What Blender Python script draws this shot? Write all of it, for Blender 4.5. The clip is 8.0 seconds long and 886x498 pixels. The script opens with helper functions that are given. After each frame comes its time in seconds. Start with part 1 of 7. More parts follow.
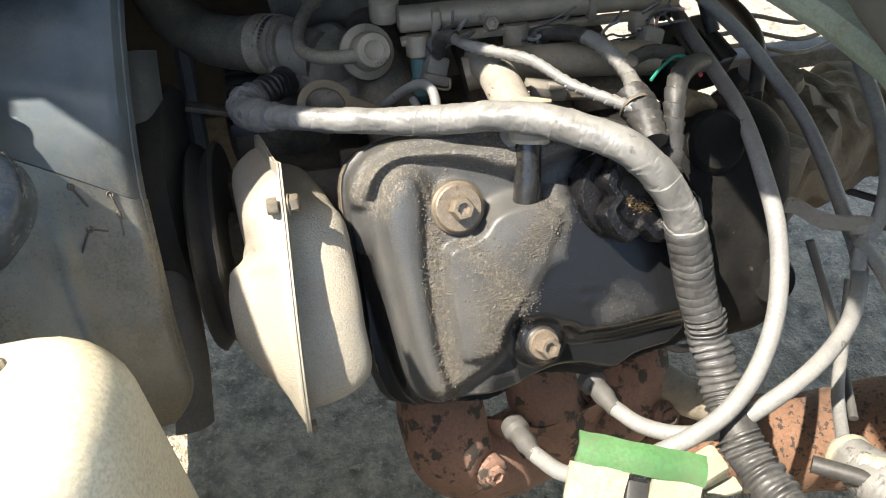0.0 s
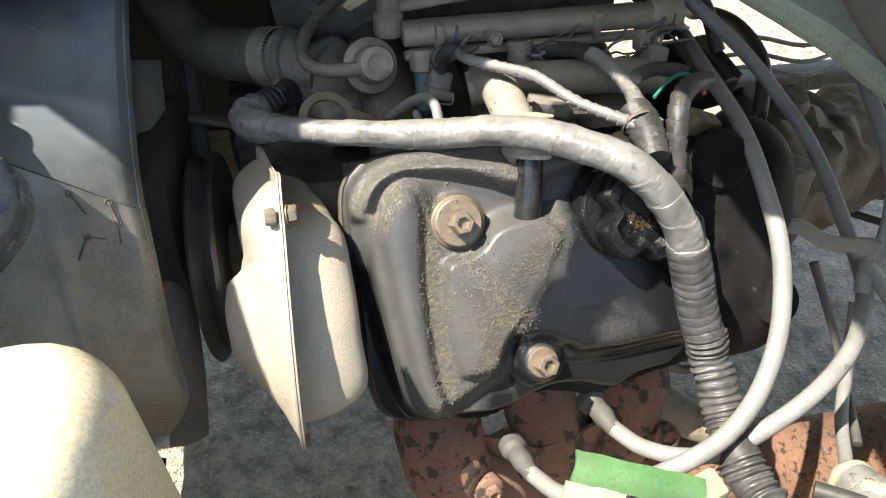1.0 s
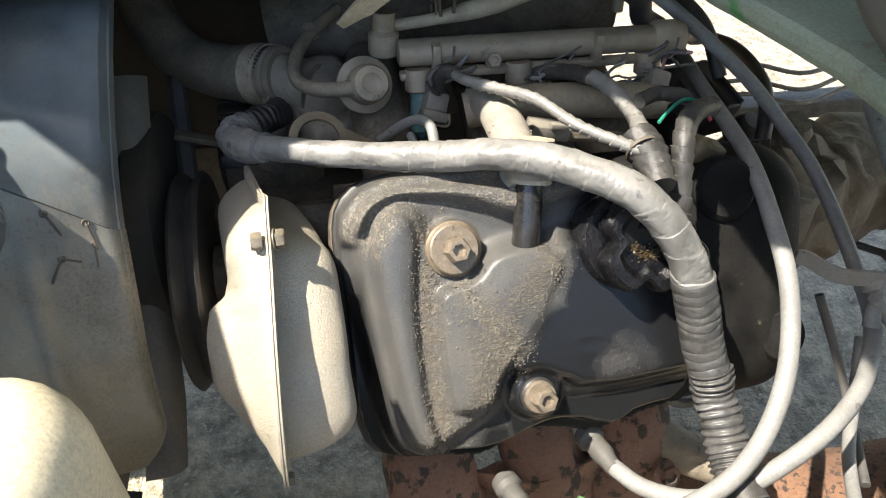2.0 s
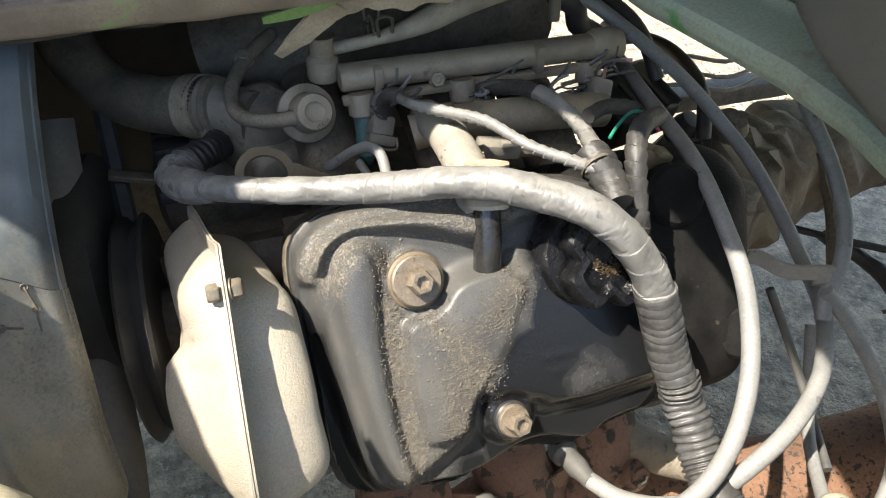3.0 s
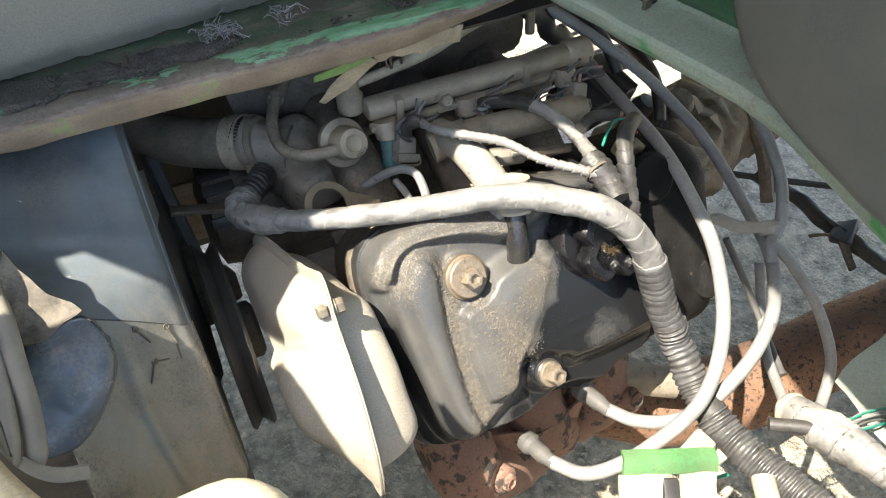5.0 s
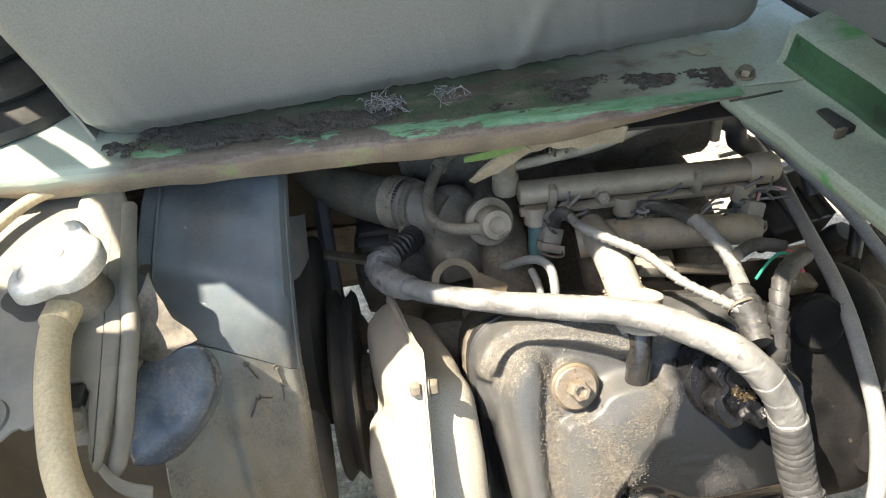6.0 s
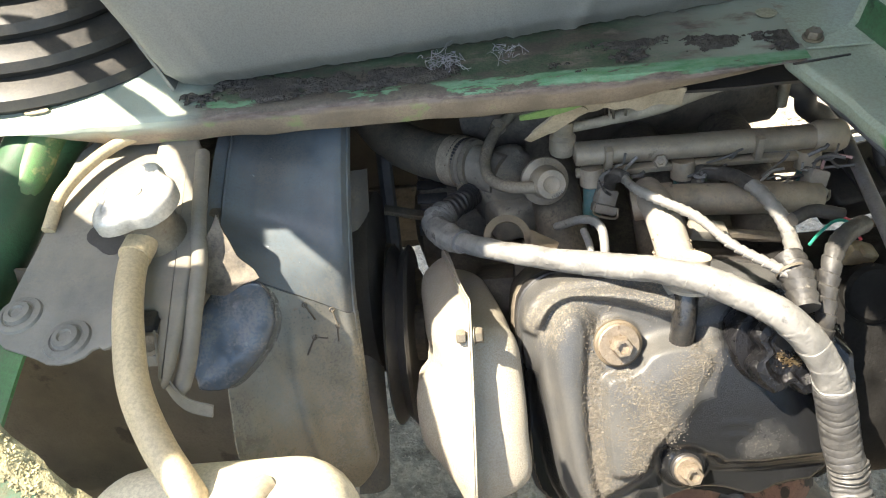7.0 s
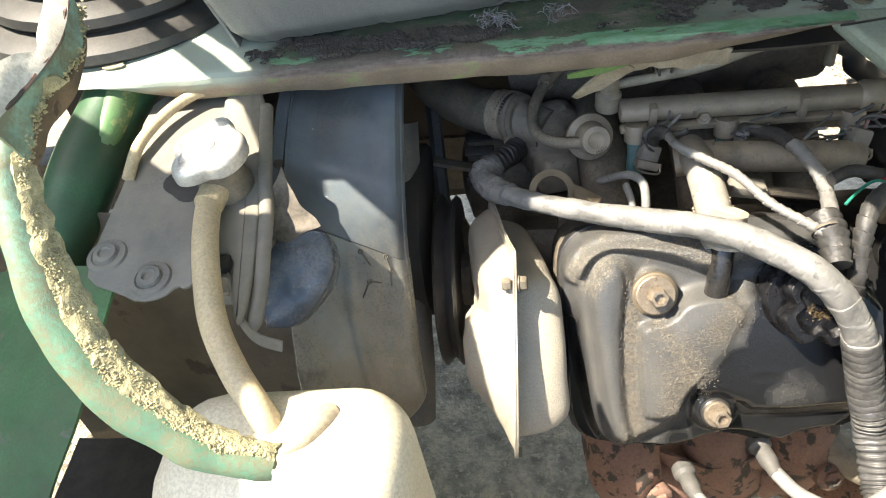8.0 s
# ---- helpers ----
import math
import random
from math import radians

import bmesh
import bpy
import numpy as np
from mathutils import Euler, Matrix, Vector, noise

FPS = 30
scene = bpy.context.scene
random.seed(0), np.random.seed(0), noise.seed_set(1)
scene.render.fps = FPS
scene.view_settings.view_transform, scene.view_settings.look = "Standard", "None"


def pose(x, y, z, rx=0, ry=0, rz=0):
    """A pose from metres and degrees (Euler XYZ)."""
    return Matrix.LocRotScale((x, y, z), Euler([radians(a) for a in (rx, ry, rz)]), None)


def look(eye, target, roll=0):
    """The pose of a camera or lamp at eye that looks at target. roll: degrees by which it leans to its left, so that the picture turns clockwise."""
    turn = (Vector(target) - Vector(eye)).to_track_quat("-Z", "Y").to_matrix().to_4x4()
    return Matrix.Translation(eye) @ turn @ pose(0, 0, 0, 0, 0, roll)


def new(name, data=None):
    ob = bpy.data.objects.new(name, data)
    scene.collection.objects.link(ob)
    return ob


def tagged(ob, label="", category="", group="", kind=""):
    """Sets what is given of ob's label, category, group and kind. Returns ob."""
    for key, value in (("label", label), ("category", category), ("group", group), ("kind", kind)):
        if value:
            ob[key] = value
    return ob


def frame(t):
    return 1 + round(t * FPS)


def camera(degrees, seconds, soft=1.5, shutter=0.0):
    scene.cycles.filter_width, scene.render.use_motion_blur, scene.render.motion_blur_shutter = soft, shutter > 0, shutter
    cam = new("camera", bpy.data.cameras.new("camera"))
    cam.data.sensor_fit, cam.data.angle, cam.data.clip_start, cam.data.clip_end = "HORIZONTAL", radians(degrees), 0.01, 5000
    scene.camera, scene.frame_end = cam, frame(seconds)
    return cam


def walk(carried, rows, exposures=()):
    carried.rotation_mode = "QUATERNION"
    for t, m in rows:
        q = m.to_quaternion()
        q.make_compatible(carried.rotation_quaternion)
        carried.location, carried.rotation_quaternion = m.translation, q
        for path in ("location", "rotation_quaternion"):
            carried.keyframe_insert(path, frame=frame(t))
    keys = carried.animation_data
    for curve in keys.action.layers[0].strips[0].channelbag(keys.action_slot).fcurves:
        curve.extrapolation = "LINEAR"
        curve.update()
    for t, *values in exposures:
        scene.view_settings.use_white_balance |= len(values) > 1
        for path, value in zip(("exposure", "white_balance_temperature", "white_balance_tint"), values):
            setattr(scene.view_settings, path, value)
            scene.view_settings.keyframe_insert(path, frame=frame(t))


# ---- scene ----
cam = camera(63.0, 8.0, soft=1.1)
PATH = [
    (0, (0.0399, 0.0186, 0.9510), (0.3136, 1.4362, -0.4330), -1.0),
    (0.5, (0.0634, 0.0136, 0.9460), (0.3411, 1.4229, -0.4460), -1.0),
    (1, (0.0443, 0.0195, 0.9460), (0.3115, 1.4719, -0.4020), -0.3),
    (1.5, (0.0349, 0.0230, 0.9480), (0.2853, 1.5066, -0.3690), -1.1),
    (1.7, (0.0463, 0.0314, 0.9360), (0.3177, 1.5240, -0.3670), 0.1),
    (2.8, (0.0393, 0.0560, 0.9320), (0.4047, 1.5129, -0.3890), 1.3),
    (3, (0.0360, 0.0671, 0.9470), (0.4955, 1.5007, -0.3690), 0.8),
    (3.5, (-0.0320, 0.0919, 0.9970), (0.6284, 1.3476, -0.4120), 0.0),
    (4, (-0.0702, 0.0760, 1.0620), (0.5973, 1.2751, -0.3920), -0.8),
    (4.2, (-0.0746, 0.0668, 1.0670), (0.6077, 1.2435, -0.3990), -0.2),
    (5.3, (-0.0567, 0.0405, 1.0750), (0.3861, 1.4051, -0.3180), -2.6),
    (5.5, (-0.0276, 0.0412, 1.0800), (0.2691, 1.4798, -0.2770), -3.8),
    (6, (0.0079, 0.0506, 1.0850), (0.0939, 1.5612, -0.2230), -4.5),
    (6.5, (0.0200, 0.0413, 1.0790), (0.0108, 1.5393, -0.2450), -6.0),
    (7, (0.0247, 0.0236, 1.0860), (-0.0971, 1.4939, -0.2650), -7.5),
    (7.5, (0.0274, 0.0260, 1.0890), (-0.0967, 1.4793, -0.2780), -8.6),
    (8, (0.0204, -0.0011, 1.1180), (-0.2194, 1.3603, -0.3280), -10.1),
]
walk(cam, [(t, look(eye, target, roll)) for t, eye, target, roll in PATH], [(0.0, 1.78, 6870, 10), (1.7, 1.78, 6870, 10), (3.0, 1.74, 6870, 10), (4.0, 2.09, 6870, 10), (5.5, 2.25, 7070, 10), (6.5, 2.48, 7270, 10), (7.0, 2.43, 7220, 10), (8.0, 2.18, 7120, 10)])

# ---- world, sun ----
SUN = Vector((-0.48, -0.12, 0.87)).normalized()
world = bpy.data.worlds.new("sky")
scene.world = world
world.use_nodes = True
wn = world.node_tree.nodes
sky = wn.new("ShaderNodeTexSky")
sky.sky_type = "NISHITA"
sky.sun_disc = False
sky.dust_density = 1.2
sky.ozone_density = 0.6
sky.sun_elevation = math.asin(SUN.z)
sky.sun_rotation = math.atan2(SUN.x, SUN.y)
world.node_tree.links.new(sky.outputs[0], wn["Background"].inputs[0])
wn["Background"].inputs[1].default_value = 0.15
sun_data = bpy.data.lights.new("sun", "SUN")
sun_data.energy = 4.2
sun_data.angle = radians(0.45)
sun_data.color = (1.0, 0.95, 0.86)
sun = new("sun", sun_data)
sun.matrix_world = look(SUN * 20, (0, 0, 0))


# ---- the slanted frame of the engine ----
N = Vector((0, -0.81, 0.586)).normalized()
V = Vector((0, 0.586, 0.81)).normalized()
COVER0 = Vector((0.127, 0.408, 0.610))


def on_cover(u, v, w=0.0):
    """A place on the slanted cylinder head: along the engine, up the slope, out of it."""
    return Vector((u, COVER0.y, COVER0.z)) + V * v + N * w


# ---- materials ----
def node(nt, kind, **sets):
    n = nt.nodes.new(kind)
    for key, value in sets.items():
        if key in n.inputs:
            n.inputs[key].default_value = value
    return n


def mixed(nt, fac, a, b):
    m = nt.nodes.new("ShaderNodeMix")
    m.data_type = "RGBA"
    for slot, v in ((0, fac), (6, a), (7, b)):
        if hasattr(v, "is_linked"):
            nt.links.new(v, m.inputs[slot])
        else:
            m.inputs[slot].default_value = v if slot == 0 else (*v, 1)
    return m.outputs[2]


def ramp(nt, src, lo, hi):
    m = nt.nodes.new("ShaderNodeMapRange")
    nt.links.new(src, m.inputs[0])
    m.inputs[1].default_value, m.inputs[2].default_value = lo, hi
    m.clamp = True
    return m.outputs[0]


def arith(nt, op, a, b=None):
    m = nt.nodes.new("ShaderNodeMath")
    m.operation = op
    for i, v in enumerate((a, b)):
        if v is None:
            continue
        if hasattr(v, "is_linked"):
            nt.links.new(v, m.inputs[i])
        else:
            m.inputs[i].default_value = v
    return m.outputs[0]


def noisy(nt, scale, detail=4.0, rough=0.55, kind="ShaderNodeTexNoise", stretch=None):
    g = nt.nodes.new("ShaderNodeNewGeometry")
    n = nt.nodes.new(kind)
    n.inputs["Scale"].default_value = scale
    if "Detail" in n.inputs:
        n.inputs["Detail"].default_value = detail
    if kind == "ShaderNodeTexNoise":
        n.inputs["Roughness"].default_value = rough
    src = g.outputs["Position"]
    if stretch:
        mp = nt.nodes.new("ShaderNodeMapping")
        mp.inputs["Scale"].default_value = stretch
        nt.links.new(src, mp.inputs[0])
        src = mp.outputs[0]
    nt.links.new(src, n.inputs["Vector"])
    return n.outputs[0]


DUST = (0.34, 0.285, 0.21)


def material(name, base, rough=0.6, metal=0.0, vary=0.35, scale=30.0, dust=0.0, dust_colour=DUST, bump=0.15, grain=400.0,
             spots=None, spot_colour=(0, 0, 0), spot_scale=60.0, coat=0.0, extra=None, dust_rough=0.9, up=0.5, relief=0.001):
    """Base colour with patchy variation, settled dust, and fine relief."""
    m = bpy.data.materials.new(name)
    m.use_nodes = True
    nt = m.node_tree
    b = nt.nodes["Principled BSDF"]
    big = noisy(nt, scale)
    fine = noisy(nt, grain, 3.0, 0.7)
    dark = tuple(c * (1 - vary) for c in base)
    lite = tuple(min(1.0, c * (1 + vary)) for c in base)
    col = mixed(nt, ramp(nt, big, 0.3, 0.7), dark, lite)
    col = mixed(nt, arith(nt, "MULTIPLY", ramp(nt, fine, 0.42, 0.68), 0.5), col, tuple(c * 0.5 for c in base))
    rgh = None
    if spots is not None:
        sp = noisy(nt, spot_scale, 5.0, 0.6)
        k = ramp(nt, sp, spots, spots + 0.045)
        col = mixed(nt, k, col, spot_colour)
    if extra:
        col = extra(nt, col)
    if dust > 0:
        g = nt.nodes.new("ShaderNodeNewGeometry")
        sx = nt.nodes.new("ShaderNodeSeparateXYZ")
        nt.links.new(g.outputs["Normal"], sx.inputs[0])
        face = ramp(nt, sx.outputs[2], -0.5, 0.95)
        patch = ramp(nt, noisy(nt, scale * 1.7, 6.0, 0.65), 0.28, 0.62)
        k = arith(nt, "MULTIPLY", arith(nt, "ADD", arith(nt, "MULTIPLY", face, up), 1 - up), patch)
        k = arith(nt, "MULTIPLY", k, dust)
        k = arith(nt, "MULTIPLY", k, ramp(nt, fine, 0.26, 0.58))
        col = mixed(nt, k, col, dust_colour)
        rgh = arith(nt, "ADD", arith(nt, "MULTIPLY", k, dust_rough - rough), rough)
    if hasattr(col, "is_linked"):
        nt.links.new(col, b.inputs["Base Color"])
    if rgh is not None:
        nt.links.new(rgh, b.inputs["Roughness"])
    else:
        nt.links.new(arith(nt, "ADD", arith(nt, "MULTIPLY", ramp(nt, big, 0.3, 0.7), 0.2), rough - 0.1), b.inputs["Roughness"])
    b.inputs["Metallic"].default_value = metal
    b.inputs["Coat Weight"].default_value = coat
    if bump:
        bp = nt.nodes.new("ShaderNodeBump")
        bp.inputs["Strength"].default_value = bump
        bp.inputs["Distance"].default_value = relief
        nt.links.new(arith(nt, "ADD", fine, arith(nt, "MULTIPLY", big, 1.5)), bp.inputs["Height"])
        nt.links.new(bp.outputs[0], b.inputs["Normal"])
    return m


def green_extra(scale, keep):
    def f(nt, col):
        k = ramp(nt, noisy(nt, scale, 5.0, 0.6, stretch=(0.5, 1, 1)), keep, keep + 0.05)
        col = mixed(nt, k, col, (0.045, 0.24, 0.07))
        k2 = ramp(nt, noisy(nt, scale * 1.6, 6.0, 0.65, stretch=(0.6, 1, 1)), 0.62, 0.68)
        return mixed(nt, k2, col, (0.16, 0.10, 0.075))
    return f


M_GROUND = material("gravel_ground", (0.50, 0.42, 0.31), 0.95, vary=0.55, scale=34, bump=1.0, grain=130, relief=0.02, spots=0.57, spot_colour=(0.60, 0.50, 0.37), spot_scale=95)
M_STONE = material("gravel_stone", (0.48, 0.41, 0.31), 0.9, vary=0.5, scale=60, bump=0.5, grain=250)
M_COVER = None
M_BLACK = material("black_plastic", (0.018, 0.019, 0.022), 0.38, vary=0.3, scale=25, dust=0.2, dust_colour=(0.22, 0.185, 0.14), bump=0.08)
def splash(nt, col):
    """Brown road dust that thickens down the shroud."""
    g = nt.nodes.new("ShaderNodeNewGeometry")
    sp = nt.nodes.new("ShaderNodeSeparateXYZ")
    nt.links.new(g.outputs["Position"], sp.inputs[0])
    h = arith(nt, "ADD", sp.outputs[2], arith(nt, "MULTIPLY", arith(nt, "SUBTRACT", noisy(nt, 26, 6.0, 0.65, stretch=(1, 1, 0.25)), 0.5), 0.26))
    h = arith(nt, "SUBTRACT", h, arith(nt, "MULTIPLY", arith(nt, "ADD", sp.outputs[0], 0.1), 0.6))
    k = arith(nt, "MULTIPLY", ramp(nt, h, 0.665, 0.56), 0.8)
    return mixed(nt, arith(nt, "MULTIPLY", k, ramp(nt, noisy(nt, 420, 3.0, 0.6), 0.2, 0.55)), col, (0.29, 0.245, 0.175))


M_SHROUD = material("black_shroud_plastic", (0.086, 0.112, 0.134), 0.28, vary=0.5, scale=11, dust=0.2, bump=0.1, grain=500, up=0.15, spots=0.70, spot_colour=(0.36, 0.38, 0.40), spot_scale=95, extra=splash)
M_SHROUDLOW = material("dusty_shroud_plastic", (0.135, 0.158, 0.162), 0.22, vary=0.65, scale=14, dust=0.3, dust_colour=(0.30, 0.255, 0.19), bump=0.25, grain=450, up=0.1, spots=0.66, spot_colour=(0.11, 0.10, 0.09), spot_scale=130, extra=splash)
M_SHROUDTOP = material("glossy_dented_plastic", (0.066, 0.090, 0.120), 0.17, vary=0.6, scale=34, dust=0.3, bump=0.15, grain=400, spots=0.62, spot_colour=(0.17, 0.18, 0.20), spot_scale=70)
for m in (M_SHROUD, M_SHROUDTOP):
    m.node_tree.nodes["Principled BSDF"].inputs["Specular IOR Level"].default_value = 0.3
M_RING = material("grey_dusty_plastic", (0.13, 0.125, 0.112), 0.6, vary=0.3, scale=14, dust=0.5, bump=0.15)
# dark tone for the sheets and disc behind the engine
M_DARKSHEET = material("dark_sheet_metal", (0.045, 0.038, 0.030), 0.8, vary=0.4, scale=20, dust=0.15, dust_colour=(0.12, 0.095, 0.07), bump=0.4)
M_DARKMETAL = material("dark_dusty_metal", (0.062, 0.052, 0.041), 0.6, metal=0.1, vary=0.5, scale=28, dust=0.65, dust_colour=(0.25, 0.21, 0.155), bump=0.5, grain=250, spots=0.62, spot_colour=(0.02, 0.018, 0.016), spot_scale=60)
M_CAST = material("dusty_cast_aluminium", (0.20, 0.175, 0.14), 0.55, metal=0.2, vary=0.35, scale=40, dust=0.7, dust_colour=(0.36, 0.305, 0.225), bump=0.6, grain=350, spots=0.62, spot_colour=(0.07, 0.06, 0.05), spot_scale=70)
M_RAIL = material("dull_rail_metal", (0.22, 0.19, 0.15), 0.5, metal=0.2, vary=0.4, scale=35, dust=0.7, dust_colour=(0.38, 0.31, 0.215), bump=0.3, grain=450, spots=0.64, spot_colour=(0.085, 0.075, 0.06), spot_scale=80)
M_PULLEY = material("dusty_galvanised_steel", (0.40, 0.375, 0.32), 0.42, metal=0.15, vary=0.15, scale=14, dust=0.65, dust_colour=(0.43, 0.36, 0.26), bump=0.6, grain=620, spots=0.72, spot_colour=(0.2, 0.165, 0.12), spot_scale=40, relief=0.0014)
M_TAPE = material("grey_tape", (0.145, 0.143, 0.138), 0.36, vary=0.4, scale=45, dust=0.35, dust_colour=(0.36, 0.34, 0.30), bump=0.2, grain=300, spots=0.64, spot_colour=(0.05, 0.049, 0.048), spot_scale=60)
M_TAPEPALE = material("pale_dusty_tape", (0.155, 0.152, 0.147), 0.45, vary=0.5, scale=60, dust=0.55, dust_colour=(0.26, 0.245, 0.215), bump=0.5, grain=320, spots=0.59, spot_colour=(0.05, 0.048, 0.046), spot_scale=60)
M_TAPEDARK = material("black_tape", (0.028, 0.028, 0.029), 0.5, vary=0.4, scale=60, dust=0.16, dust_colour=(0.26, 0.23, 0.18), bump=0.25, grain=300, spots=0.7, spot_colour=(0.14, 0.13, 0.115), spot_scale=75)
M_TAPEWORN = material("worn_dark_tape", (0.062, 0.062, 0.063), 0.42, vary=0.5, scale=60, dust=0.35, dust_colour=(0.22, 0.205, 0.175), bump=0.4, grain=300, spots=0.64, spot_colour=(0.02, 0.02, 0.02), spot_scale=55)
M_CONDUIT = material("black_corrugated_plastic", (0.042, 0.042, 0.044), 0.34, vary=0.55, scale=45, dust=0.32, dust_colour=(0.25, 0.24, 0.215), bump=0.15)
M_CABLE = material("grey_cable_rubber", (0.22, 0.22, 0.217), 0.48, vary=0.2, scale=40, dust=0.45, dust_colour=(0.24, 0.225, 0.20), bump=0.15, spots=0.66, spot_colour=(0.08, 0.076, 0.072), spot_scale=90)
M_CABLEDARK = material("dark_cable_rubber", (0.07, 0.07, 0.07), 0.55, vary=0.25, scale=40, dust=0.3, dust_colour=(0.22, 0.195, 0.155), bump=0.15)
M_HOSE = material("dusty_rubber_hose", (0.29, 0.25, 0.195), 0.65, vary=0.3, scale=30, dust=0.9, dust_colour=(0.54, 0.46, 0.34), bump=0.25, spots=0.66, spot_colour=(0.15, 0.125, 0.095), spot_scale=45)
M_RADHOSE = material("brown_dusty_rubber_hose", (0.115, 0.098, 0.075), 0.6, vary=0.35, scale=18, dust=0.75, dust_colour=(0.36, 0.30, 0.215), bump=0.2, spots=0.66, spot_colour=(0.16, 0.135, 0.10), spot_scale=45)
M_BREATHER = material("dust_caked_hose", (0.24, 0.22, 0.19), 0.75, vary=0.2, scale=45, dust=0.6, dust_colour=(0.38, 0.34, 0.28), bump=0.3, spots=0.63, spot_colour=(0.10, 0.075, 0.05), spot_scale=55)
M_RUBBER = material("black_rubber", (0.020, 0.020, 0.021), 0.5, vary=0.3, scale=30, dust=0.18, dust_colour=(0.22, 0.19, 0.145), bump=0.15)
M_STEEL = material("worn_bolt_steel", (0.25, 0.21, 0.165), 0.42, metal=0.5, vary=0.3, scale=120, dust=0.55, dust_colour=(0.24, 0.185, 0.125), bump=0.3, spots=0.6, spot_colour=(0.12, 0.08, 0.05), spot_scale=160)
M_ZINC = material("zinc_plated_steel", (0.20, 0.175, 0.135), 0.45, metal=0.5, vary=0.3, scale=70, dust=0.5, dust_colour=(0.25, 0.205, 0.145), bump=0.25, spots=0.64, spot_colour=(0.09, 0.065, 0.045), spot_scale=110)
M_RUST = material("rusted_exhaust_iron", (0.225, 0.132, 0.098), 0.85, vary=0.25, scale=14, spots=0.545, spot_colour=(0.052, 0.042, 0.035), spot_scale=48, bump=0.5, grain=300)
M_RUSTPIPE = material("rusted_pipe_iron", (0.17, 0.092, 0.056), 0.85, vary=0.5, scale=9, spots=0.555, spot_colour=(0.045, 0.032, 0.026), spot_scale=150, bump=0.6, grain=260)
M_GREEN = material("worn_green_paint", (0.27, 0.33, 0.27), 0.45, vary=0.15, scale=12, dust=0.3, bump=0.12, extra=green_extra(9.0, 0.6))


def lip_extra(nt, col):
    """Sill paint by zone: scraped brown lip, chipped green edge, dirty green top darkened for the seat's shade, paler
    ends.
    """
    g = nt.nodes.new("ShaderNodeNewGeometry")
    sp = nt.nodes.new("ShaderNodeSeparateXYZ")
    nt.links.new(g.outputs["Position"], sp.inputs[0])
    wav = noisy(nt, 30, 5.0, 0.65, stretch=(0.5, 1, 1))
    y = arith(nt, "ADD", sp.outputs[1], arith(nt, "MULTIPLY", arith(nt, "SUBTRACT", wav, 0.5), 0.02))
    z = arith(nt, "ADD", sp.outputs[2], arith(nt, "MULTIPLY", arith(nt, "SUBTRACT", wav, 0.5), 0.02))
    fine = noisy(nt, 120, 5.0, 0.7, stretch=(0.35, 1, 1))
    worn = ramp(nt, noisy(nt, 14, 6.0, 0.65, stretch=(0.4, 1, 1)), 0.54, 0.62)
    # dark top colours hold both grime and the shade painted in below the seat
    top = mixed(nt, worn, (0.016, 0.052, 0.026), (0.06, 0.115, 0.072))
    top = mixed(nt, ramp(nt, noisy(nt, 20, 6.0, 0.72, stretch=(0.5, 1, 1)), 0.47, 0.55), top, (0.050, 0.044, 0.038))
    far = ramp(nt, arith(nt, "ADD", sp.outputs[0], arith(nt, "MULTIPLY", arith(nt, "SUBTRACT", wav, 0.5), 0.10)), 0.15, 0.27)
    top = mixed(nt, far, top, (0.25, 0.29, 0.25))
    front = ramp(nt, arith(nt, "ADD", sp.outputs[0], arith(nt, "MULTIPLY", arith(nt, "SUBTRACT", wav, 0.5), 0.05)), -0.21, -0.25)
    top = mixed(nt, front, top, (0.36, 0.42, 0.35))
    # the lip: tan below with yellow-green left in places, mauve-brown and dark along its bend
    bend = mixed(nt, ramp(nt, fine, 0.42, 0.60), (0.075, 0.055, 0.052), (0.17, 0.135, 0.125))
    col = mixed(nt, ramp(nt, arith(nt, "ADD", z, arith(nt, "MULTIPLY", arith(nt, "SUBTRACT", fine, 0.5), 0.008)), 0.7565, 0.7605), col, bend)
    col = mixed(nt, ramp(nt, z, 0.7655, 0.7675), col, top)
    mint = mixed(nt, ramp(nt, fine, 0.40, 0.62), (0.055, 0.22, 0.095), (0.15, 0.32, 0.21))
    edge = mixed(nt, ramp(nt, arith(nt, "ADD", noisy(nt, 19, 6.0, 0.7, stretch=(0.35, 1, 1)), arith(nt, "MULTIPLY", arith(nt, "SUBTRACT", fine, 0.5), 0.25)), 0.455, 0.48), (0.06, 0.052, 0.045), mint)
    k = arith(nt, "MULTIPLY", ramp(nt, z, 0.7635, 0.7650), ramp(nt, y, 0.5865, 0.5835))
    col = mixed(nt, k, col, edge)
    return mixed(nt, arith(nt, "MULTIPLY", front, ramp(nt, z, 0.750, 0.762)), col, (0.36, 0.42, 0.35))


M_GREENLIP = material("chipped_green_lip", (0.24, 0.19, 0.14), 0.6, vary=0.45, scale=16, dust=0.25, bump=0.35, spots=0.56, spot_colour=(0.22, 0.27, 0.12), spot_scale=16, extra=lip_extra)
M_GREENBRIGHT = material("bright_green_paint", (0.06, 0.165, 0.058), 0.42, vary=0.35, scale=16, dust=0.45, dust_colour=(0.15, 0.14, 0.09), bump=0.2, spots=0.62, spot_colour=(0.14, 0.15, 0.10), spot_scale=34)
M_COLUMN = material("dark_green_paint", (0.028, 0.095, 0.045), 0.4, vary=0.5, scale=14, dust=0.3, dust_colour=(0.10, 0.10, 0.06), bump=0.2, spots=0.60, spot_colour=(0.015, 0.035, 0.022), spot_scale=30)
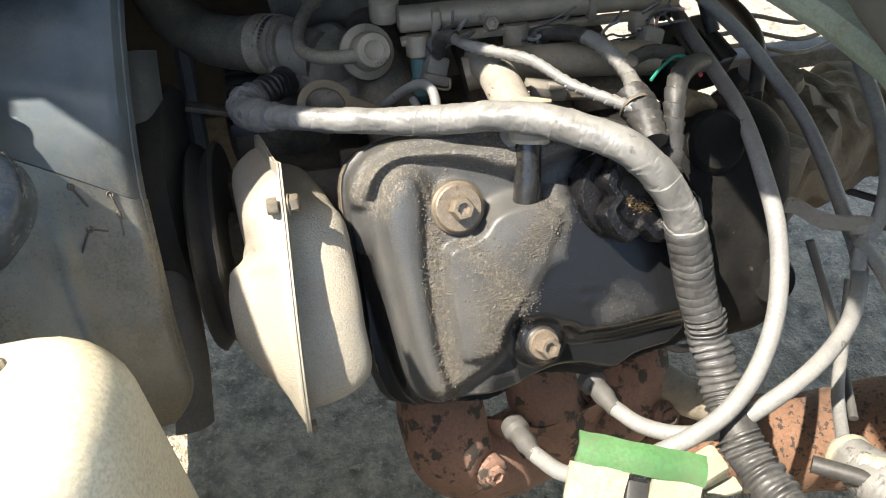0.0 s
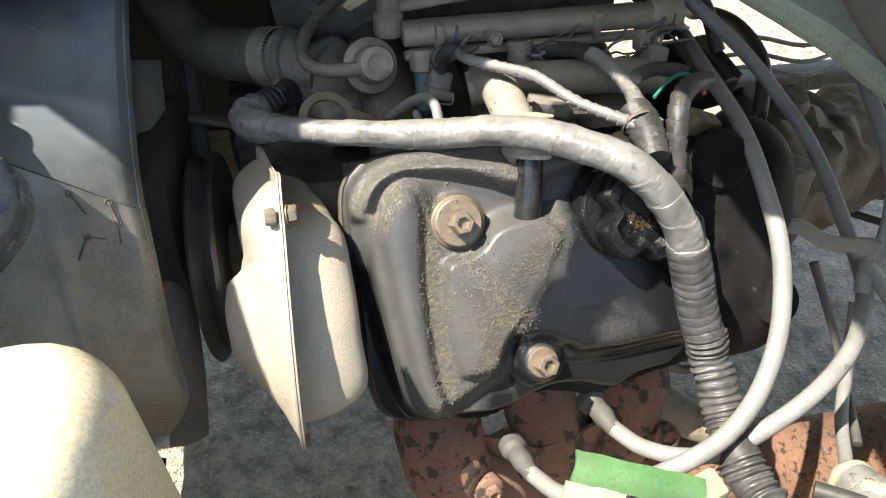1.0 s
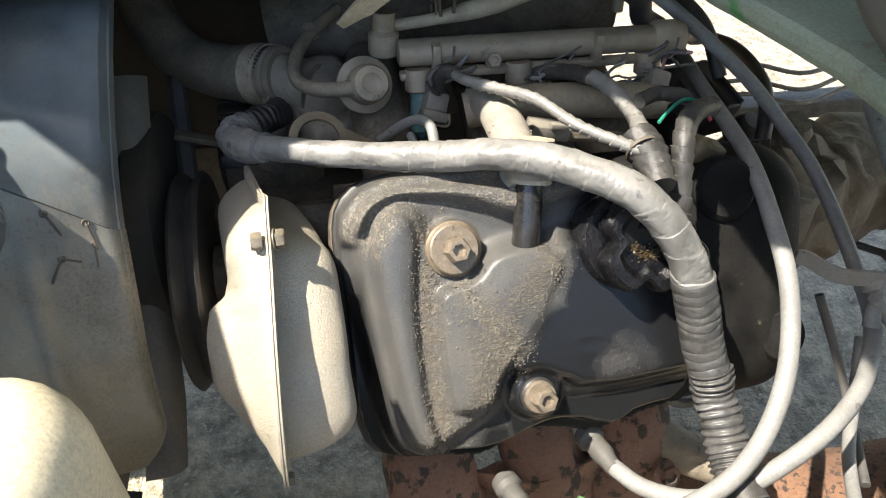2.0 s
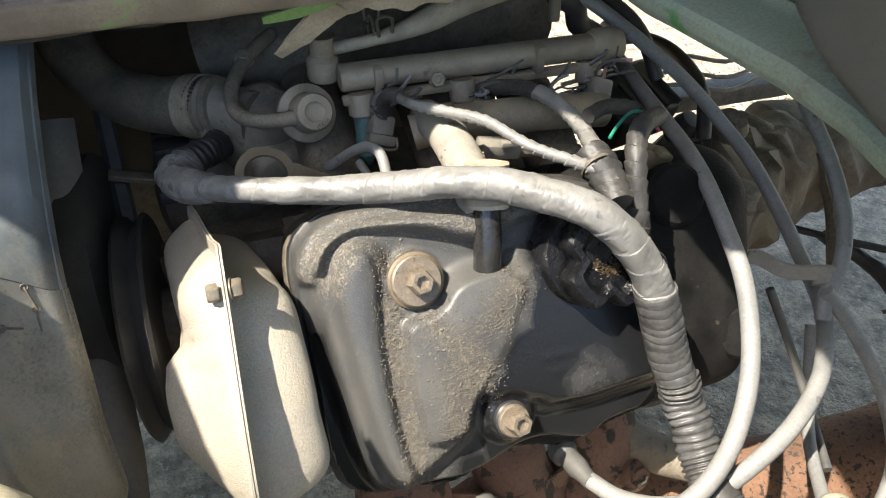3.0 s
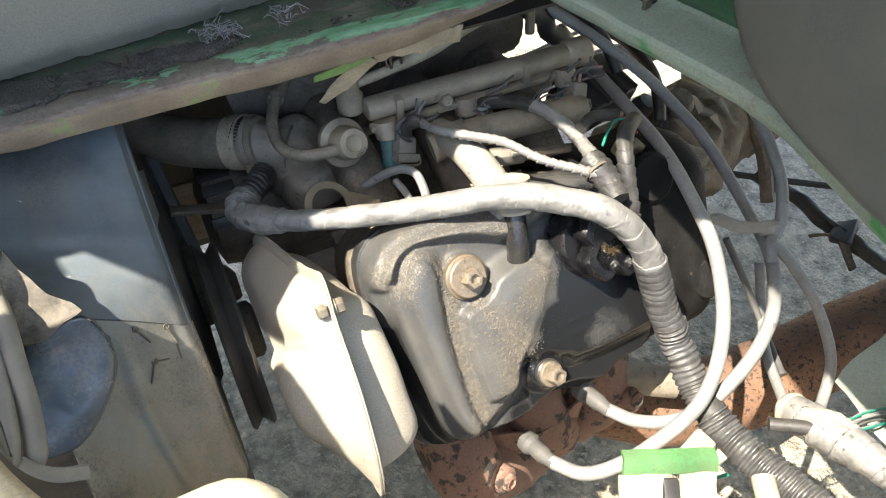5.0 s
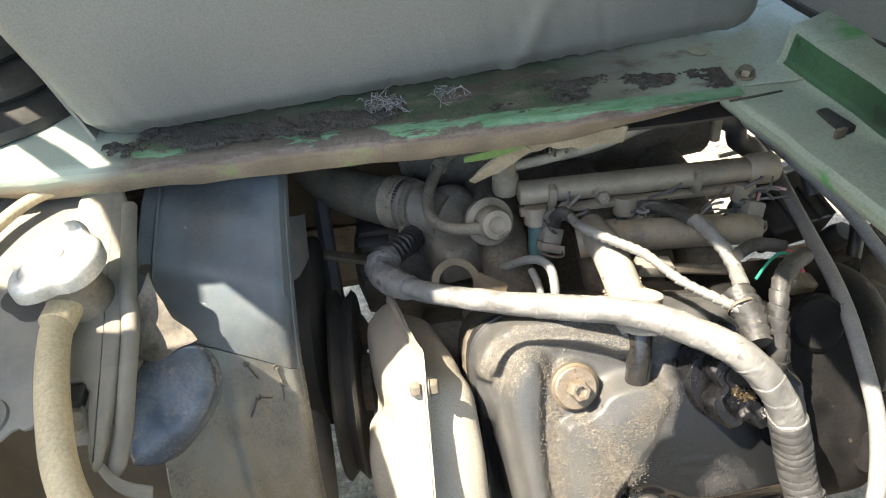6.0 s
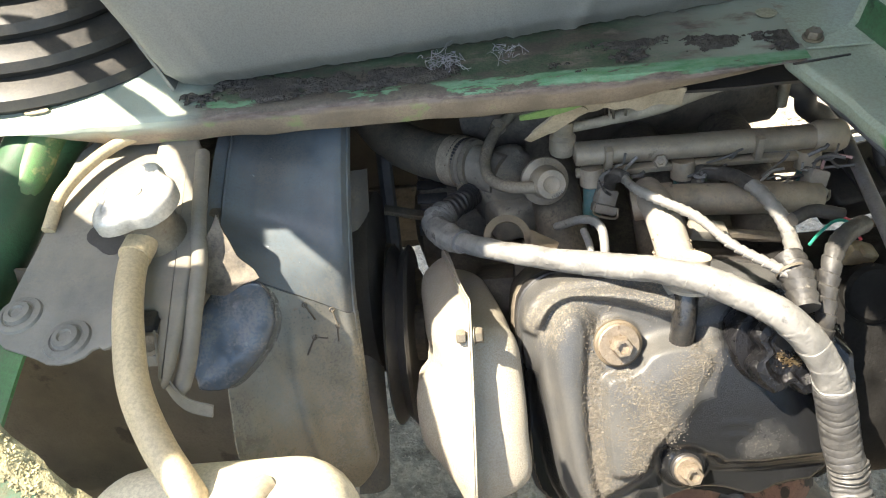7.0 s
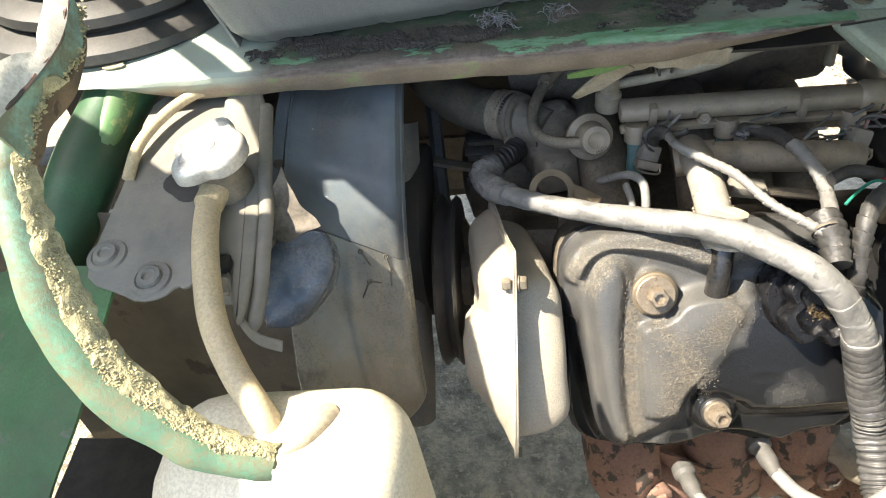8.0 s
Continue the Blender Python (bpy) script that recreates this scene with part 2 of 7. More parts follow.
M_WORNRIDGE = material("worn_yellow_green_paint", (0.055, 0.15, 0.05), 0.5, vary=0.4, scale=20, dust=0.3, bump=0.3, spots=0.52, spot_colour=(0.26, 0.27, 0.11), spot_scale=26)
M_CREAM = material("cream_primer", (0.33, 0.32, 0.235), 0.6, vary=0.2, scale=40, dust=0.5, dust_colour=(0.3, 0.26, 0.18), bump=0.3, spots=0.62, spot_colour=(0.13, 0.22, 0.11), spot_scale=50)
M_GRIT = material("tan_dust_grains", (0.22, 0.18, 0.13), 0.95, vary=0.4, scale=300, bump=0.2)
M_CLAMP = material("rusty_clamp_steel", (0.48, 0.39, 0.28), 0.5, metal=0.25, vary=0.3, scale=70, dust=0.4, bump=0.3, spots=0.62, spot_colour=(0.16, 0.09, 0.05), spot_scale=110)
M_COVERDUST = material("fine_tan_dust", (0.118, 0.104, 0.084), 0.95, vary=0.4, scale=300, bump=0.2)
M_BRONZE = material("dusty_bronze_steel", (0.13, 0.10, 0.068), 0.5, metal=0.3, vary=0.35, scale=45, dust=0.35, dust_colour=(0.26, 0.215, 0.15), bump=0.4)
M_MUD = material("caked_dirt", (0.06, 0.054, 0.048), 0.95, vary=0.4, scale=60, bump=1.0, grain=420, relief=0.002)
M_SEAT = material("grey_vinyl", (0.185, 0.190, 0.182), 0.40, vary=0.04, scale=8, bump=0.10, grain=700)
M_PAD = material("dark_vinyl_mat", (0.075, 0.08, 0.077), 0.5, vary=0.15, scale=10, dust=0.2, bump=0.2, grain=600)
M_RADIATOR = material("dusty_radiator_metal", (0.19, 0.178, 0.155), 0.55, metal=0.1, vary=0.25, scale=22, dust=0.6, dust_colour=(0.31, 0.275, 0.215), bump=0.2)
M_TANK = material("yellowed_white_plastic", (0.76, 0.68, 0.50), 0.4, vary=0.08, scale=14, dust=0.25, dust_colour=(0.5, 0.39, 0.24), bump=0.05, spots=0.74, spot_colour=(0.45, 0.33, 0.17), spot_scale=40)
M_OVERFLOW = material("yellowed_clear_hose", (0.58, 0.46, 0.28), 0.4, vary=0.15, scale=30, dust=0.35, bump=0.06)
M_CAP = material("cast_cap_metal", (0.62, 0.60, 0.55), 0.4, metal=0.45, vary=0.12, scale=40, dust=0.35, dust_colour=(0.5, 0.45, 0.36), bump=0.15)
def flange_extra(nt, col):
    """Green paint, paler mint higher up, with patches of olive-brown grime."""
    g = nt.nodes.new("ShaderNodeNewGeometry")
    sp = nt.nodes.new("ShaderNodeSeparateXYZ")
    nt.links.new(g.outputs["Position"], sp.inputs[0])
    h = arith(nt, "ADD", sp.outputs[2], arith(nt, "MULTIPLY", arith(nt, "SUBTRACT", noisy(nt, 60, 5.0, 0.65), 0.5), 0.12))
    col = mixed(nt, ramp(nt, h, 0.885, 0.96), col, (0.19, 0.31, 0.23))
    k = ramp(nt, noisy(nt, 50, 6.0, 0.72), 0.42, 0.58)
    return mixed(nt, arith(nt, "MULTIPLY", k, 0.8), col, (0.125, 0.112, 0.060))


M_FLANGE = material("worn_flange_paint", (0.055, 0.155, 0.095), 0.5, vary=0.45, scale=12, dust=0.5, dust_colour=(0.17, 0.14, 0.085), bump=0.4, spots=0.60, spot_colour=(0.05, 0.14, 0.075), spot_scale=22, extra=flange_extra)
M_LIPDUST = material("dusty_pale_lip", (0.46, 0.43, 0.36), 0.7, vary=0.35, scale=60, dust=0.4, bump=0.3, spots=0.70, spot_colour=(0.22, 0.17, 0.11), spot_scale=40)
M_RUSTDUST = material("rusty_dusty_fold", (0.13, 0.088, 0.048), 0.8, vary=0.45, scale=60, dust=0.4, dust_colour=(0.22, 0.17, 0.10), bump=0.5, spots=0.62, spot_colour=(0.05, 0.035, 0.02), spot_scale=80)
M_FOAM = material("dusty_foam_seal", (0.34, 0.30, 0.17), 0.95, vary=0.45, scale=120, bump=1.0, grain=500)
M_CARD = material("torn_brown_board", (0.36, 0.295, 0.205), 0.9, vary=0.25, scale=40, bump=0.4)
M_CONN = material("dusty_connector_plastic", (0.17, 0.16, 0.14), 0.6, vary=0.25, scale=80, dust=0.4, dust_colour=(0.28, 0.24, 0.18), bump=0.2)
M_TEAL = material("teal_plastic", (0.03, 0.12, 0.125), 0.5, vary=0.3, scale=60, dust=0.3, bump=0.1)
M_YELLOW = material("faded_yellow_plastic", (0.20, 0.15, 0.085), 0.6, vary=0.25, scale=80, dust=0.4, bump=0.15)
M_WIREGREEN = material("green_wire", (0.02, 0.22, 0.15), 0.45, bump=0.05)
M_WIRERED = material("red_wire", (0.5, 0.07, 0.09), 0.45, bump=0.05)
M_WIREPINK = material("pink_wire", (0.36, 0.2, 0.19), 0.5, bump=0.05)
M_BROWNLUMP = material("oily_dust_iron", (0.10, 0.075, 0.05), 0.8, vary=0.4, scale=25, dust=0.4, bump=0.8, grain=180)
M_WING = material("dusty_brown_inner_panel", (0.15, 0.125, 0.09), 0.75, vary=0.5, scale=9, dust=0.4, dust_colour=(0.26, 0.215, 0.15), bump=0.3, spots=0.6, spot_colour=(0.06, 0.05, 0.038), spot_scale=14)
M_THREAD = material("grey_thread", (0.2, 0.2, 0.215), 0.9, bump=0.1)


def cover_material():
    """Black paint: a thin grey film and dust grains on the worn side, dust-free oily black round the filler, shade
    painted black down the deep walls.
    """
    m = bpy.data.materials.new("dusty_black_cover_paint")
    m.use_nodes = True
    nt = m.node_tree
    b = nt.nodes["Principled BSDF"]
    g = nt.nodes.new("ShaderNodeNewGeometry")
    warp = arith(nt, "SUBTRACT", noisy(nt, 55, 5.0, 0.6), 0.5)
    fine = noisy(nt, 900, 2.0, 0.6)
    speck = noisy(nt, 640, 3.0, 0.65)

    def near(u, v, r0, r1, amount=0.02, w=-0.012):
        d = nt.nodes.new("ShaderNodeVectorMath")
        d.operation = "DISTANCE"
        nt.links.new(g.outputs["Position"], d.inputs[0])
        d.inputs[1].default_value = on_cover(u, v, w)
        dist = arith(nt, "ADD", d.outputs["Value"], arith(nt, "MULTIPLY", warp, amount))
        return ramp(nt, dist, r0, r1)

    def both(op, items):
        out = items[0]
        for i in items[1:]:
            out = arith(nt, op, out, i)
        return out
    clean_shade = both("MINIMUM", [near(u, v, r - 0.003, r + 0.008, a) for u, v, r, a in (
        (0.245, -0.050, 0.042, 0.016), (0.262, -0.01, 0.050, 0.012), (0.208, -0.078, 0.030, 0.014), (0.190, -0.104, 0.030, 0.012), (0.315, -0.07, 0.085, 0.02),
        (0.250, -0.110, 0.062, 0.016), (0.186, -0.132, 0.030, 0.012), (0.150, -0.147, 0.016, 0.012), (0.213, -0.132, 0.03, 0.01))])
    patch = arith(nt, "SUBTRACT", 1.0, both("MINIMUM", [near(0.240, -0.095, 0.003, 0.022, 0.03), near(0.254, -0.094, 0.003, 0.020, 0.03), near(0.246, -0.083, 0.002, 0.016, 0.02)]))
    off = nt.nodes.new("ShaderNodeVectorMath")
    off.operation = "SUBTRACT"
    nt.links.new(g.outputs["Position"], off.inputs[0])
    off.inputs[1].default_value = on_cover(0, 0)
    out = nt.nodes.new("ShaderNodeVectorMath")
    out.operation = "DOT_PRODUCT"
    nt.links.new(off.outputs[0], out.inputs[0])
    out.inputs[1].default_value = N
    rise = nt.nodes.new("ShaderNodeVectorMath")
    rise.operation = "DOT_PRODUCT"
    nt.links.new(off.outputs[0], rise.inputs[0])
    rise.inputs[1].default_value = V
    # deep walls left dustless black to stand for shade, except the upper corner
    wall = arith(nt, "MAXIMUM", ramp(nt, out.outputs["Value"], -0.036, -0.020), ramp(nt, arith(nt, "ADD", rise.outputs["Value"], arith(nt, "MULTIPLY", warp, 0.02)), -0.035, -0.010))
    clean_shade = arith(nt, "MULTIPLY", clean_shade, wall)
    worn = arith(nt, "MAXIMUM", clean_shade, arith(nt, "MULTIPLY", patch, 0.45))
    # where grains gather: in the groove, round the upper bolt, down the pad, on the shelf
    heap = both("ADD", [arith(nt, "MULTIPLY", arith(nt, "SUBTRACT", 1.0, near(u, v, r * 0.2, r * 2.3, 0.045)), k) for u, v, r, k in (
        (0.120, 0.002, 0.012, 1.0), (0.100, -0.147, 0.006, 1.0), (0.125, -0.150, 0.006, 1.0), (0.150, -0.148, 0.004, 0.7), (0.106, -0.022, 0.006, 1.0), (0.105, -0.040, 0.006, 1.0), (0.105, -0.058, 0.006, 0.9), (0.105, -0.076, 0.006, 1.0), (0.106, -0.094, 0.006, 0.9), (0.107, -0.112, 0.006, 1.0), (0.107, -0.136, 0.013, 0.9),
        (0.132, -0.030, 0.012, 1.0), (0.150, -0.055, 0.013, 0.95), (0.148, -0.080, 0.014, 1.0), (0.140, -0.108, 0.009, 0.85), (0.162, -0.074, 0.009, 0.8), (0.196, -0.018, 0.010, 0.95), (0.178, -0.034, 0.009, 0.7),
        (0.244, -0.096, 0.014, 0.75), (0.10, 0.045, 0.022, 1.0), (0.160, 0.045, 0.022, 1.0), (0.200, 0.030, 0.018, 1.0), (0.058, 0.01, 0.018, 1.0), (0.064, 0.03, 0.015, 1.0))])
    heap = arith(nt, "MINIMUM", heap, 1.0)
    need = arith(nt, "SUBTRACT", 0.70, arith(nt, "MULTIPLY", heap, 0.22))
    grains = ramp(nt, arith(nt, "SUBTRACT", speck, need), 0.0, 0.05)
    cake = arith(nt, "MULTIPLY", ramp(nt, heap, 0.35, 1.0), arith(nt, "ADD", 0.05, arith(nt, "MULTIPLY", ramp(nt, speck, 0.40, 0.66), 0.24)))
    k = arith(nt, "MULTIPLY", worn, arith(nt, "MAXIMUM", grains, cake))
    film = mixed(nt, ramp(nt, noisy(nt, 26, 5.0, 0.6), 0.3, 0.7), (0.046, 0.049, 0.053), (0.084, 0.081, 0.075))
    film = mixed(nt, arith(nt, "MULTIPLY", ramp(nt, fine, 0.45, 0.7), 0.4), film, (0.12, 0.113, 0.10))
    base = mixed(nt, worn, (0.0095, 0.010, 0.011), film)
    bare = mixed(nt, ramp(nt, noisy(nt, 300, 2.0), 0.35, 0.65), (0.12, 0.108, 0.088), (0.22, 0.194, 0.154))
    col = mixed(nt, k, base, bare)
    nt.links.new(col, b.inputs["Base Color"])
    nt.links.new(arith(nt, "ADD", arith(nt, "MULTIPLY", k, 0.45), arith(nt, "ADD", arith(nt, "MULTIPLY", worn, 0.20), 0.22)), b.inputs["Roughness"])
    bp = nt.nodes.new("ShaderNodeBump")
    bp.inputs["Strength"].default_value = 0.7
    bp.inputs["Distance"].default_value = 0.0020
    nt.links.new(arith(nt, "ADD", k, arith(nt, "MULTIPLY", fine, 0.12)), bp.inputs["Height"])
    nt.links.new(bp.outputs[0], b.inputs["Normal"])
    return m


M_COVER = cover_material()


# ---- mesh helpers ----
def base_of(ob):
    p = Vector((0, 0, 0))
    while ob is not None:
        p += ob.location
        ob = ob.parent
    return p


def part(name, bm, mat, parent=None, label="", smooth=True, at=None):
    """Link a bmesh in world coordinates as one mesh, alone or under a thing or part."""
    me = bpy.data.meshes.new(name)
    if parent is None:
        zs = [v.co for v in bm.verts]
        lo = Vector([min(c[i] for c in zs) for i in range(3)])
        hi = Vector([max(c[i] for c in zs) for i in range(3)])
        origin = at or Vector(((lo.x + hi.x) / 2, (lo.y + hi.y) / 2, lo.z))
    else:
        origin = base_of(parent)
    origin = Vector(origin)
    bmesh.ops.translate(bm, verts=bm.verts, vec=-origin)
    bmesh.ops.recalc_face_normals(bm, faces=bm.faces)
    bm.to_mesh(me)
    bm.free()
    me.materials.append(mat)
    if smooth:
        for p in me.polygons:
            p.use_smooth = True
        me.set_sharp_from_angle(angle=radians(38))
    ob = new(name, me)
    if parent is None:
        ob.location = origin
    else:
        ob.parent = parent
    if label:
        ob["label"] = label
    return ob


def thing(name, at, label, category, group="", kind=""):
    ob = new(name)
    ob.location = at
    ob.empty_display_size = 0.02
    return tagged(ob, label, category, group, kind)


def join(*bms):
    out = bmesh.new()
    for b in bms:
        me = bpy.data.meshes.new("tmp")
        b.to_mesh(me)
        b.free()
        out.from_mesh(me)
        bpy.data.meshes.remove(me)
    return out


def spline(points, n):
    """Points spread along a smooth curve through the given ones."""
    p = [Vector(q) for q in points]
    p = [2 * p[0] - p[1]] + p + [2 * p[-1] - p[-2]]
    out = []
    segs = len(p) - 3
    for k in range(n + 1):
        s = k / n * segs
        i = min(int(s), segs - 1)
        t = s - i
        a, b, c, d = p[i:i + 4]
        out.append(0.5 * ((2 * b) + (c - a) * t + (2 * a - 5 * b + 4 * c - d) * t * t + (3 * b - a - 3 * c + d) * t ** 3))
    # even spacing
    run = [0.0]
    for a, b in zip(out[:-1], out[1:]):
        run.append(run[-1] + (b - a).length)
    even, j = [], 0
    for k in range(n + 1):
        want = run[-1] * k / n
        while j < n - 1 and run[j + 1] < want:
            j += 1
        f = (want - run[j]) / max(run[j + 1] - run[j], 1e-9)
        even.append(out[j].lerp(out[j + 1], min(max(f, 0), 1)))
    return even, run[-1]


def tube(points, radius, n=60, sides=14, shape=None, caps=True):
    """A tube along a smooth curve. radius: metres or f(s, length); shape: f(s, angle) a factor."""
    pts, length = spline(points, n)
    bm = bmesh.new()
    t0 = (pts[1] - pts[0]).normalized()
    nrm = t0.orthogonal().normalized()
    rings = []
    for i, p in enumerate(pts):
        t = (pts[min(i + 1, n)] - pts[max(i - 1, 0)]).normalized()
        nrm = (nrm - t * nrm.dot(t)).normalized()
        bi = t.cross(nrm)
        s = length * i / n
        r = radius(s, length) if callable(radius) else radius
        ring = []
        for k in range(sides):
            a = math.tau * k / sides
            f = shape(s, a) if shape else 1.0
            ring.append(bm.verts.new(p + (nrm * math.cos(a) + bi * math.sin(a)) * r * f))
        rings.append(ring)
    for a, b in zip(rings[:-1], rings[1:]):
        for k in range(sides):
            bm.faces.new((a[k], a[(k + 1) % sides], b[(k + 1) % sides], b[k]))
    if caps:
        bm.faces.new(rings[0][::-1])
        bm.faces.new(rings[-1])
    return bm


ICO = None


def clump(bm, at, r, sx=1.0, sy=1.0, sz=1.0, jag=0.35):
    """Add one small rough lump of twenty faces."""
    global ICO
    if ICO is None:
        t = bmesh.new()
        bmesh.ops.create_icosphere(t, subdivisions=1, radius=1)
        ICO = ([v.co.copy() for v in t.verts], [[v.index for v in f.verts] for f in t.faces])
        t.free()
    c = Vector(at)
    vs = []
    for q in ICO[0]:
        n = noise.noise(q * 1.3 + c * 700)
        f = r * (1 + jag * n)
        vs.append(bm.verts.new((c.x + q.x * f * sx, c.y + q.y * f * sy, c.z + q.z * f * sz)))
    for f in ICO[1]:
        bm.faces.new([vs[i] for i in f])


def frame_z(at, axis, up=(0, 0, 1)):
    """A matrix at a place whose z axis points along axis."""
    z = Vector(axis).normalized()
    u = Vector(up)
    if abs(u.normalized().dot(z)) > 0.98:
        u = Vector((1, 0, 0))
    x = u.cross(z).normalized()
    y = z.cross(x)
    m = Matrix((x, y, z)).transposed().to_4x4()
    m.translation = Vector(at)
    return m


def lathe(profile, at, axis, sides=28, shape=None):
    """A turned body: profile of (radius, height) about axis. shape: f(angle, height) a factor."""
    m = frame_z(at, axis)
    bm = bmesh.new()
    rings = []
    for r, h in profile:
        if r < 1e-6:
            rings.append([bm.verts.new(m @ Vector((0, 0, h)))])
        else:
            rings.append([bm.verts.new(m @ Vector((r * (shape(math.tau * k / sides, h) if shape else 1) * math.cos(math.tau * k / sides),
                                                   r * (shape(math.tau * k / sides, h) if shape else 1) * math.sin(math.tau * k / sides), h))) for k in range(sides)])
    for a, b in zip(rings[:-1], rings[1:]):
        for k in range(sides):
            j = (k + 1) % sides
            if len(a) == 1 and len(b) > 1:
                bm.faces.new((a[0], b[j], b[k]))
            elif len(b) == 1 and len(a) > 1:
                bm.faces.new((a[k], a[j], b[0]))
            elif len(a) > 1:
                bm.faces.new((a[k], a[j], b[j], b[k]))
    if len(rings[0]) > 1:
        bm.faces.new(rings[0][::-1])
    if len(rings[-1]) > 1:
        bm.faces.new(rings[-1])
    return bm


def block(at, size, m=None, bevel=0.003, segs=2):
    """A box about its middle, turned by m, with rounded edges."""
    bm = bmesh.new()
    bmesh.ops.create_cube(bm, size=1)
    for v in bm.verts:
        v.co = Vector((v.co.x * size[0], v.co.y * size[1], v.co.z * size[2]))
    if bevel:
        bmesh.ops.bevel(bm, geom=bm.edges[:], offset=min(bevel, min(size) * 0.45), segments=segs, profile=0.5, affect="EDGES")
    mm = (m or Matrix()).to_4x4()
    mm.translation = Vector(at)
    bmesh.ops.transform(bm, matrix=mm, verts=bm.verts)
    return bm


def prism(outline, depth, m, bevel=0.0, segs=2):
    """A flat outline in the xy plane of m, thickened along its z."""
    bm = bmesh.new()
    lo = [bm.verts.new((x, y, 0)) for x, y in outline]
    f = bm.faces.new(lo)
    r = bmesh.ops.extrude_face_region(bm, geom=[f])
    bmesh.ops.translate(bm, verts=[v for v in r["geom"] if isinstance(v, bmesh.types.BMVert)], vec=(0, 0, depth))
    bmesh.ops.recalc_face_normals(bm, faces=bm.faces)
    if bevel:
        edges = [e for e in bm.edges if len(e.link_faces) == 2 and e.calc_face_angle(0) > 0.6 and
                 any(len(q.verts) == len(outline) for q in e.link_faces)]
        bmesh.ops.bevel(bm, geom=edges, offset=bevel, segments=segs, profile=0.5, affect="EDGES")
    bmesh.ops.transform(bm, matrix=m, verts=bm.verts)
    return bm


def rounded(points, times=2):
    """Corner-cut a closed outline."""
    p = [Vector(q) for q in points]
    for _ in range(times):
        q = []
        for a, b in zip(p, p[1:] + p[:1]):
            q += [a.lerp(b, 0.25), a.lerp(b, 0.75)]
        p = q
    return [tuple(v) for v in p]


def sheet(nu, nv, f, thick=0.0):
    """A grid surface from f(u, v), u and v from 0 to 1; thickened along its normals if asked."""
    bm = bmesh.new()
    g = [[bm.verts.new(f(i / nu, j / nv)) for j in range(nv + 1)] for i in range(nu + 1)]
    for i in range(nu):
        for j in range(nv):
            bm.faces.new((g[i][j], g[i + 1][j], g[i + 1][j + 1], g[i][j + 1]))
    if thick:
        bm.normal_update()
        bmesh.ops.solidify(bm, geom=bm.faces[:], thickness=thick)
    return bm


def wob(p, scale, amount, seed=0.0):
    q = Vector(p) * scale + Vector((seed, seed * 1.7, -seed))
    return noise.noise_vector(q) * amount


def roughen(bm, scale, amount, seed=0.0):
    for v in bm.verts:
        v.co += wob(v.co, scale, amount, seed)
    return bm


def hexbolt(name, at, axis, head, height, mat, parent, washer=0.0, washer_h=0.002, dimple=True, label=""):
    """A bolt: hexagonal head, with its washer below as a part."""
    m = frame_z(at, axis)
    r = head / 2 / math.cos(math.pi / 6)
    prof = [(r * 0.98, 0), (r, 0.0004), (r, height * 0.82), (r * 0.86, height)]
    if dimple:
        prof += [(r * 0.55, height), (r * 0.42, height * 0.72), (0, height * 0.7)]
    else:
        prof += [(0, height)]
    ob = part(name, lathe(prof, at + Vector(axis).normalized() * (washer_h if washer else 0), axis, 6), mat, parent, label)
    if washer:
        w = washer / 2
        part("washer", lathe([(w, 0), (w, washer_h * 0.7), (w * 0.94, washer_h), (w * 0.4, washer_h)], at, axis, 26), mat, ob)
    return ob


COVER_M = Matrix((Vector((1, 0, 0)), V, N)).transposed().to_4x4()


# ---- ground ----
def build_ground():
    def f(u, v):
        a, b = 2 * u - 1, 2 * v - 1
        x, y = 0.3 + 16 * a ** 3, 0.8 + 22 * b ** 3
        near = 1 / (1 + (a * a + b * b) * 6)
        z = 0.03 * noise.noise((x * 0.5, y * 0.5, 3)) + 0.012 * noise.noise((x * 3, y * 3, 0))
        z += near * (0.012 * noise.noise((x * 14, y * 14, 5)) + 0.010 * abs(noise.noise((x * 33, y * 33, 2))))
        return Vector((x, y, z))
    bm = sheet(200, 200, f)
    tagged(part("ground", bm, M_GROUND), "grey dusty gravel yard under the vehicle", "ground", kind="structure")
    rng = random.Random(4)
    out = bmesh.new()
    for _ in range(14000):
        x, y = rng.uniform(-0.6, 1.9), rng.uniform(0.2, 1.6)
        r = rng.uniform(0.0015, 0.006) * (2.2 if rng.random() < 0.12 else 1)
        clump(out, (x, y, 0.004), r, rng.uniform(0.7, 1.4), rng.uniform(0.7, 1.4), rng.uniform(0.4, 0.8))
    tagged(part("gravel", out, M_STONE), "loose pale gravel scattered over the ground", "gravel", kind="stuff")


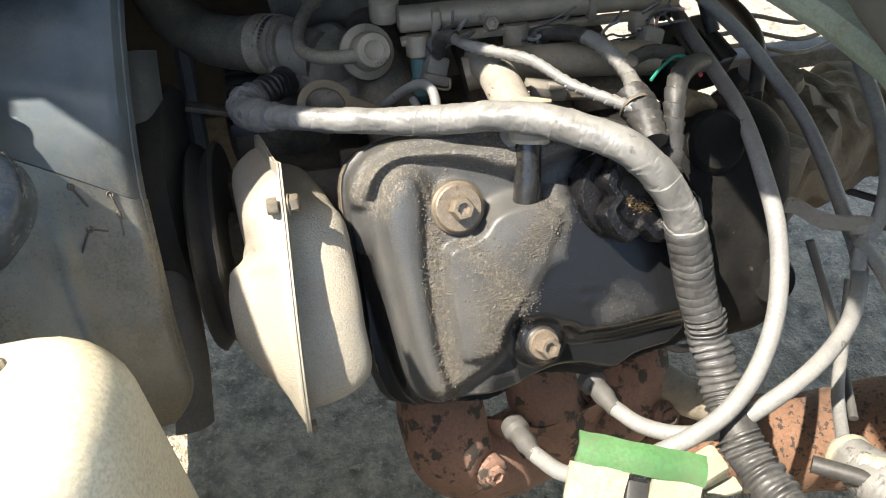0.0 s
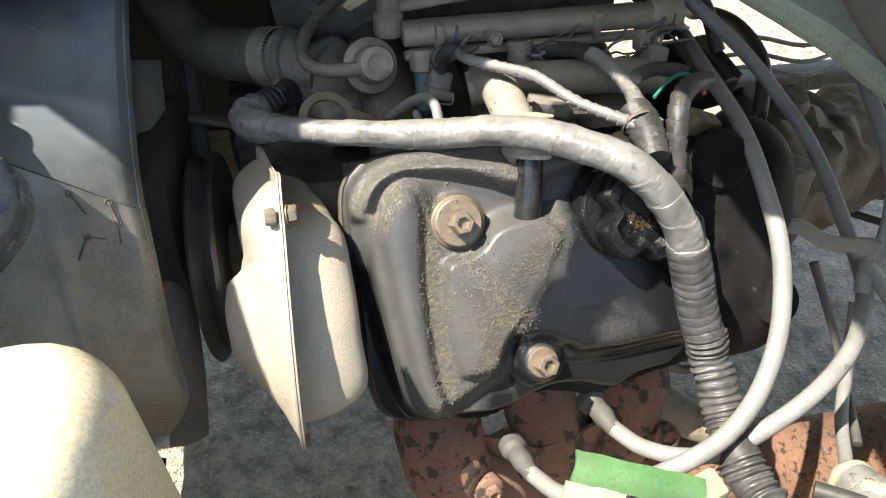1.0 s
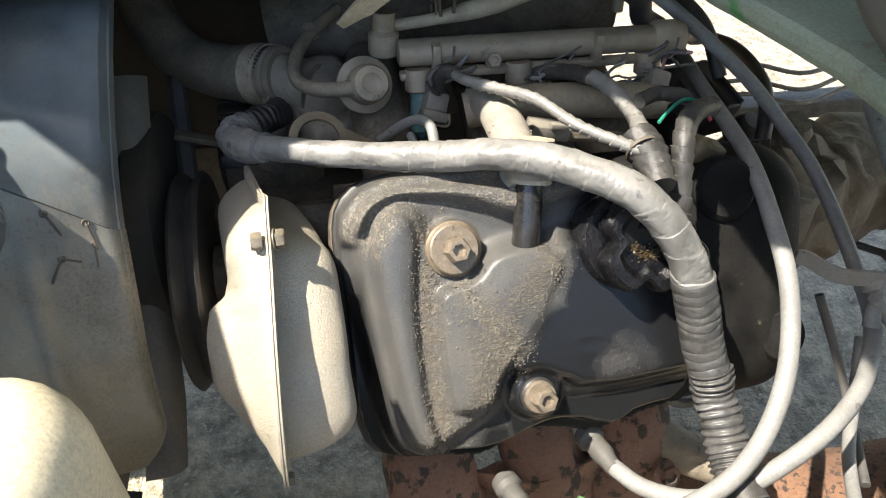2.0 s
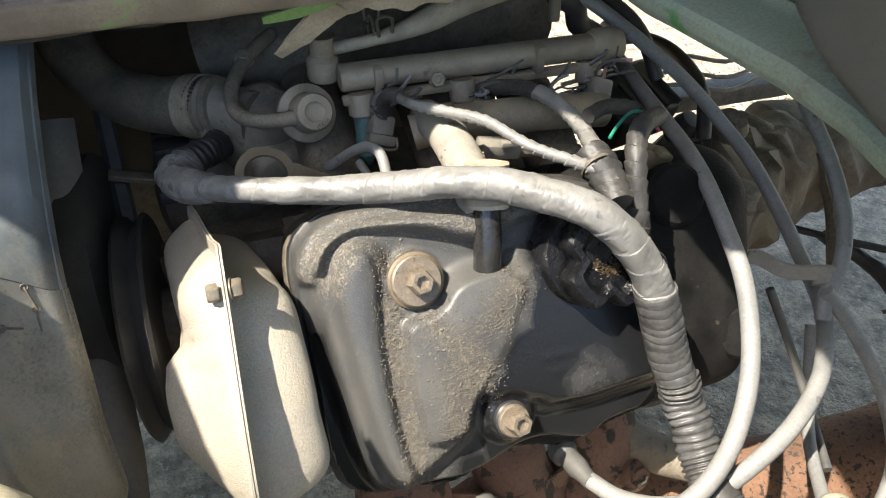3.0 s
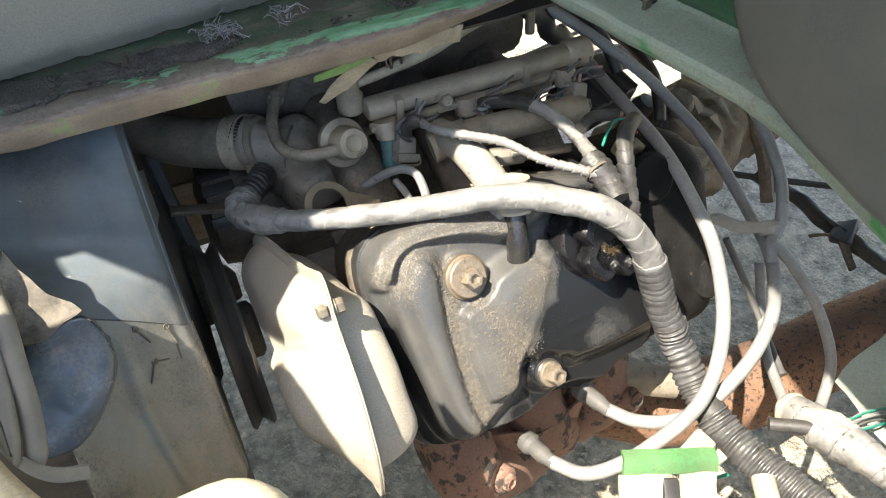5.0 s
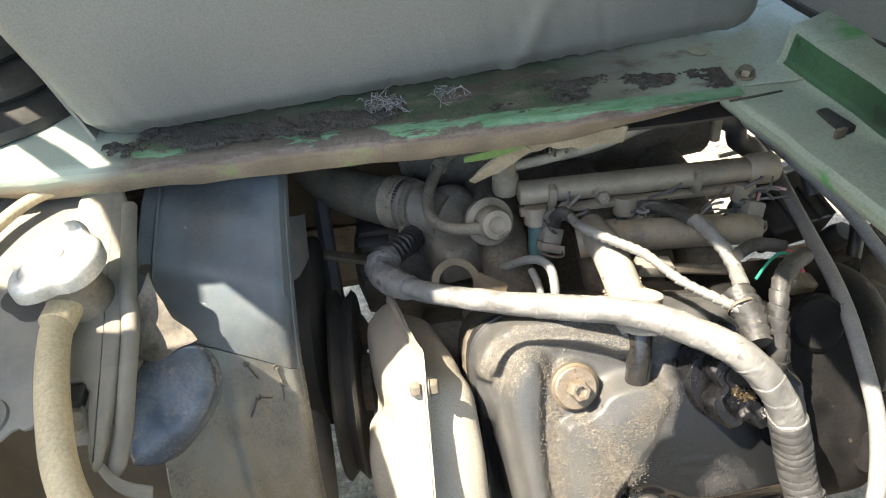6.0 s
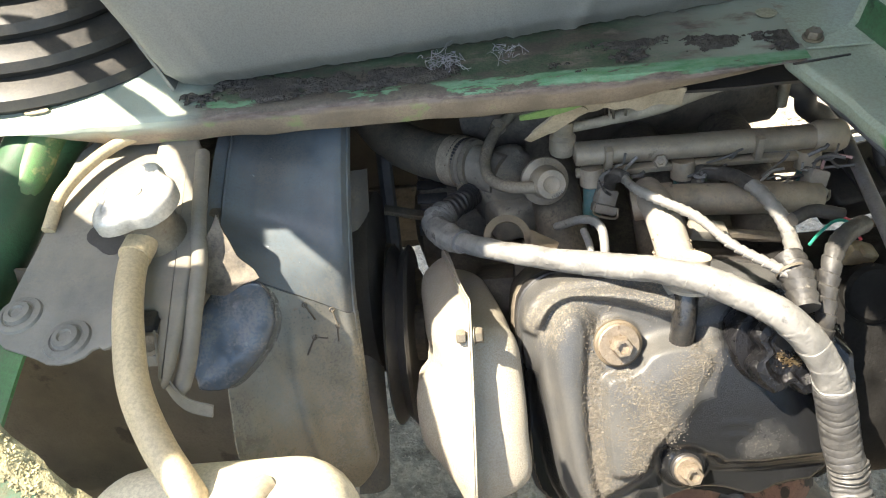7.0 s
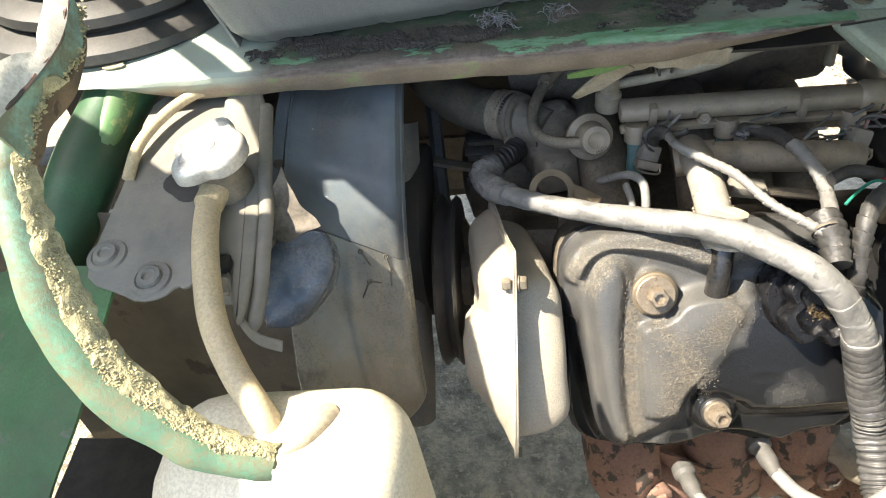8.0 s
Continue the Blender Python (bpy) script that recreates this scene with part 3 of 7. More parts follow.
# ---- vehicle body ----
def build_body():
    floor_panel = thing("cab_floor", (0.0, 0.9, 0.765), "worn pale green sheet-metal cab floor with rusted edges round the engine hatch", "body panel", kind="structure")
    # far plate with its turned-down lip
    ys = [(0.577, 0.735), (0.5735, 0.7375), (0.569, 0.747), (0.5655, 0.758), (0.566, 0.7635), (0.5715, 0.767), (0.60, 0.768), (0.66, 0.769), (0.80, 0.770), (1.0, 0.77), (1.14, 0.77)]

    def far(u, v):
        x = -0.43 + 0.735 * u
        i = min(int(v * 10), 9)
        k = v * 10 - i
        y = ys[i][0] + (ys[i + 1][0] - ys[i][0]) * k
        z = ys[i][1] + (ys[i + 1][1] - ys[i][1]) * k
        if v < 0.62:
            bend = 0.0022 * noise.noise((x * 9, 0, 1)) + 0.001 * noise.noise((x * 40, v * 3, 5))
            y += bend
            if v < 0.25:
                z += 0.0035 * noise.noise((x * 22, 1, 2)) * (1 - v * 4)
        # the lip fades out towards the front corner
        if x < -0.30:
            s = min(1, (-0.30 - x) / 0.09)
            if v < 0.5:
                z = z + (0.767 - z) * s * 0.9
                y -= 0.004 * s
        # and rises at the rear corner
        if x > 0.12:
            s = min(1, (x - 0.12) / 0.17)
            if v < 0.5:
                z = z + (0.762 - z) * s * 0.75
                y += 0.012 * s * s
        return Vector((x, y, z))
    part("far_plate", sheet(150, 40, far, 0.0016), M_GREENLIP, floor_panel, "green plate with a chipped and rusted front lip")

    # plate behind the hatch, cut in a curve
    def edge(t):
        e = [(0.292, 0.590), (0.305, 0.565), (0.322, 0.532), (0.334, 0.485), (0.344, 0.433), (0.352, 0.385), (0.352, 0.33), (0.34, 0.27), (0.325, 0.20), (0.31, 0.10), (0.30, 0.0)]
        s = t * (len(e) - 1)
        i = min(int(s), len(e) - 2)
        k = s - i
        return Vector((e[i][0] + (e[i + 1][0] - e[i][0]) * k, e[i][1] + (e[i + 1][1] - e[i][1]) * k, 0))

    def rear(u, v):
        e = edge(u)
        prof = [(0.004, -0.018), (0.0, -0.012), (-0.001, -0.004), (0.003, 0.0), (0.012, 0.001), (0.06, 0.003), (0.066, 0.008), (0.070, 0.030), (0.076, 0.034), (0.14, 0.036), (1.0, 0.036)]
        i = min(int(v * 10), 9)
        k = v * 10 - i
        dx = prof[i][0] + (prof[i + 1][0] - prof[i][0]) * k
        dz = prof[i][1] + (prof[i + 1][1] - prof[i][1]) * k
        z = 0.748 + 0.016 * max(0, 1 - u * 4)
        back = 0.5 * max(0, (0.25 - u) * 4) * dx
        return Vector((e.x + dx, e.y + back + 0.0015 * noise.noise((u * 30, 2, 0)), z + dz))
    part("rear_plate", sheet(70, 40, rear, 0.0016), M_GREEN, floor_panel, "pale green plate curving round the rear of the hatch")
    part("green_band", sheet(50, 10, lambda u, v: rear(0.02 + 0.52 * u, 0.55 + 0.17 * v) + Vector((-0.001, 0, 0.0014)), 0.0008), M_COLUMN, floor_panel, "dark grimy green paint left along the step")
    part("latch_slot", block((0.368, 0.536, 0.753), (0.012, 0.034, 0.010), Matrix.Rotation(radians(14), 4, "Z"), 0.002), M_RUBBER, floor_panel, "dark rusty latch slot")
    part("latch_tab", block((0.362, 0.517, 0.755), (0.010, 0.004, 0.009), Matrix.Rotation(radians(14), 4, "Z"), 0.001), M_DARKMETAL, floor_panel)
    part("corner_plate", block((0.66, 0.865, 0.765), (0.72, 0.55, 0.002), None, 0.0005), M_GREEN, floor_panel)
    part("front_plate", block((-0.93, 0.855, 0.763), (1.0, 0.57, 0.002), None, 0.0005), M_GREEN, floor_panel)
    part("near_plate", block((0.35, -0.26, 0.72), (2.2, 0.46, 0.002), None, 0.0005), M_GREEN, floor_panel)
    part("near_skirt", block((0.2, -0.48, 0.50), (3.4, 0.004, 0.46), None, 0.001), M_GREEN, floor_panel)
    part("far_skirt", block((0.2, 1.142, 0.66), (3.4, 0.004, 0.22), None, 0.001), M_GREEN, floor_panel)
    part("nose", block((-1.45, 0.33, 0.62), (0.004, 1.6, 0.70), None, 0.001), M_GREEN, floor_panel)
    part("slot", block((0.312, 0.5675, 0.767), (0.05, 0.0022, 0.0016), Matrix.Rotation(radians(9), 4, "Z"), 0.0006), M_RUBBER, floor_panel, "dark cut in the green plate")
    hexbolt("bolt", Vector((0.317, 0.602, 0.7685)), (0, -0.1, 1), 0.012, 0.006, M_ZINC, floor_panel, 0.018, 0.0015, dimple=False, label="zinc hexagonal bolt")
    # drain hole with a raised rim; its daylight is painted as a cream disc
    part("drain_daylight", lathe([(0.0085, 0), (0.0095, 0.0012), (0.0075, 0.0012), (0.0075, 0.0004), (0, 0.0004)], Vector((0.293, 0.650, 0.7705)), (0, 0, 1), 24), M_CREAM, floor_panel, "round drain hole, its bright daylight put in as a cream disc")
    part("torn_hole", prism(rounded([(-0.014, -0.001), (-0.004, -0.006), (0.013, -0.002), (0.006, 0.006), (-0.006, 0.004)], 1), 0.0012, pose(-0.372, 0.592, 0.7695)), M_CARD, floor_panel, "small torn rusty hole")
    # dirt caked along the seat's foot
    mud = bmesh.new()
    cell = {}
    nx, ny = 420, 52
    for i in range(nx + 1):
        for j in range(ny + 1):
            x, q = -0.24 + 0.54 * i / nx, j / ny
            y = 0.570 + q * 0.060 + max(0, x) * 0.05
            heap = 0.8 * noise.noise((x * 9, q * 1.2, 7)) + 0.5 * noise.noise((x * 28, q * 3, 2)) + 0.3 * noise.noise((x * 90, q * 7, 4)) + 0.22 * noise.noise((x * 260, q * 20, 1))
            heap += 0.22 - 2.4 * (q - 0.45) ** 2
            if heap > 0.20:
                cell[i, j] = mud.verts.new((x, y, 0.7683 + min(0.0032, 0.008 * (heap - 0.20)) + 0.0009 * noise.noise((x * 700, y * 700, 0))))
    for i, j in list(cell):
        q = [cell.get(k) for k in ((i, j), (i + 1, j), (i + 1, j + 1), (i, j + 1))]
        if all(q):
            mud.faces.new(q)
    tagged(part("caked_dirt", mud, M_MUD), "dark crumbly dirt caked along the green sill", "dirt", kind="stuff")
    # hanging torn flaps under the lip
    flap = thing("torn_flap", (0.10, 0.585, 0.70), "torn brown insulation board hanging under the green lip", "insulation")

    def tongue(u, v):
        a = Vector((0.118, 0.581, 0.733)).lerp(Vector((0.070, 0.590, 0.694)), u)
        w = 0.021 * (1 - 0.35 * u) * (1 - 0.8 * max(0, u - 0.8) * 5 * abs(v - 0.5))
        return a + Vector((0.55, 0.25, -0.55)).normalized() * w * (v - 0.5) + wob(a + Vector((u, v, 0)) * 0.02, 70, 0.003)
    part("tongue", sheet(16, 8, tongue, 0.0025), M_CARD, flap)

    def fringe(u, v):
        x = 0.105 + 0.105 * u
        drop = 0.017 * (0.5 + 0.5 * noise.noise((x * 55, 0, 4))) + 0.010
        return Vector((x, 0.583 + 0.006 * v, 0.742 - drop * v)) + wob((x, v * 0.01, 0), 80, 0.003)
    part("fringe", sheet(40, 6, fringe, 0.002), M_CARD, flap)
    part("green_scrap", sheet(14, 4, lambda u, v: Vector((0.062 + 0.06 * u, 0.5745 + 0.002 * v, 0.733 + 0.012 * u - 0.009 * v * (0.6 + 0.4 * math.sin(u * 3.0)))), 0.0015), material("peeling_green_paint", (0.15, 0.25, 0.08), 0.5, bump=0.2), flap, "peeling bright green paint scrap")
    # thin sheet under the floor, closing the view above the engine
    part("heat_board", sheet(20, 6, lambda u, v: Vector((-0.2 + 0.62 * u, 0.60 + 0.45 * v, 0.728 - 0.01 * v + 0.006 * noise.noise((u * 9, v * 4, 0)))), 0.003), M_DARKSHEET, flap, "dark board lining under the floor")


def build_bulkhead():
    bh = thing("engine_bay_wall", (0.0, 1.0, 0.3), "dark dusty sheet-metal wall on the far side of the engine bay", "wall", kind="structure")
    part("wall", sheet(30, 12, lambda u, v: Vector((-0.75 + 1.16 * u, 0.98 + 0.01 * noise.noise((u * 9, v * 5, 0)), 0.22 + 0.54 * v)), 0.004), M_DARKSHEET, bh)


def build_sun_blockers():
    """Unseen roof and plates added above the hatch, shaped so sun falls between them."""
    rf = thing("roof_blockers", (0.3, 0.8, 1.6), "unseen pale green roof and plates added over the hatch to shape the sunlight", "roof", kind="structure")
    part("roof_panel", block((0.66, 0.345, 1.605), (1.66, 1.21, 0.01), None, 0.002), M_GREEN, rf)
    # unseen wall added to keep sky light off the shroud
    part("front_blocker", block((-1.12, 0.40, 1.02), (0.02, 1.7, 0.86), None, 0.004), M_GREEN, rf, "unseen painted wall added in front to cut the sky light")

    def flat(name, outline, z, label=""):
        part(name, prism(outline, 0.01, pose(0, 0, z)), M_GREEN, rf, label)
    # added plates; outlines worked back from the lit patches wanted on the engine
    flat("sun_gap_plate", [(-0.570, 0.585), (-0.522, 0.537), (-0.494, 0.503), (-0.522, 0.502), (-0.506, 0.470), (-0.494, 0.430), (-0.469, 0.432), (-0.441, 0.398), (-0.412, 0.350), (-0.398, 0.372), (-0.379, 0.372), (-0.353, 0.383), (-0.318, 0.421), (-0.14, 0.445), (-0.055, 0.425), (-0.012, 0.340), (0.0, 0.295), (0.06, 0.265), (0.30, 0.25), (0.30, 1.1), (-0.570, 1.1)], 1.25)
    flat("slim_blocker", [(-0.600, 0.585), (-0.547, 0.536), (-0.504, 0.488), (-0.491, 0.426), (-0.487, 0.408), (-0.496, 0.408), (-0.508, 0.44), (-0.528, 0.487), (-0.565, 0.528), (-0.620, 0.585)], 1.25, "slim slanting plate added to shade a strip")
    flat("side_blocker", rounded([(-0.72, 0.50), (-0.636, 0.440), (-0.575, 0.388), (-0.53, 0.352), (-0.49, 0.345), (-0.440, 0.348), (-0.416, 0.325), (-0.410, 0.284), (-0.420, 0.235), (-0.440, 0.208), (-0.466, 0.198), (-0.487, 0.16), (-0.490, 0.05), (-0.72, 0.05)], 1), 1.25)
    flat("header_blocker", [(-1.12, 0.62), (-0.72, 0.62), (-0.72, 1.2), (-1.12, 1.2)], 1.46, "unseen plate added to block light from the front")
    flat("corner_blocker", [(-1.40, -0.086), (-0.69, -0.086), (-0.687, 0.174), (-0.712, 0.324), (-0.78, 0.364), (-1.40, 0.384)], 1.6)


def build_seat():
    seat = thing("seat_cushion", (0.02, 0.75, 0.772), "grey vinyl bench seat cushion with puckered lower edge", "seat")

    def face(u, v):
        x0 = -0.25 - 0.045 * min(1, v * 1.6) + 0.62 * u * (1 + 0.06 * v)
        y0 = 0.596 + 0.088 * u
        pleat = 0.0022 * (noise.noise((u * 26, 0.3, 2)) + 0.6 * noise.noise((u * 60, 0.1, 5))) * max(0, 1 - v * 2.2)
        bulge = -0.028 * math.sin(min(1, v * 1.25) * math.pi * 0.5) * 1.0
        z = 0.771 + 0.26 * v
        if v < 0.06:
            z += 0.0028 * noise.noise((u * 30, 1, 0)) + 0.0018 * noise.noise((u * 90, 3, 0))
            bulge += 0.010 * (1 - v / 0.06)
        fold = -0.005 * math.exp(-((u - 0.60 - 0.24 * v) / 0.018) ** 2) * max(0, 1 - v * 1.6)
        end = 0.02 * math.exp(-u * 60) + 0.02 * math.exp(-(1 - u) * 60)
        return Vector((x0, y0 + bulge + pleat + fold + end + (0.02 if v > 0.98 else 0), z))
    part("front_face", sheet(190, 60, face, 0.004), M_SEAT, seat, "smooth grey vinyl with fine grain")
    part("cushion_body", block((0.04, 0.90, 0.905), (0.56, 0.46, 0.25), Matrix.Rotation(radians(8), 4, "Z"), 0.03, 3), M_SEAT, seat)
    part("left_side", sheet(20, 20, lambda u, v: Vector((-0.247 - 0.042 * min(1, v * 1.6) - 0.01 * math.sin(u * math.pi), 0.606 - 0.02 * v + 0.4 * u, 0.771 + 0.26 * v)), 0.003), M_SEAT, seat)
    # frayed threads at the bottom edge
    rng = random.Random(3)
    frays = bmesh.new()
    for cx, n, s in ((0.0, 46, 0.016), (0.052, 22, 0.011)):
        bits = []
        for _ in range(n):
            a = Vector((cx + rng.gauss(0, s * 0.6), 0.607 + cx * 0.14 + rng.gauss(0, 0.004), 0.773 + rng.uniform(0, 0.008)))
            pts = [a]
            for _ in range(3):
                pts.append(pts[-1] + Vector((rng.gauss(0, 0.004), rng.gauss(-0.001, 0.003), rng.gauss(0, 0.003))))
                pts[-1].z = max(pts[-1].z, 0.7705)
            bits.append(tube(pts, 0.00035, 8, 4))
        frays = join(frays, *bits)
    part("frayed_threads", frays, M_THREAD, seat, "tangled grey frayed threads")
    # neighbouring seat and mat behind the hatch
    bench = thing("bench_seat", (0.62, 0.62, 0.785), "grey vinyl seat side with dark piping behind the hatch", "seat")
    part("side_panel", sheet(30, 20, lambda u, v: Vector((0.395 + 0.25 * u * u + 0.03 * v, 0.74 - 0.42 * u + 0.02 * math.sin(v * 2.5), 0.786 + 0.3 * v)), 0.01), M_SEAT, bench)
    part("piping", tube([(0.392, 0.74, 0.789), (0.41, 0.64, 0.789), (0.452, 0.53, 0.789), (0.52, 0.42, 0.789), (0.63, 0.33, 0.789)], 0.004, 40, 8), M_RUBBER, bench, "black piping")
    cushion = thing("side_cushion", (0.5, 0.25, 0.77), "dark olive-grey vinyl cushion behind the engine hatch", "cushion")
    prof = rounded([(0.415, 1.02), (0.395, 0.93), (0.378, 0.878), (0.350, 0.828), (0.318, 0.803), (0.280, 0.789), (0.20, 0.772), (0.02, 0.765), (0.02, 1.02)], 1)
    m = Matrix(((0, 0, 1, 0.283), (1, 0, 0, 0), (0, 1, 0, 0), (0, 0, 0, 1)))
    part("cushion_body", prism(prof, 0.42, m, 0.014, 4), M_PAD, cushion)


def build_bellows():
    """Ribbed rubber boot on the floor in front of the seat."""
    bl = thing("rubber_boot", (-0.42, 0.72, 0.77), "black ribbed rubber lever boot on the cab floor", "rubber boot")
    h, r = 0.0, 0.155
    for k in range(6):
        prof = [(r, h), (r + 0.007, h + 0.007), (r + 0.005, h + 0.016), (r - 0.008, h + 0.024), (r - 0.022, h + 0.0255), (r - 0.024, h + 0.027)]
        if k == 5:
            prof.append((0.0, h + 0.03))
        part("fold", lathe(prof, Vector((-0.418, 0.748, 0.769)), (0.05, 0.0, 1), 44), M_RUBBER, bl)
        h += 0.026
        r -= 0.021


# ---- radiator side ----
def build_radiator():
    rad = thing("radiator", (-0.26, 0.47, 0.45), "dusty grey metal radiator top and support brackets", "radiator")
    n = Vector((0, -0.10, 0.995)).normalized()
    up = Vector((0, 0.995, 0.10)).normalized()
    m = Matrix((Vector((1, 0, 0)), up, n)).transposed().to_4x4()
    m.translation = Vector((-0.25, 0.435, 0.712))
    outline = [(-0.08, 0.17), (-0.10, 0.14), (-0.092, 0.06), (-0.096, -0.045), (-0.090, -0.068), (-0.0575, -0.080), (-0.040, -0.0895), (-0.020, -0.086), (-0.011, -0.0745), (-0.003, -0.079), (0.004, -0.0715), (0.029, -0.072), (0.029, -0.05), (0.046, -0.003), (0.024, 0.17)]
    part("support_plate", prism(rounded(outline, 1), 0.003, m, 0.001), M_RADIATOR, rad, "dusty pressed support plate")
    m2 = m.copy()
    m2.translation += n * 0.0032
    tank_line = rounded([(-0.018, 0.16), (0.024, 0.16), (0.047, 0.0), (0.0535, -0.06), (0.0545, -0.112), (0.049, -0.118), (0.040, -0.085), (0.035, -0.052), (0.012, -0.050), (0.003, -0.02), (-0.006, 0.06)], 1)
    part("top_tank", prism(tank_line, 0.009, m2, 0.003, 3), M_RADIATOR, rad, "folded radiator header tank")
    ends = [m2 @ Vector(q) for q in ((0.030, 0.12, 0.008), (0.0455, 0.03, 0.008), (0.0535, -0.008, 0.006), (0.0565, -0.045, 0.002), (0.0590, -0.085, -0.004), (0.0575, -0.116, -0.008))]
    part("side_rib", tube(ends, lambda s, l: 0.0062 * min(1.0, 0.45 + (l - s) / 0.012), 60, 14), M_RADIATOR, rad, "rounded side channel")
    for x, y in ((-0.0346, -0.0676), (-0.0808, -0.042)):
        p = m @ Vector((x, y, 0.003))
        part("mount_bush", lathe([(0.0175, 0), (0.0165, 0.0022), (0.0125, 0.0030), (0.0115, 0.0018), (0.0105, 0.0020), (0.0095, 0.0055), (0.0055, 0.0062), (0.0045, 0.0045), (0, 0.0045)], p, n, 28), M_RADIATOR, rad)
    part("fixing_bolt", lathe([(0.0085, 0), (0.0085, 0.004), (0.006, 0.006), (0.004, 0.0052), (0, 0.0052)], m @ Vector((0.0315, -0.0775, 0.004)), Vector((0.1, -0.6, 0.8)), 12), M_STEEL, rad)
    part("bracket_box", block(m @ Vector((0.031, -0.0785, -0.004)), (0.018, 0.018, 0.014), m.to_3x3(), 0.003), M_RADIATOR, rad)
    part("bent_strip", sheet(30, 4, lambda u, v: spline([(-0.2150, 0.364, 0.716), (-0.2068, 0.344, 0.713), (-0.197, 0.326, 0.707), (-0.1836, 0.3143, 0.701), (-0.166, 0.3106, 0.696)], 30)[0][int(round(u * 30))] + Vector((-0.003 * v, -0.002 * v, -0.010 * v)), 0.0015), M_RADIATOR, rad, "bent thin metal strip")
    part("box_opening", block(m @ Vector((0.0245, -0.0610, 0.009)), (0.0185, 0.0135, 0.008), m.to_3x3(), 0.001), M_RUBBER, rad, "dark square opening")
    part("thin_tube", tube([(-0.262, 0.580, 0.745), (-0.292, 0.572, 0.745), (-0.318, 0.548, 0.74), (-0.334, 0.512, 0.734), (-0.338, 0.478, 0.722)], 0.0055, 40, 12), M_OVERFLOW, rad, "thin yellowed tube")
    part("hole", lathe([(0.017, 0), (0.0175, 0.001), (0.015, 0.0015), (0, 0.0012)], m @ Vector((-0.033, 0.032, 0.003)), n, 24, lambda a, h: 1 + 0.3 * math.cos(2 * (a - 0.9))), M_RUBBER, rad, "dark oval hole")
    # inner wing below the plate
    part("inner_wing", sheet(20, 20, lambda u, v: Vector((-0.54 + 0.35 * u, 0.46 - 0.04 * v + 0.015 * math.sin(u * 5), 0.69 - 0.46 * v)), 0.003), M_WING, rad, "brown rusty inner panel in shade")
    part("core_side", block((-0.27, 0.70, 0.45), (0.13, 0.40, 0.50), None, 0.01), M_DARKMETAL, rad)
    # black sheet added in place of the dark void, covering sunlit ground
    part("dark_undersheet", sheet(12, 12, lambda u, v: Vector((-0.55 + 0.41 * u, 0.02 + 0.40 * v, 0.36 + 0.02 * noise.noise((u * 5, v * 5, 1)))), 0.004), M_RUBBER, rad, "dark sheet added below to hide the bright ground")
    # filler neck and cap
    neck_at = Vector((-0.2365, 0.4555, 0.730))
    part("filler_neck", lathe([(0.024, -0.02), (0.024, 0.0), (0.021, 0.006), (0.021, 0.026), (0.026, 0.027), (0.026, 0.030)], neck_at, (0, -0.06, 1), 30), M_ZINC, rad)

    side = frame_z(neck_at, (0, -0.06, 1)).col[0]
    turn = math.atan2(side.y, side.x)

    def ears(a, h):
        f = 1.0
        for mid, wide, out in ((1.45, 0.34, 0.20), (4.15, 0.38, 0.24), (3.50, 0.26, -0.13), (4.85, 0.28, -0.12), (2.10, 0.26, -0.10), (0.82, 0.26, -0.10)):
            d = (a + turn - mid + math.pi) % math.tau - math.pi
            f += out * math.exp(-(d / wide) ** 2)
        return f
    cap = part("cap", lathe([(0.0285, -0.002), (0.0305, 0.0), (0.0308, 0.009), (0.0296, 0.0125), (0.0268, 0.0145), (0.0235, 0.0145), (0.0225, 0.0136), (0.008, 0.0136), (0, 0.0132)], neck_at + Vector((0, -0.002, 0.03)), (0, -0.06, 1), 48, ears), M_CAP, rad, "pale metal radiator cap with two grip ears")
    part("centre_rivet", lathe([(0.007, 0), (0.0065, 0.0016), (0, 0.0022)], neck_at + Vector((0, -0.0035, 0.0432)), (0, -0.06, 1), 16), M_CAP, cap)
    # overflow hose and reservoir
    hose = thing("overflow_hose", (-0.2, 0.33, 0.7), "yellowed translucent overflow hose from radiator to reservoir", "hose")
    part("hose", tube([(-0.238, 0.448, 0.737), (-0.240, 0.424, 0.736), (-0.234, 0.388, 0.735), (-0.222, 0.345, 0.732), (-0.2085, 0.306, 0.724), (-0.188, 0.272, 0.713), (-0.170, 0.250, 0.700), (-0.161, 0.240, 0.676)], 0.0105, 60, 18), M_OVERFLOW, hose)
    part("hose_end", tube([(-0.2377, 0.450, 0.737), (-0.2405, 0.421, 0.736)], 0.0122, 8, 18), M_OVERFLOW, hose, "thickened hose end")
    tank = thing("coolant_reservoir", (-0.16, 0.24, 0.40), "yellowed white plastic coolant reservoir lit by the sun", "reservoir")
    bm = block((-0.161, 0.230, 0.550), (0.188, 0.118, 0.284), None, 0.044, 6)
    for v in bm.verts:
        v.co.z += 0.005 * math.sin((v.co.x + 0.158) * 16)
        v.co += wob(v.co, 14, 0.004)
    part("bottle", bm, M_TANK, tank)
    # the flange's shadow on the bottle, put in as a brown tab
    part("shadow_tab", tube([(-0.1515, 0.222, 0.690), (-0.137, 0.230, 0.694), (-0.127, 0.243, 0.695), (-0.121, 0.252, 0.690)], lambda s, l: 0.0050 + 0.0035 * s / l, 24, 12), M_CARD, tank, "brown tab shaped as the flange's shadow on the bottle")


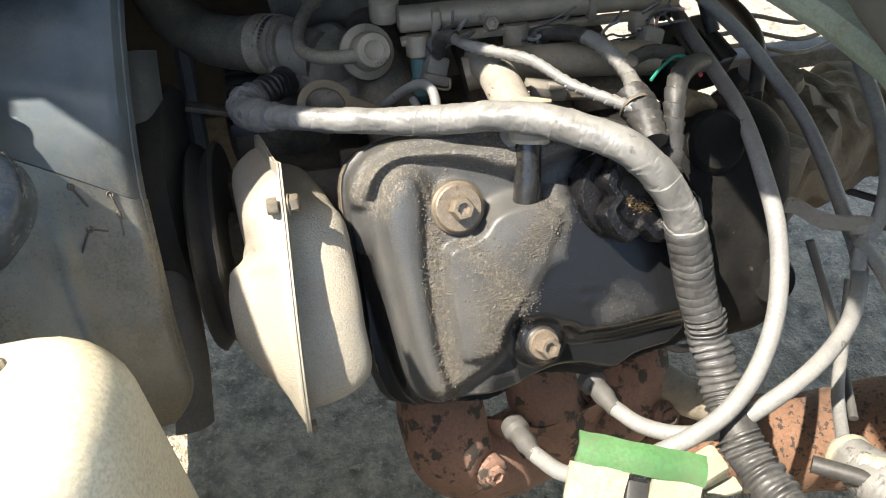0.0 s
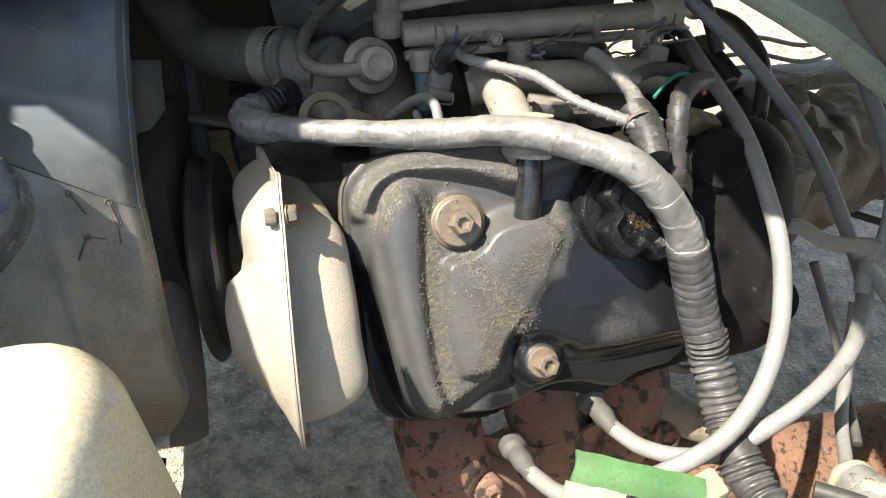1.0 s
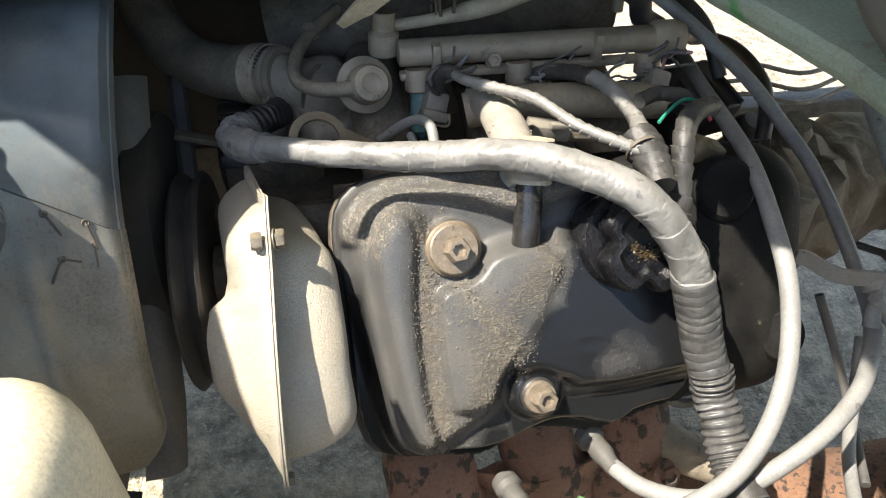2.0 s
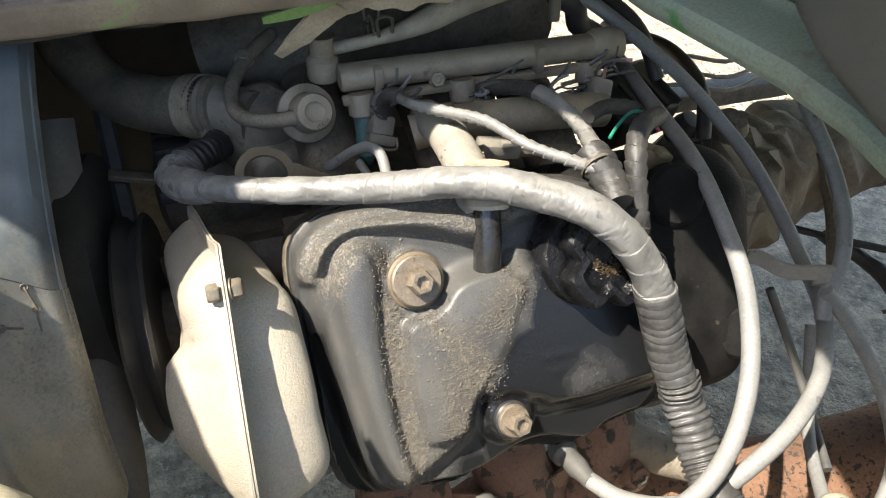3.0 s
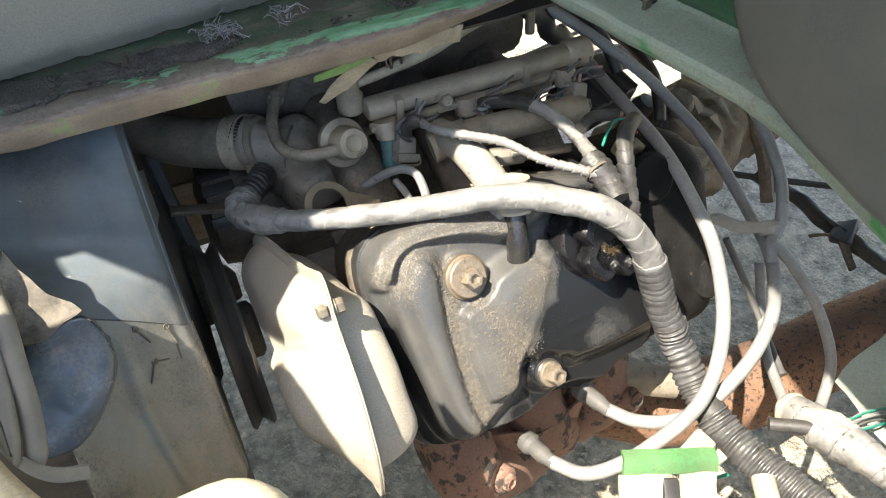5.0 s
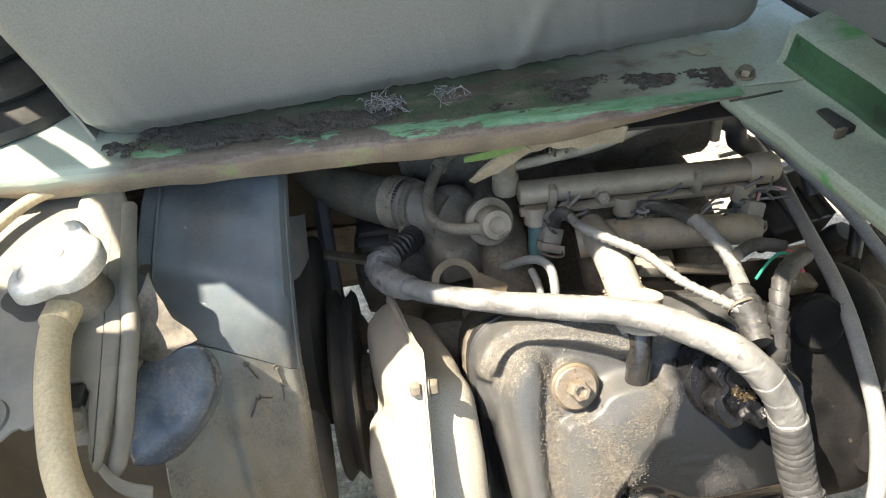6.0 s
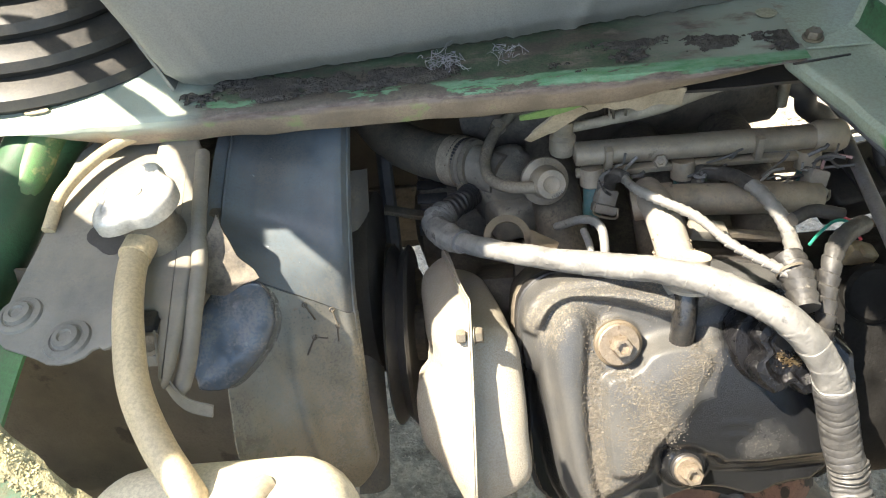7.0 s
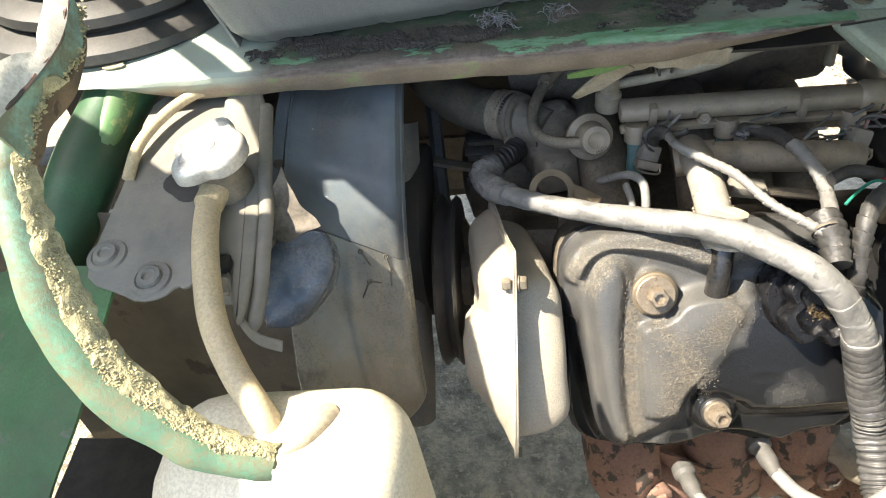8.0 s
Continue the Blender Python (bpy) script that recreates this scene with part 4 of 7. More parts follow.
def build_shroud():
    sh = thing("fan_shroud", (-0.15, 0.5, 0.42), "black plastic fan shroud, cracked and stitched with wire", "fan shroud")
    prof = [(0.66, 0.735), (0.60, 0.718), (0.557, 0.697), (0.51, 0.666), (0.474, 0.633), (0.453, 0.605), (0.440, 0.578), (0.427, 0.552), (0.416, 0.532), (0.406, 0.512), (0.399, 0.49), (0.395, 0.470)]

    def at(s):
        k = s * (len(prof) - 1)
        i = min(int(k), len(prof) - 2)
        f = k - i
        return (prof[i][0] + (prof[i + 1][0] - prof[i][0]) * f, prof[i][1] + (prof[i + 1][1] - prof[i][1]) * f)

    def lean(p):
        """The shroud hollows out above the crack and swells below it, more so away from its rim."""
        p = Vector(p)
        t = min(1.0, max(0.0, (-0.105 - p.x) / 0.07))
        k = min(1.0, max(0.0, (0.505 - p.y) / 0.06))
        return p + Vector((0.25, -0.66, 0.70)) * t * (-0.030 + 0.060 * k * k * (3 - 2 * k))

    def skin(u, v, s0, s1, x0, x1, lift=0.0, bulge=0.0):
        s = s0 + (s1 - s0) * v
        y, z = at(s)
        x = x0 + (x1 - x0) * u
        t = (-0.098 - x) / 0.1
        hi = 0.02 + 0.045 * min(1, max(0, (0.62 - y) / 0.15))
        z += hi * t ** 0.9 if t > 0 else 0
        # rounded right edge
        if u > 0.93:
            k = (u - 0.93) / 0.07
            y += 0.012 * k * k
            z -= 0.006 * k * k
        p = lean(Vector((x, y, z)))
        x, y, z = p
        off = lift + bulge * math.sin(u * math.pi) ** 2 * math.sin(v * math.pi) ** 2 + 0.0015 * noise.noise((x * 18, s * 6, 1))
        nn = Vector((0.25, -0.62, 0.7)).normalized()
        return Vector((x, y, z)) + nn * off
    part("upper_panel", sheet(40, 50, lambda u, v: skin(u, v, 0.0, 0.43, -0.212, -0.099), 0.002), M_SHROUD, sh, "glossy black upper panel")
    out = Vector((0.25, -0.62, 0.7)).normalized()
    lower = [(0.453, 0.605), (0.440, 0.578), (0.427, 0.552), (0.416, 0.532), (0.408, 0.505), (0.403, 0.478), (0.402, 0.450), (0.404, 0.420)]

    def apron(u, v):
        """The panel below the crack: flat along its rim, swelling forward away from it, with one soft pressed fold."""
        k = v * (len(lower) - 1)
        i = min(int(k), len(lower) - 2)
        f = k - i
        y = lower[i][0] + (lower[i + 1][0] - lower[i][0]) * f
        z = lower[i][1] + (lower[i + 1][1] - lower[i][1]) * f
        t = 1 - u
        turn = max(0.0, v - 0.72) / 0.28
        x = -0.0975 - 0.1 * t * (1 - 0.1 * v) - 0.022 * turn ** 2 * u
        rise = 0.030 * t + (0.035 + 0.022 * min(1.0, v * 2)) * t * t
        rise += 0.0045 * math.exp(-((t - 0.42 - 0.12 * (1 - v)) / 0.045) ** 2) * min(1.0, v * 6)
        p = Vector((x, y, z)) + Vector((0, -0.75, 0.66)) * rise + out * 0.0012 * noise.noise((x * 18, z * 12, 1))
        if u > 0.95:
            p += Vector((0, 0.010, -0.005)) * ((u - 0.95) / 0.05) ** 2
        old = skin(u, 0.0, 0.43, 1.0, -0.196, -0.0985, 0.0006)
        s = min(1.0, v / 0.22)
        return old.lerp(p, s * s * (3 - 2 * s))
    part("lower_panel", sheet(50, 60, apron, 0.002), M_SHROUDLOW, sh, "dusty lower panel with a pressed fold")
    rim = rounded([(-0.1986, 0.4206, 0.692), (-0.1831, 0.4226, 0.6916), (-0.1658, 0.4299, 0.6953), (-0.1548, 0.4276, 0.692), (-0.147, 0.4166, 0.6818), (-0.1461, 0.4036, 0.6709), (-0.152, 0.3911, 0.6614), (-0.1655, 0.3769, 0.6515), (-0.1818, 0.3641, 0.6431), (-0.1949, 0.3622, 0.6432), (-0.2093, 0.3632, 0.646), (-0.2068, 0.3923, 0.6697)], 1)
    mid = sum((Vector(p) for p in rim), Vector()) / len(rim)
    swell = Vector((0.1, -0.62, 0.75)).normalized()

    def dome(u, v):
        """A dented dome over its outline, its skirt turned back to the panel."""
        k = u * len(rim)
        i = int(k) % len(rim)
        edge = Vector(rim[i]).lerp(Vector(rim[(i + 1) % len(rim)]), k - int(k))
        r = min(1.0, v / 0.86)
        p = mid.lerp(edge, r)
        p += swell * (0.014 * math.sqrt(max(0.0, 1 - r ** 2.4)) + 0.0045 * noise.noise(p * 46) * (1 - r ** 2))
        return p - swell * 0.030 * max(0.0, (v - 0.86) / 0.14)
    part("side_bulge", sheet(72, 36, dome), M_SHROUDTOP, sh, "dented shiny black bulge")
    corner = [[Vector(p) for p in row] for row in (((-0.1871, 0.4656, 0.7352), (-0.1707, 0.4398, 0.7117), (-0.1545, 0.4270, 0.6990)), ((-0.1979, 0.4484, 0.7224), (-0.1850, 0.4300, 0.7050), (-0.1666, 0.4224, 0.6968)), ((-0.2071, 0.4316, 0.7098), (-0.1966, 0.4163, 0.6957), (-0.1812, 0.4160, 0.6934)))]

    def torn(u, v):
        """A curled brown corner left standing over the crack."""
        rows = [r[0].lerp(r[1], u * 2) if u < 0.5 else r[1].lerp(r[2], u * 2 - 1) for r in corner]
        p = rows[0].lerp(rows[1], v * 2) if v < 0.5 else rows[1].lerp(rows[2], v * 2 - 1)
        return p + wob(p, 70, 0.0022) - out * 0.004 * math.sin(v * 3.1) * math.sin(u * 3.1)
    part("torn_corner", sheet(16, 16, torn, 0.0015), M_DARKMETAL, sh, "brown dusty torn corner above the crack")
    part("side_flange", sheet(6, 40, lambda u, v: skin(0.0, v, 0.0, 0.35, -0.2, -0.2, 0.006 - 0.012 * u) + Vector((-0.006 * u, 0, 0)), 0.002), M_SHROUD, sh)
    # fan ring lip behind the right edge
    ring = [(0.640, 0.640), (0.6226, 0.6273), (0.5796, 0.5885), (0.5257, 0.5242), (0.5062, 0.4725), (0.4595, 0.4156), (0.409, 0.3903)]

    def lip(u, v):
        k = v * (len(ring) - 1)
        i = min(int(k), len(ring) - 2)
        y, z = (ring[i][j] + (ring[i + 1][j] - ring[i][j]) * (k - i) for j in (0, 1))
        return Vector((-0.128 + 0.028 * u, y + 0.014 * u ** 6, z - 0.008 * u ** 6))
    part("inner_ring", sheet(12, 40, lip, 0.003), M_RING, sh, "dusty inner ring lip")
    part("edge_rim", tube([skin(0.985, v, 0.0, 0.43, -0.195, -0.099) + Vector((0.001, -0.001, 0.001)) for v in (0.04, 0.25, 0.5, 0.75, 0.95)] + [apron(0.985, v) + Vector((0.001, -0.001, 0.001)) for v in (0.08, 0.2, 0.35, 0.5, 0.65, 0.8, 0.97)], 0.0016, 80, 6), M_SHROUD, sh, "thin moulded rim")
    # open crack, stitched with twisted wire
    ground = [skin(i / 60, j / 50, 0.0, 0.43, -0.212, -0.099) for i in range(61) for j in range(51)] + [apron(i / 50, j / 100) for i in range(51) for j in range(50)]

    def settle(p, lift=0.0):
        """The same place, laid on the panels."""
        p = Vector(p)
        q = min(ground, key=lambda g: (g - p - out * (g - p).dot(out)).length_squared)
        return p + out * ((q - p).dot(out) + lift)
    crack = [skin(0.52 + 0.045 * k, 0.0, 0.43, 1.0, -0.196, -0.0985, 0.0014) for k in range(11)]
    part("crack", tube(crack, lambda s, l: 0.0011 - 0.0005 * s / l, 60, 6), M_RUBBER, sh, "open crack line")
    part("torn_edge", roughen(tube([Vector(p) + swell * 0.0004 for p in rim[1:10]], 0.0009, 60, 6), 200, 0.0012), M_RUBBER, sh, "dark torn edge of the bulge")
    for a, b in (((-0.1379, 0.4552, 0.6349), (-0.131, 0.450, 0.622)), ((-0.1148, 0.4537, 0.6285), (-0.111, 0.447, 0.612)), ((-0.112, 0.448, 0.614), (-0.1137, 0.4436, 0.5972)), ((-0.1325, 0.4402, 0.6095), (-0.122, 0.441, 0.606)), ((-0.1325, 0.4402, 0.6095), (-0.140, 0.430, 0.598))):
        a, b = settle(a, 0.0018), settle(b, 0.0018)
        mid = settle(a.lerp(b, 0.5), 0.0032)
        st = part("wire_stitch", tube([a - out * 0.004, a + out * 0.0006, mid, b + out * 0.0004, b - out * 0.004], 0.0008, 20, 6), M_DARKMETAL, sh, "twisted repair wire")
        d = (b - a).normalized()
        e = d.cross(out).normalized()
        part("knot", tube([a + (d * math.cos(k) + e * math.sin(k)) * 0.0022 + out * (0.0006 + 0.0003 * k / 6) for k in (0.3, 1.4, 2.6, 3.7, 4.9, 6.0)], 0.0006, 24, 6), M_DARKMETAL, st)


def build_belts():
    drive = thing("drive_belt", (-0.075, 0.6, 0.35), "black dusty rubber fan belt running down to the pulley", "belt")
    part("belt", tube([(-0.095, 0.78, 0.60), (-0.088, 0.705, 0.568), (-0.080, 0.626, 0.53), (-0.072, 0.534, 0.489), (-0.066, 0.47, 0.45)], 0.009, 30, 6), M_CABLEDARK, drive)
    fan = thing("fan_pulley", (-0.075, 0.56, 0.40), "black belt pulley hidden behind the shroud", "pulley")
    part("wheel", lathe([(0.02, -0.012), (0.095, -0.012), (0.098, -0.009), (0.088, 0.0), (0.098, 0.009), (0.095, 0.012), (0.02, 0.012)], Vector((-0.070, 0.545, 0.485)), (1, 0, 0), 40), M_RUBBER, fan)
    part("hub", lathe([(0.03, 0), (0.03, 0.01), (0.024, 0.014), (0, 0.014)], Vector((-0.058, 0.545, 0.485)), (1, 0, 0), 24), M_DARKMETAL, fan)
    # dark disc added to keep the gap beside the shroud dark over sunlit ground
    hub = thing("dark_backing", (-0.10, 0.60, 0.40), "dark disc added behind the shroud to hide the bright ground", "fan")
    part("backing_disc", lathe([(0.02, -0.015), (0.100, -0.015), (0.104, -0.010), (0.104, 0.010), (0.098, 0.015), (0.05, 0.018), (0, 0.018)], Vector((-0.108, 0.615, 0.50)), (1, 0, 0), 40), M_DARKSHEET, hub)
    part("backing_boss", lathe([(0.045, 0), (0.045, 0.012), (0.038, 0.018), (0.012, 0.020), (0, 0.018)], Vector((-0.092, 0.615, 0.50)), (1, 0, 0), 28), M_DARKMETAL, hub, "dusty metal boss on the added disc")
    alt = thing("alternator", (-0.03, 0.75, 0.40), "dusty dark alternator with cooling fins below the hose", "alternator")
    part("housing", lathe([(0.03, -0.05), (0.062, -0.04), (0.066, -0.02), (0.066, 0.04), (0.05, 0.055), (0, 0.056)], Vector((-0.01, 0.72, 0.50)), (1, 0, 0), 36), M_DARKMETAL, alt)
    for k in range(9):
        a = 0.5 + 0.28 * k
        p = Vector((-0.035, 0.72, 0.50)) + Vector((0, -math.cos(a), math.sin(a))) * 0.066
        part("fin", block(p, (0.035, 0.004, 0.012), Matrix.Rotation(-a, 4, "X"), 0.001), M_BLACK, alt)
    br = thing("alternator_bracket", (-0.08, 0.62, 0.5), "dusty brown steel bracket strips behind the belt", "bracket")
    part("strip", block((-0.06, 0.66, 0.56), (0.06, 0.012, 0.006), Matrix.Rotation(0.3, 4, "Y"), 0.001), M_ZINC, br)
    part("lug", block((-0.062, 0.60, 0.50), (0.025, 0.02, 0.04), Matrix.Rotation(0.4, 4, "Z"), 0.003), M_ZINC, br)


# ---- timing cover ----
def even_loop(points, n):
    """Spread n points evenly along a closed outline."""
    p = [Vector((a, b, 0)) for a, b in points]
    p.append(p[0])
    run = [0.0]
    for a, b in zip(p[:-1], p[1:]):
        run.append(run[-1] + (b - a).length)
    out, j = [], 0
    for k in range(n):
        want = run[-1] * k / n
        while run[j + 1] < want:
            j += 1
        q = p[j].lerp(p[j + 1], (want - run[j]) / (run[j + 1] - run[j]))
        out.append((q.x, q.y))
    return out


def between(x, rows):
    """A smooth value read from rows of (x, value)."""
    if x <= rows[0][0]:
        return rows[0][1]
    for (a, p), (b, q) in zip(rows[:-1], rows[1:]):
        if x < b:
            k = (x - a) / (b - a)
            return p + (q - p) * k * k * (3 - 2 * k)
    return rows[-1][1]


def build_timing_cover():
    """Two pressed half shells either side of a thin flange that slopes with the engine."""
    tc = thing("timing_cover", (0.0, 0.42, 0.47), "two-piece pale pressed-steel belt cover coated with dust", "engine cover")
    edge = [(0.575, 0.585), (0.535, 0.606), (0.50, 0.618), (0.469, 0.630), (0.445, 0.644), (0.430, 0.655), (0.414, 0.648), (0.4006, 0.6265), (0.380, 0.6155), (0.3586, 0.602), (0.3433, 0.588), (0.332, 0.573), (0.320, 0.556), (0.312, 0.535), (0.309, 0.515), (0.311, 0.500)]
    under = [(0.322, 0.492), (0.355, 0.480), (0.42, 0.462), (0.49, 0.462), (0.55, 0.50), (0.585, 0.55)]
    mid = (0.447, 0.556)

    def plane(p):
        """How far the flange stands along the engine."""
        return 0.0035 - 0.05 * (0.60 - p[1]) - 0.16 * max(0.0, p[0] - 0.43)

    def inset(p, d):
        v = Vector((mid[0] - p[0], mid[1] - p[1]))
        return (p[0] + v.x / v.length * min(d, v.length * 0.96), p[1] + v.y / v.length * min(d, v.length * 0.96))

    def shell(outline, rings, cap=True):
        """rings: (inset, x as a function of the inset place)."""
        bm = bmesh.new()
        rows = []
        for d, x in rings:
            row = []
            for p in outline:
                q = inset(p, d)
                row.append(bm.verts.new(Vector((x(q), *q))))
            rows.append(row)
        n = len(outline)
        for a, b in zip(rows[:-1], rows[1:]):
            for k in range(n):
                bm.faces.new((a[k], a[(k + 1) % n], b[(k + 1) % n], b[k]))
        if cap:
            bm.faces.new(rows[-1])
        return bm
    ring = even_loop(rounded(edge + under, 2), 200)
    lip = [(p[0] + 0.0006 * noise.noise((p[0] * 120, p[1] * 120, 1)), p[1] + 0.0008 * noise.noise((p[0] * 90, p[1] * 90, 4))) for p in ring]
    part("flange", shell(lip, [(0.05, lambda p: plane(p) - 0.0016), (0.0, lambda p: plane(p) - 0.0016), (0.0, lambda p: plane(p) - 0.0003), (0.002, lambda p: plane(p) - 0.0002), (0.002, lambda p: plane(p) + 0.0002), (0.0, lambda p: plane(p) + 0.0003), (0.0, lambda p: plane(p) + 0.0016), (0.05, lambda p: plane(p) + 0.0016)]), M_PULLEY, tc, "two thin flange edges pressed together")

    def along(p):
        """How far down the slope a place lies from the top corner."""
        return (0.645 - p[1]) * 0.707 + (0.418 - p[0]) * 0.707

    def rear(k):
        return lambda p: plane(p) + k * between(along(p), [(-0.12, 0.030), (-0.04, 0.036), (0.02, 0.044), (0.10, 0.0475), (0.14, 0.051), (0.19, 0.050)])
    # the rear half: top wall, round shoulder, flat end
    back = even_loop(rounded([(0.575, 0.555), (0.53, 0.574), (0.49, 0.588), (0.465, 0.600), (0.442, 0.610), (0.425, 0.609), (0.410, 0.601), (0.392, 0.590), (0.374, 0.577), (0.360, 0.564), (0.348, 0.549), (0.338, 0.533), (0.331, 0.518), (0.330, 0.507), (0.338, 0.496), (0.37, 0.482), (0.42, 0.466), (0.49, 0.466), (0.55, 0.50), (0.58, 0.535)], 2), 200)
    turn = [(0.0, 0.0), (0.0004, 0.18), (0.002, 0.36), (0.004, 0.52), (0.007, 0.67), (0.0105, 0.79), (0.0145, 0.88), (0.019, 0.945), (0.024, 0.98), (0.03, 0.996), (0.05, 1.0), (0.075, 1.0)]
    part("rear_shell", shell(back, [(d, rear(k)) for d, k in turn]), M_PULLEY, tc, "dusty rear half shell")

    def front(k):
        """A shallow upper end, a waist, a full belly that folds back below, and a slim foot."""
        depth = [(-0.10, 0.026), (-0.01, 0.030), (0.030, 0.0315), (0.040, 0.034), (0.056, 0.0475), (0.070, 0.049), (0.10, 0.0475), (0.13, 0.041), (0.155, 0.030), (0.175, 0.021), (0.20, 0.016)]
        def f(p):
            c = along(p)
            low = between(c, [(0.015, 0.0), (0.065, 1.0)])
            return plane(p) - (k[0] + (k[1] - k[0]) * low) * (between(c, depth) + 0.0012 * noise.noise((p[0] * 30, p[1] * 30, 2)))
        return f
    face = even_loop(rounded([(0.575, 0.572), (0.53, 0.594), (0.49, 0.610), (0.462, 0.624), (0.438, 0.638), (0.420, 0.640), (0.402, 0.624), (0.382, 0.613), (0.3605, 0.599), (0.345, 0.585), (0.334, 0.570), (0.322, 0.552), (0.3145, 0.532), (0.312, 0.515), (0.318, 0.501), (0.355, 0.484), (0.42, 0.466), (0.49, 0.466), (0.55, 0.50), (0.58, 0.55)], 2), 200)
    turn = [(0.0, 0.0, 0.0), (0.0003, 0.08, 0.04), (0.0016, 0.2, 0.09), (0.005, 0.36, 0.15), (0.010, 0.54, 0.22), (0.016, 0.72, 0.30), (0.023, 0.86, 0.39), (0.031, 0.94, 0.49), (0.040, 0.98, 0.62), (0.050, 1.0, 0.76), (0.058, 1.0, 0.87), (0.066, 1.0, 0.95), (0.074, 1.0, 0.99), (0.085, 0.98, 1.0)]
    part("front_shell", shell(face, [(d, front((k, q))) for d, k, q in turn]), M_PULLEY, tc, "dented sunlit front half shell")
    p = Vector((plane((0.416, 0.632)), 0.409, 0.634))
    hexbolt("clamp_bolt", p + Vector((-0.004, 0, 0)), (-1, -0.1, 0.1), 0.0105, 0.007, M_ZINC, tc, dimple=False)
    hexbolt("clamp_nut", p + Vector((0.004, 0, 0)), (1, -0.1, 0.1), 0.0115, 0.006, M_ZINC, tc, 0.015, 0.0012, dimple=False)
    hexbolt("lower_bolt", Vector((-0.002, 0.316, 0.506)), (1, 0, 0), 0.009, 0.006, M_ZINC, tc, dimple=False)


# ---- cylinder head cover ----
def sd_poly(u, v, pts):
    """Signed distance of arrays u, v from a polygon; negative inside."""
    best = np.full(u.shape, 1e9)
    inside = np.zeros(u.shape, bool)
    for (ax, ay), (bx, by) in zip(pts, pts[1:] + pts[:1]):
        ex, ey = bx - ax, by - ay
        t = np.clip(((u - ax) * ex + (v - ay) * ey) / (ex * ex + ey * ey), 0, 1)
        best = np.minimum(best, np.hypot(u - ax - t * ex, v - ay - t * ey))
        cross = ((ay > v) != (by > v)) & (u < (bx - ax) * (v - ay) / (by - ay + 1e-12) + ax)
        inside ^= cross
    return np.where(inside, -best, best)


def step(d, lo, hi):
    t = np.clip((d - lo) / (hi - lo), 0, 1)
    return t * t * (3 - 2 * t)


def build_cover():
    vc = thing("valve_cover", on_cover(0.17, -0.15, -0.06), "black painted valve cover, part dusty and part oily", "engine cover")
    outline = rounded([(0.051, -0.02), (0.050, 0.012), (0.055, 0.034), (0.072, 0.049), (0.10, 0.054), (0.15, 0.053), (0.20, 0.050), (0.25, 0.053), (0.315, 0.03), (0.325, -0.13), (0.315, -0.148), (0.284, -0.151), (0.254, -0.158), (0.233, -0.163), (0.204, -0.154), (0.171, -0.153), (0.155, -0.164), (0.134, -0.168), (0.098, -0.160), (0.080, -0.161), (0.060, -0.152), (0.052, -0.125), (0.052, -0.08)], 1)
    top = rounded([(0.066, 0.004), (0.070, 0.026), (0.086, 0.037), (0.108, 0.033), (0.124, 0.038), (0.16, 0.041), (0.21, 0.037), (0.25, 0.045), (0.31, 0.03), (0.32, -0.10), (0.300, -0.139), (0.262, -0.143), (0.254, -0.148), (0.242, -0.153), (0.228, -0.149), (0.212, -0.143), (0.193, -0.142), (0.176, -0.147), (0.160, -0.153), (0.146, -0.156), (0.130, -0.156), (0.104, -0.153), (0.0915, -0.147), (0.083, -0.133), (0.0770, -0.07), (0.0725, -0.027)], 1)
    ridge = rounded([(0.069, 0.004), (0.077, 0.027), (0.094, 0.033), (0.106, 0.025), (0.107, 0.004), (0.1015, -0.03), (0.1015, -0.075), (0.104, -0.118), (0.110, -0.137), (0.100, -0.147), (0.084, -0.136), (0.0755, -0.07), (0.071, -0.027)], 2)
    pad = rounded([(0.108, -0.036), (0.114, -0.024), (0.139, -0.022), (0.149, -0.007), (0.166, -0.001), (0.190, 0.000), (0.207, -0.010), (0.210, -0.024), (0.196, -0.042), (0.184, -0.058), (0.174, -0.074), (0.164, -0.088), (0.154, -0.101), (0.149, -0.118), (0.126, -0.122), (0.111, -0.120)], 2)
    shelf = rounded([(0.060, 0.024), (0.073, 0.038), (0.095, 0.044), (0.15, 0.043), (0.20, 0.041), (0.24, 0.043), (0.24, 0.030), (0.205, 0.026), (0.186, 0.018), (0.166, 0.020), (0.150, 0.028), (0.125, 0.036), (0.10, 0.040), (0.085, 0.039), (0.072, 0.030), (0.064, 0.012)], 2)
    low = rounded([(0.160, -0.101), (0.150, -0.05), (0.160, -0.012), (0.19, -0.006), (0.23, 0.0), (0.33, 0.0), (0.33, -0.108), (0.214, -0.116), (0.200, -0.104)], 1)
    du = 0.0014
    us = np.arange(0.043, 0.33, du)
    vs = np.arange(-0.166, 0.060, du)
    u, v = np.meshgrid(us, vs, indexing="ij")
    d = sd_poly(u, v, outline)

    def over(a, b, k=0.003):
        return 0.5 * (a + b + np.sqrt((a - b) ** 2 + k * k)) - k * 0.5
    # rounded skirt, then the raised top, then what is pressed up out of it
    w = -0.062 + 0.016 * np.sqrt(np.clip(1 - np.clip(1 + d / 0.010, 0, 1) ** 2, 0, 1))
    w = over(w, -0.062 + 0.047 * (1 - step(sd_poly(u, v, top), -0.004, 0.005 + 0.011 * step(v, -0.03, 0.02)- 0.002 * step(-v, 0.128, 0.146))), 0.008)
    w = over(w, -0.018 + 0.017 * (1 - step(sd_poly(u, v, shelf), -0.006, 0.005)) - 0.05 * step(sd_poly(u, v, shelf), 0.007, 0.022), 0.003)
    sr = sd_poly(u, v, ridge)
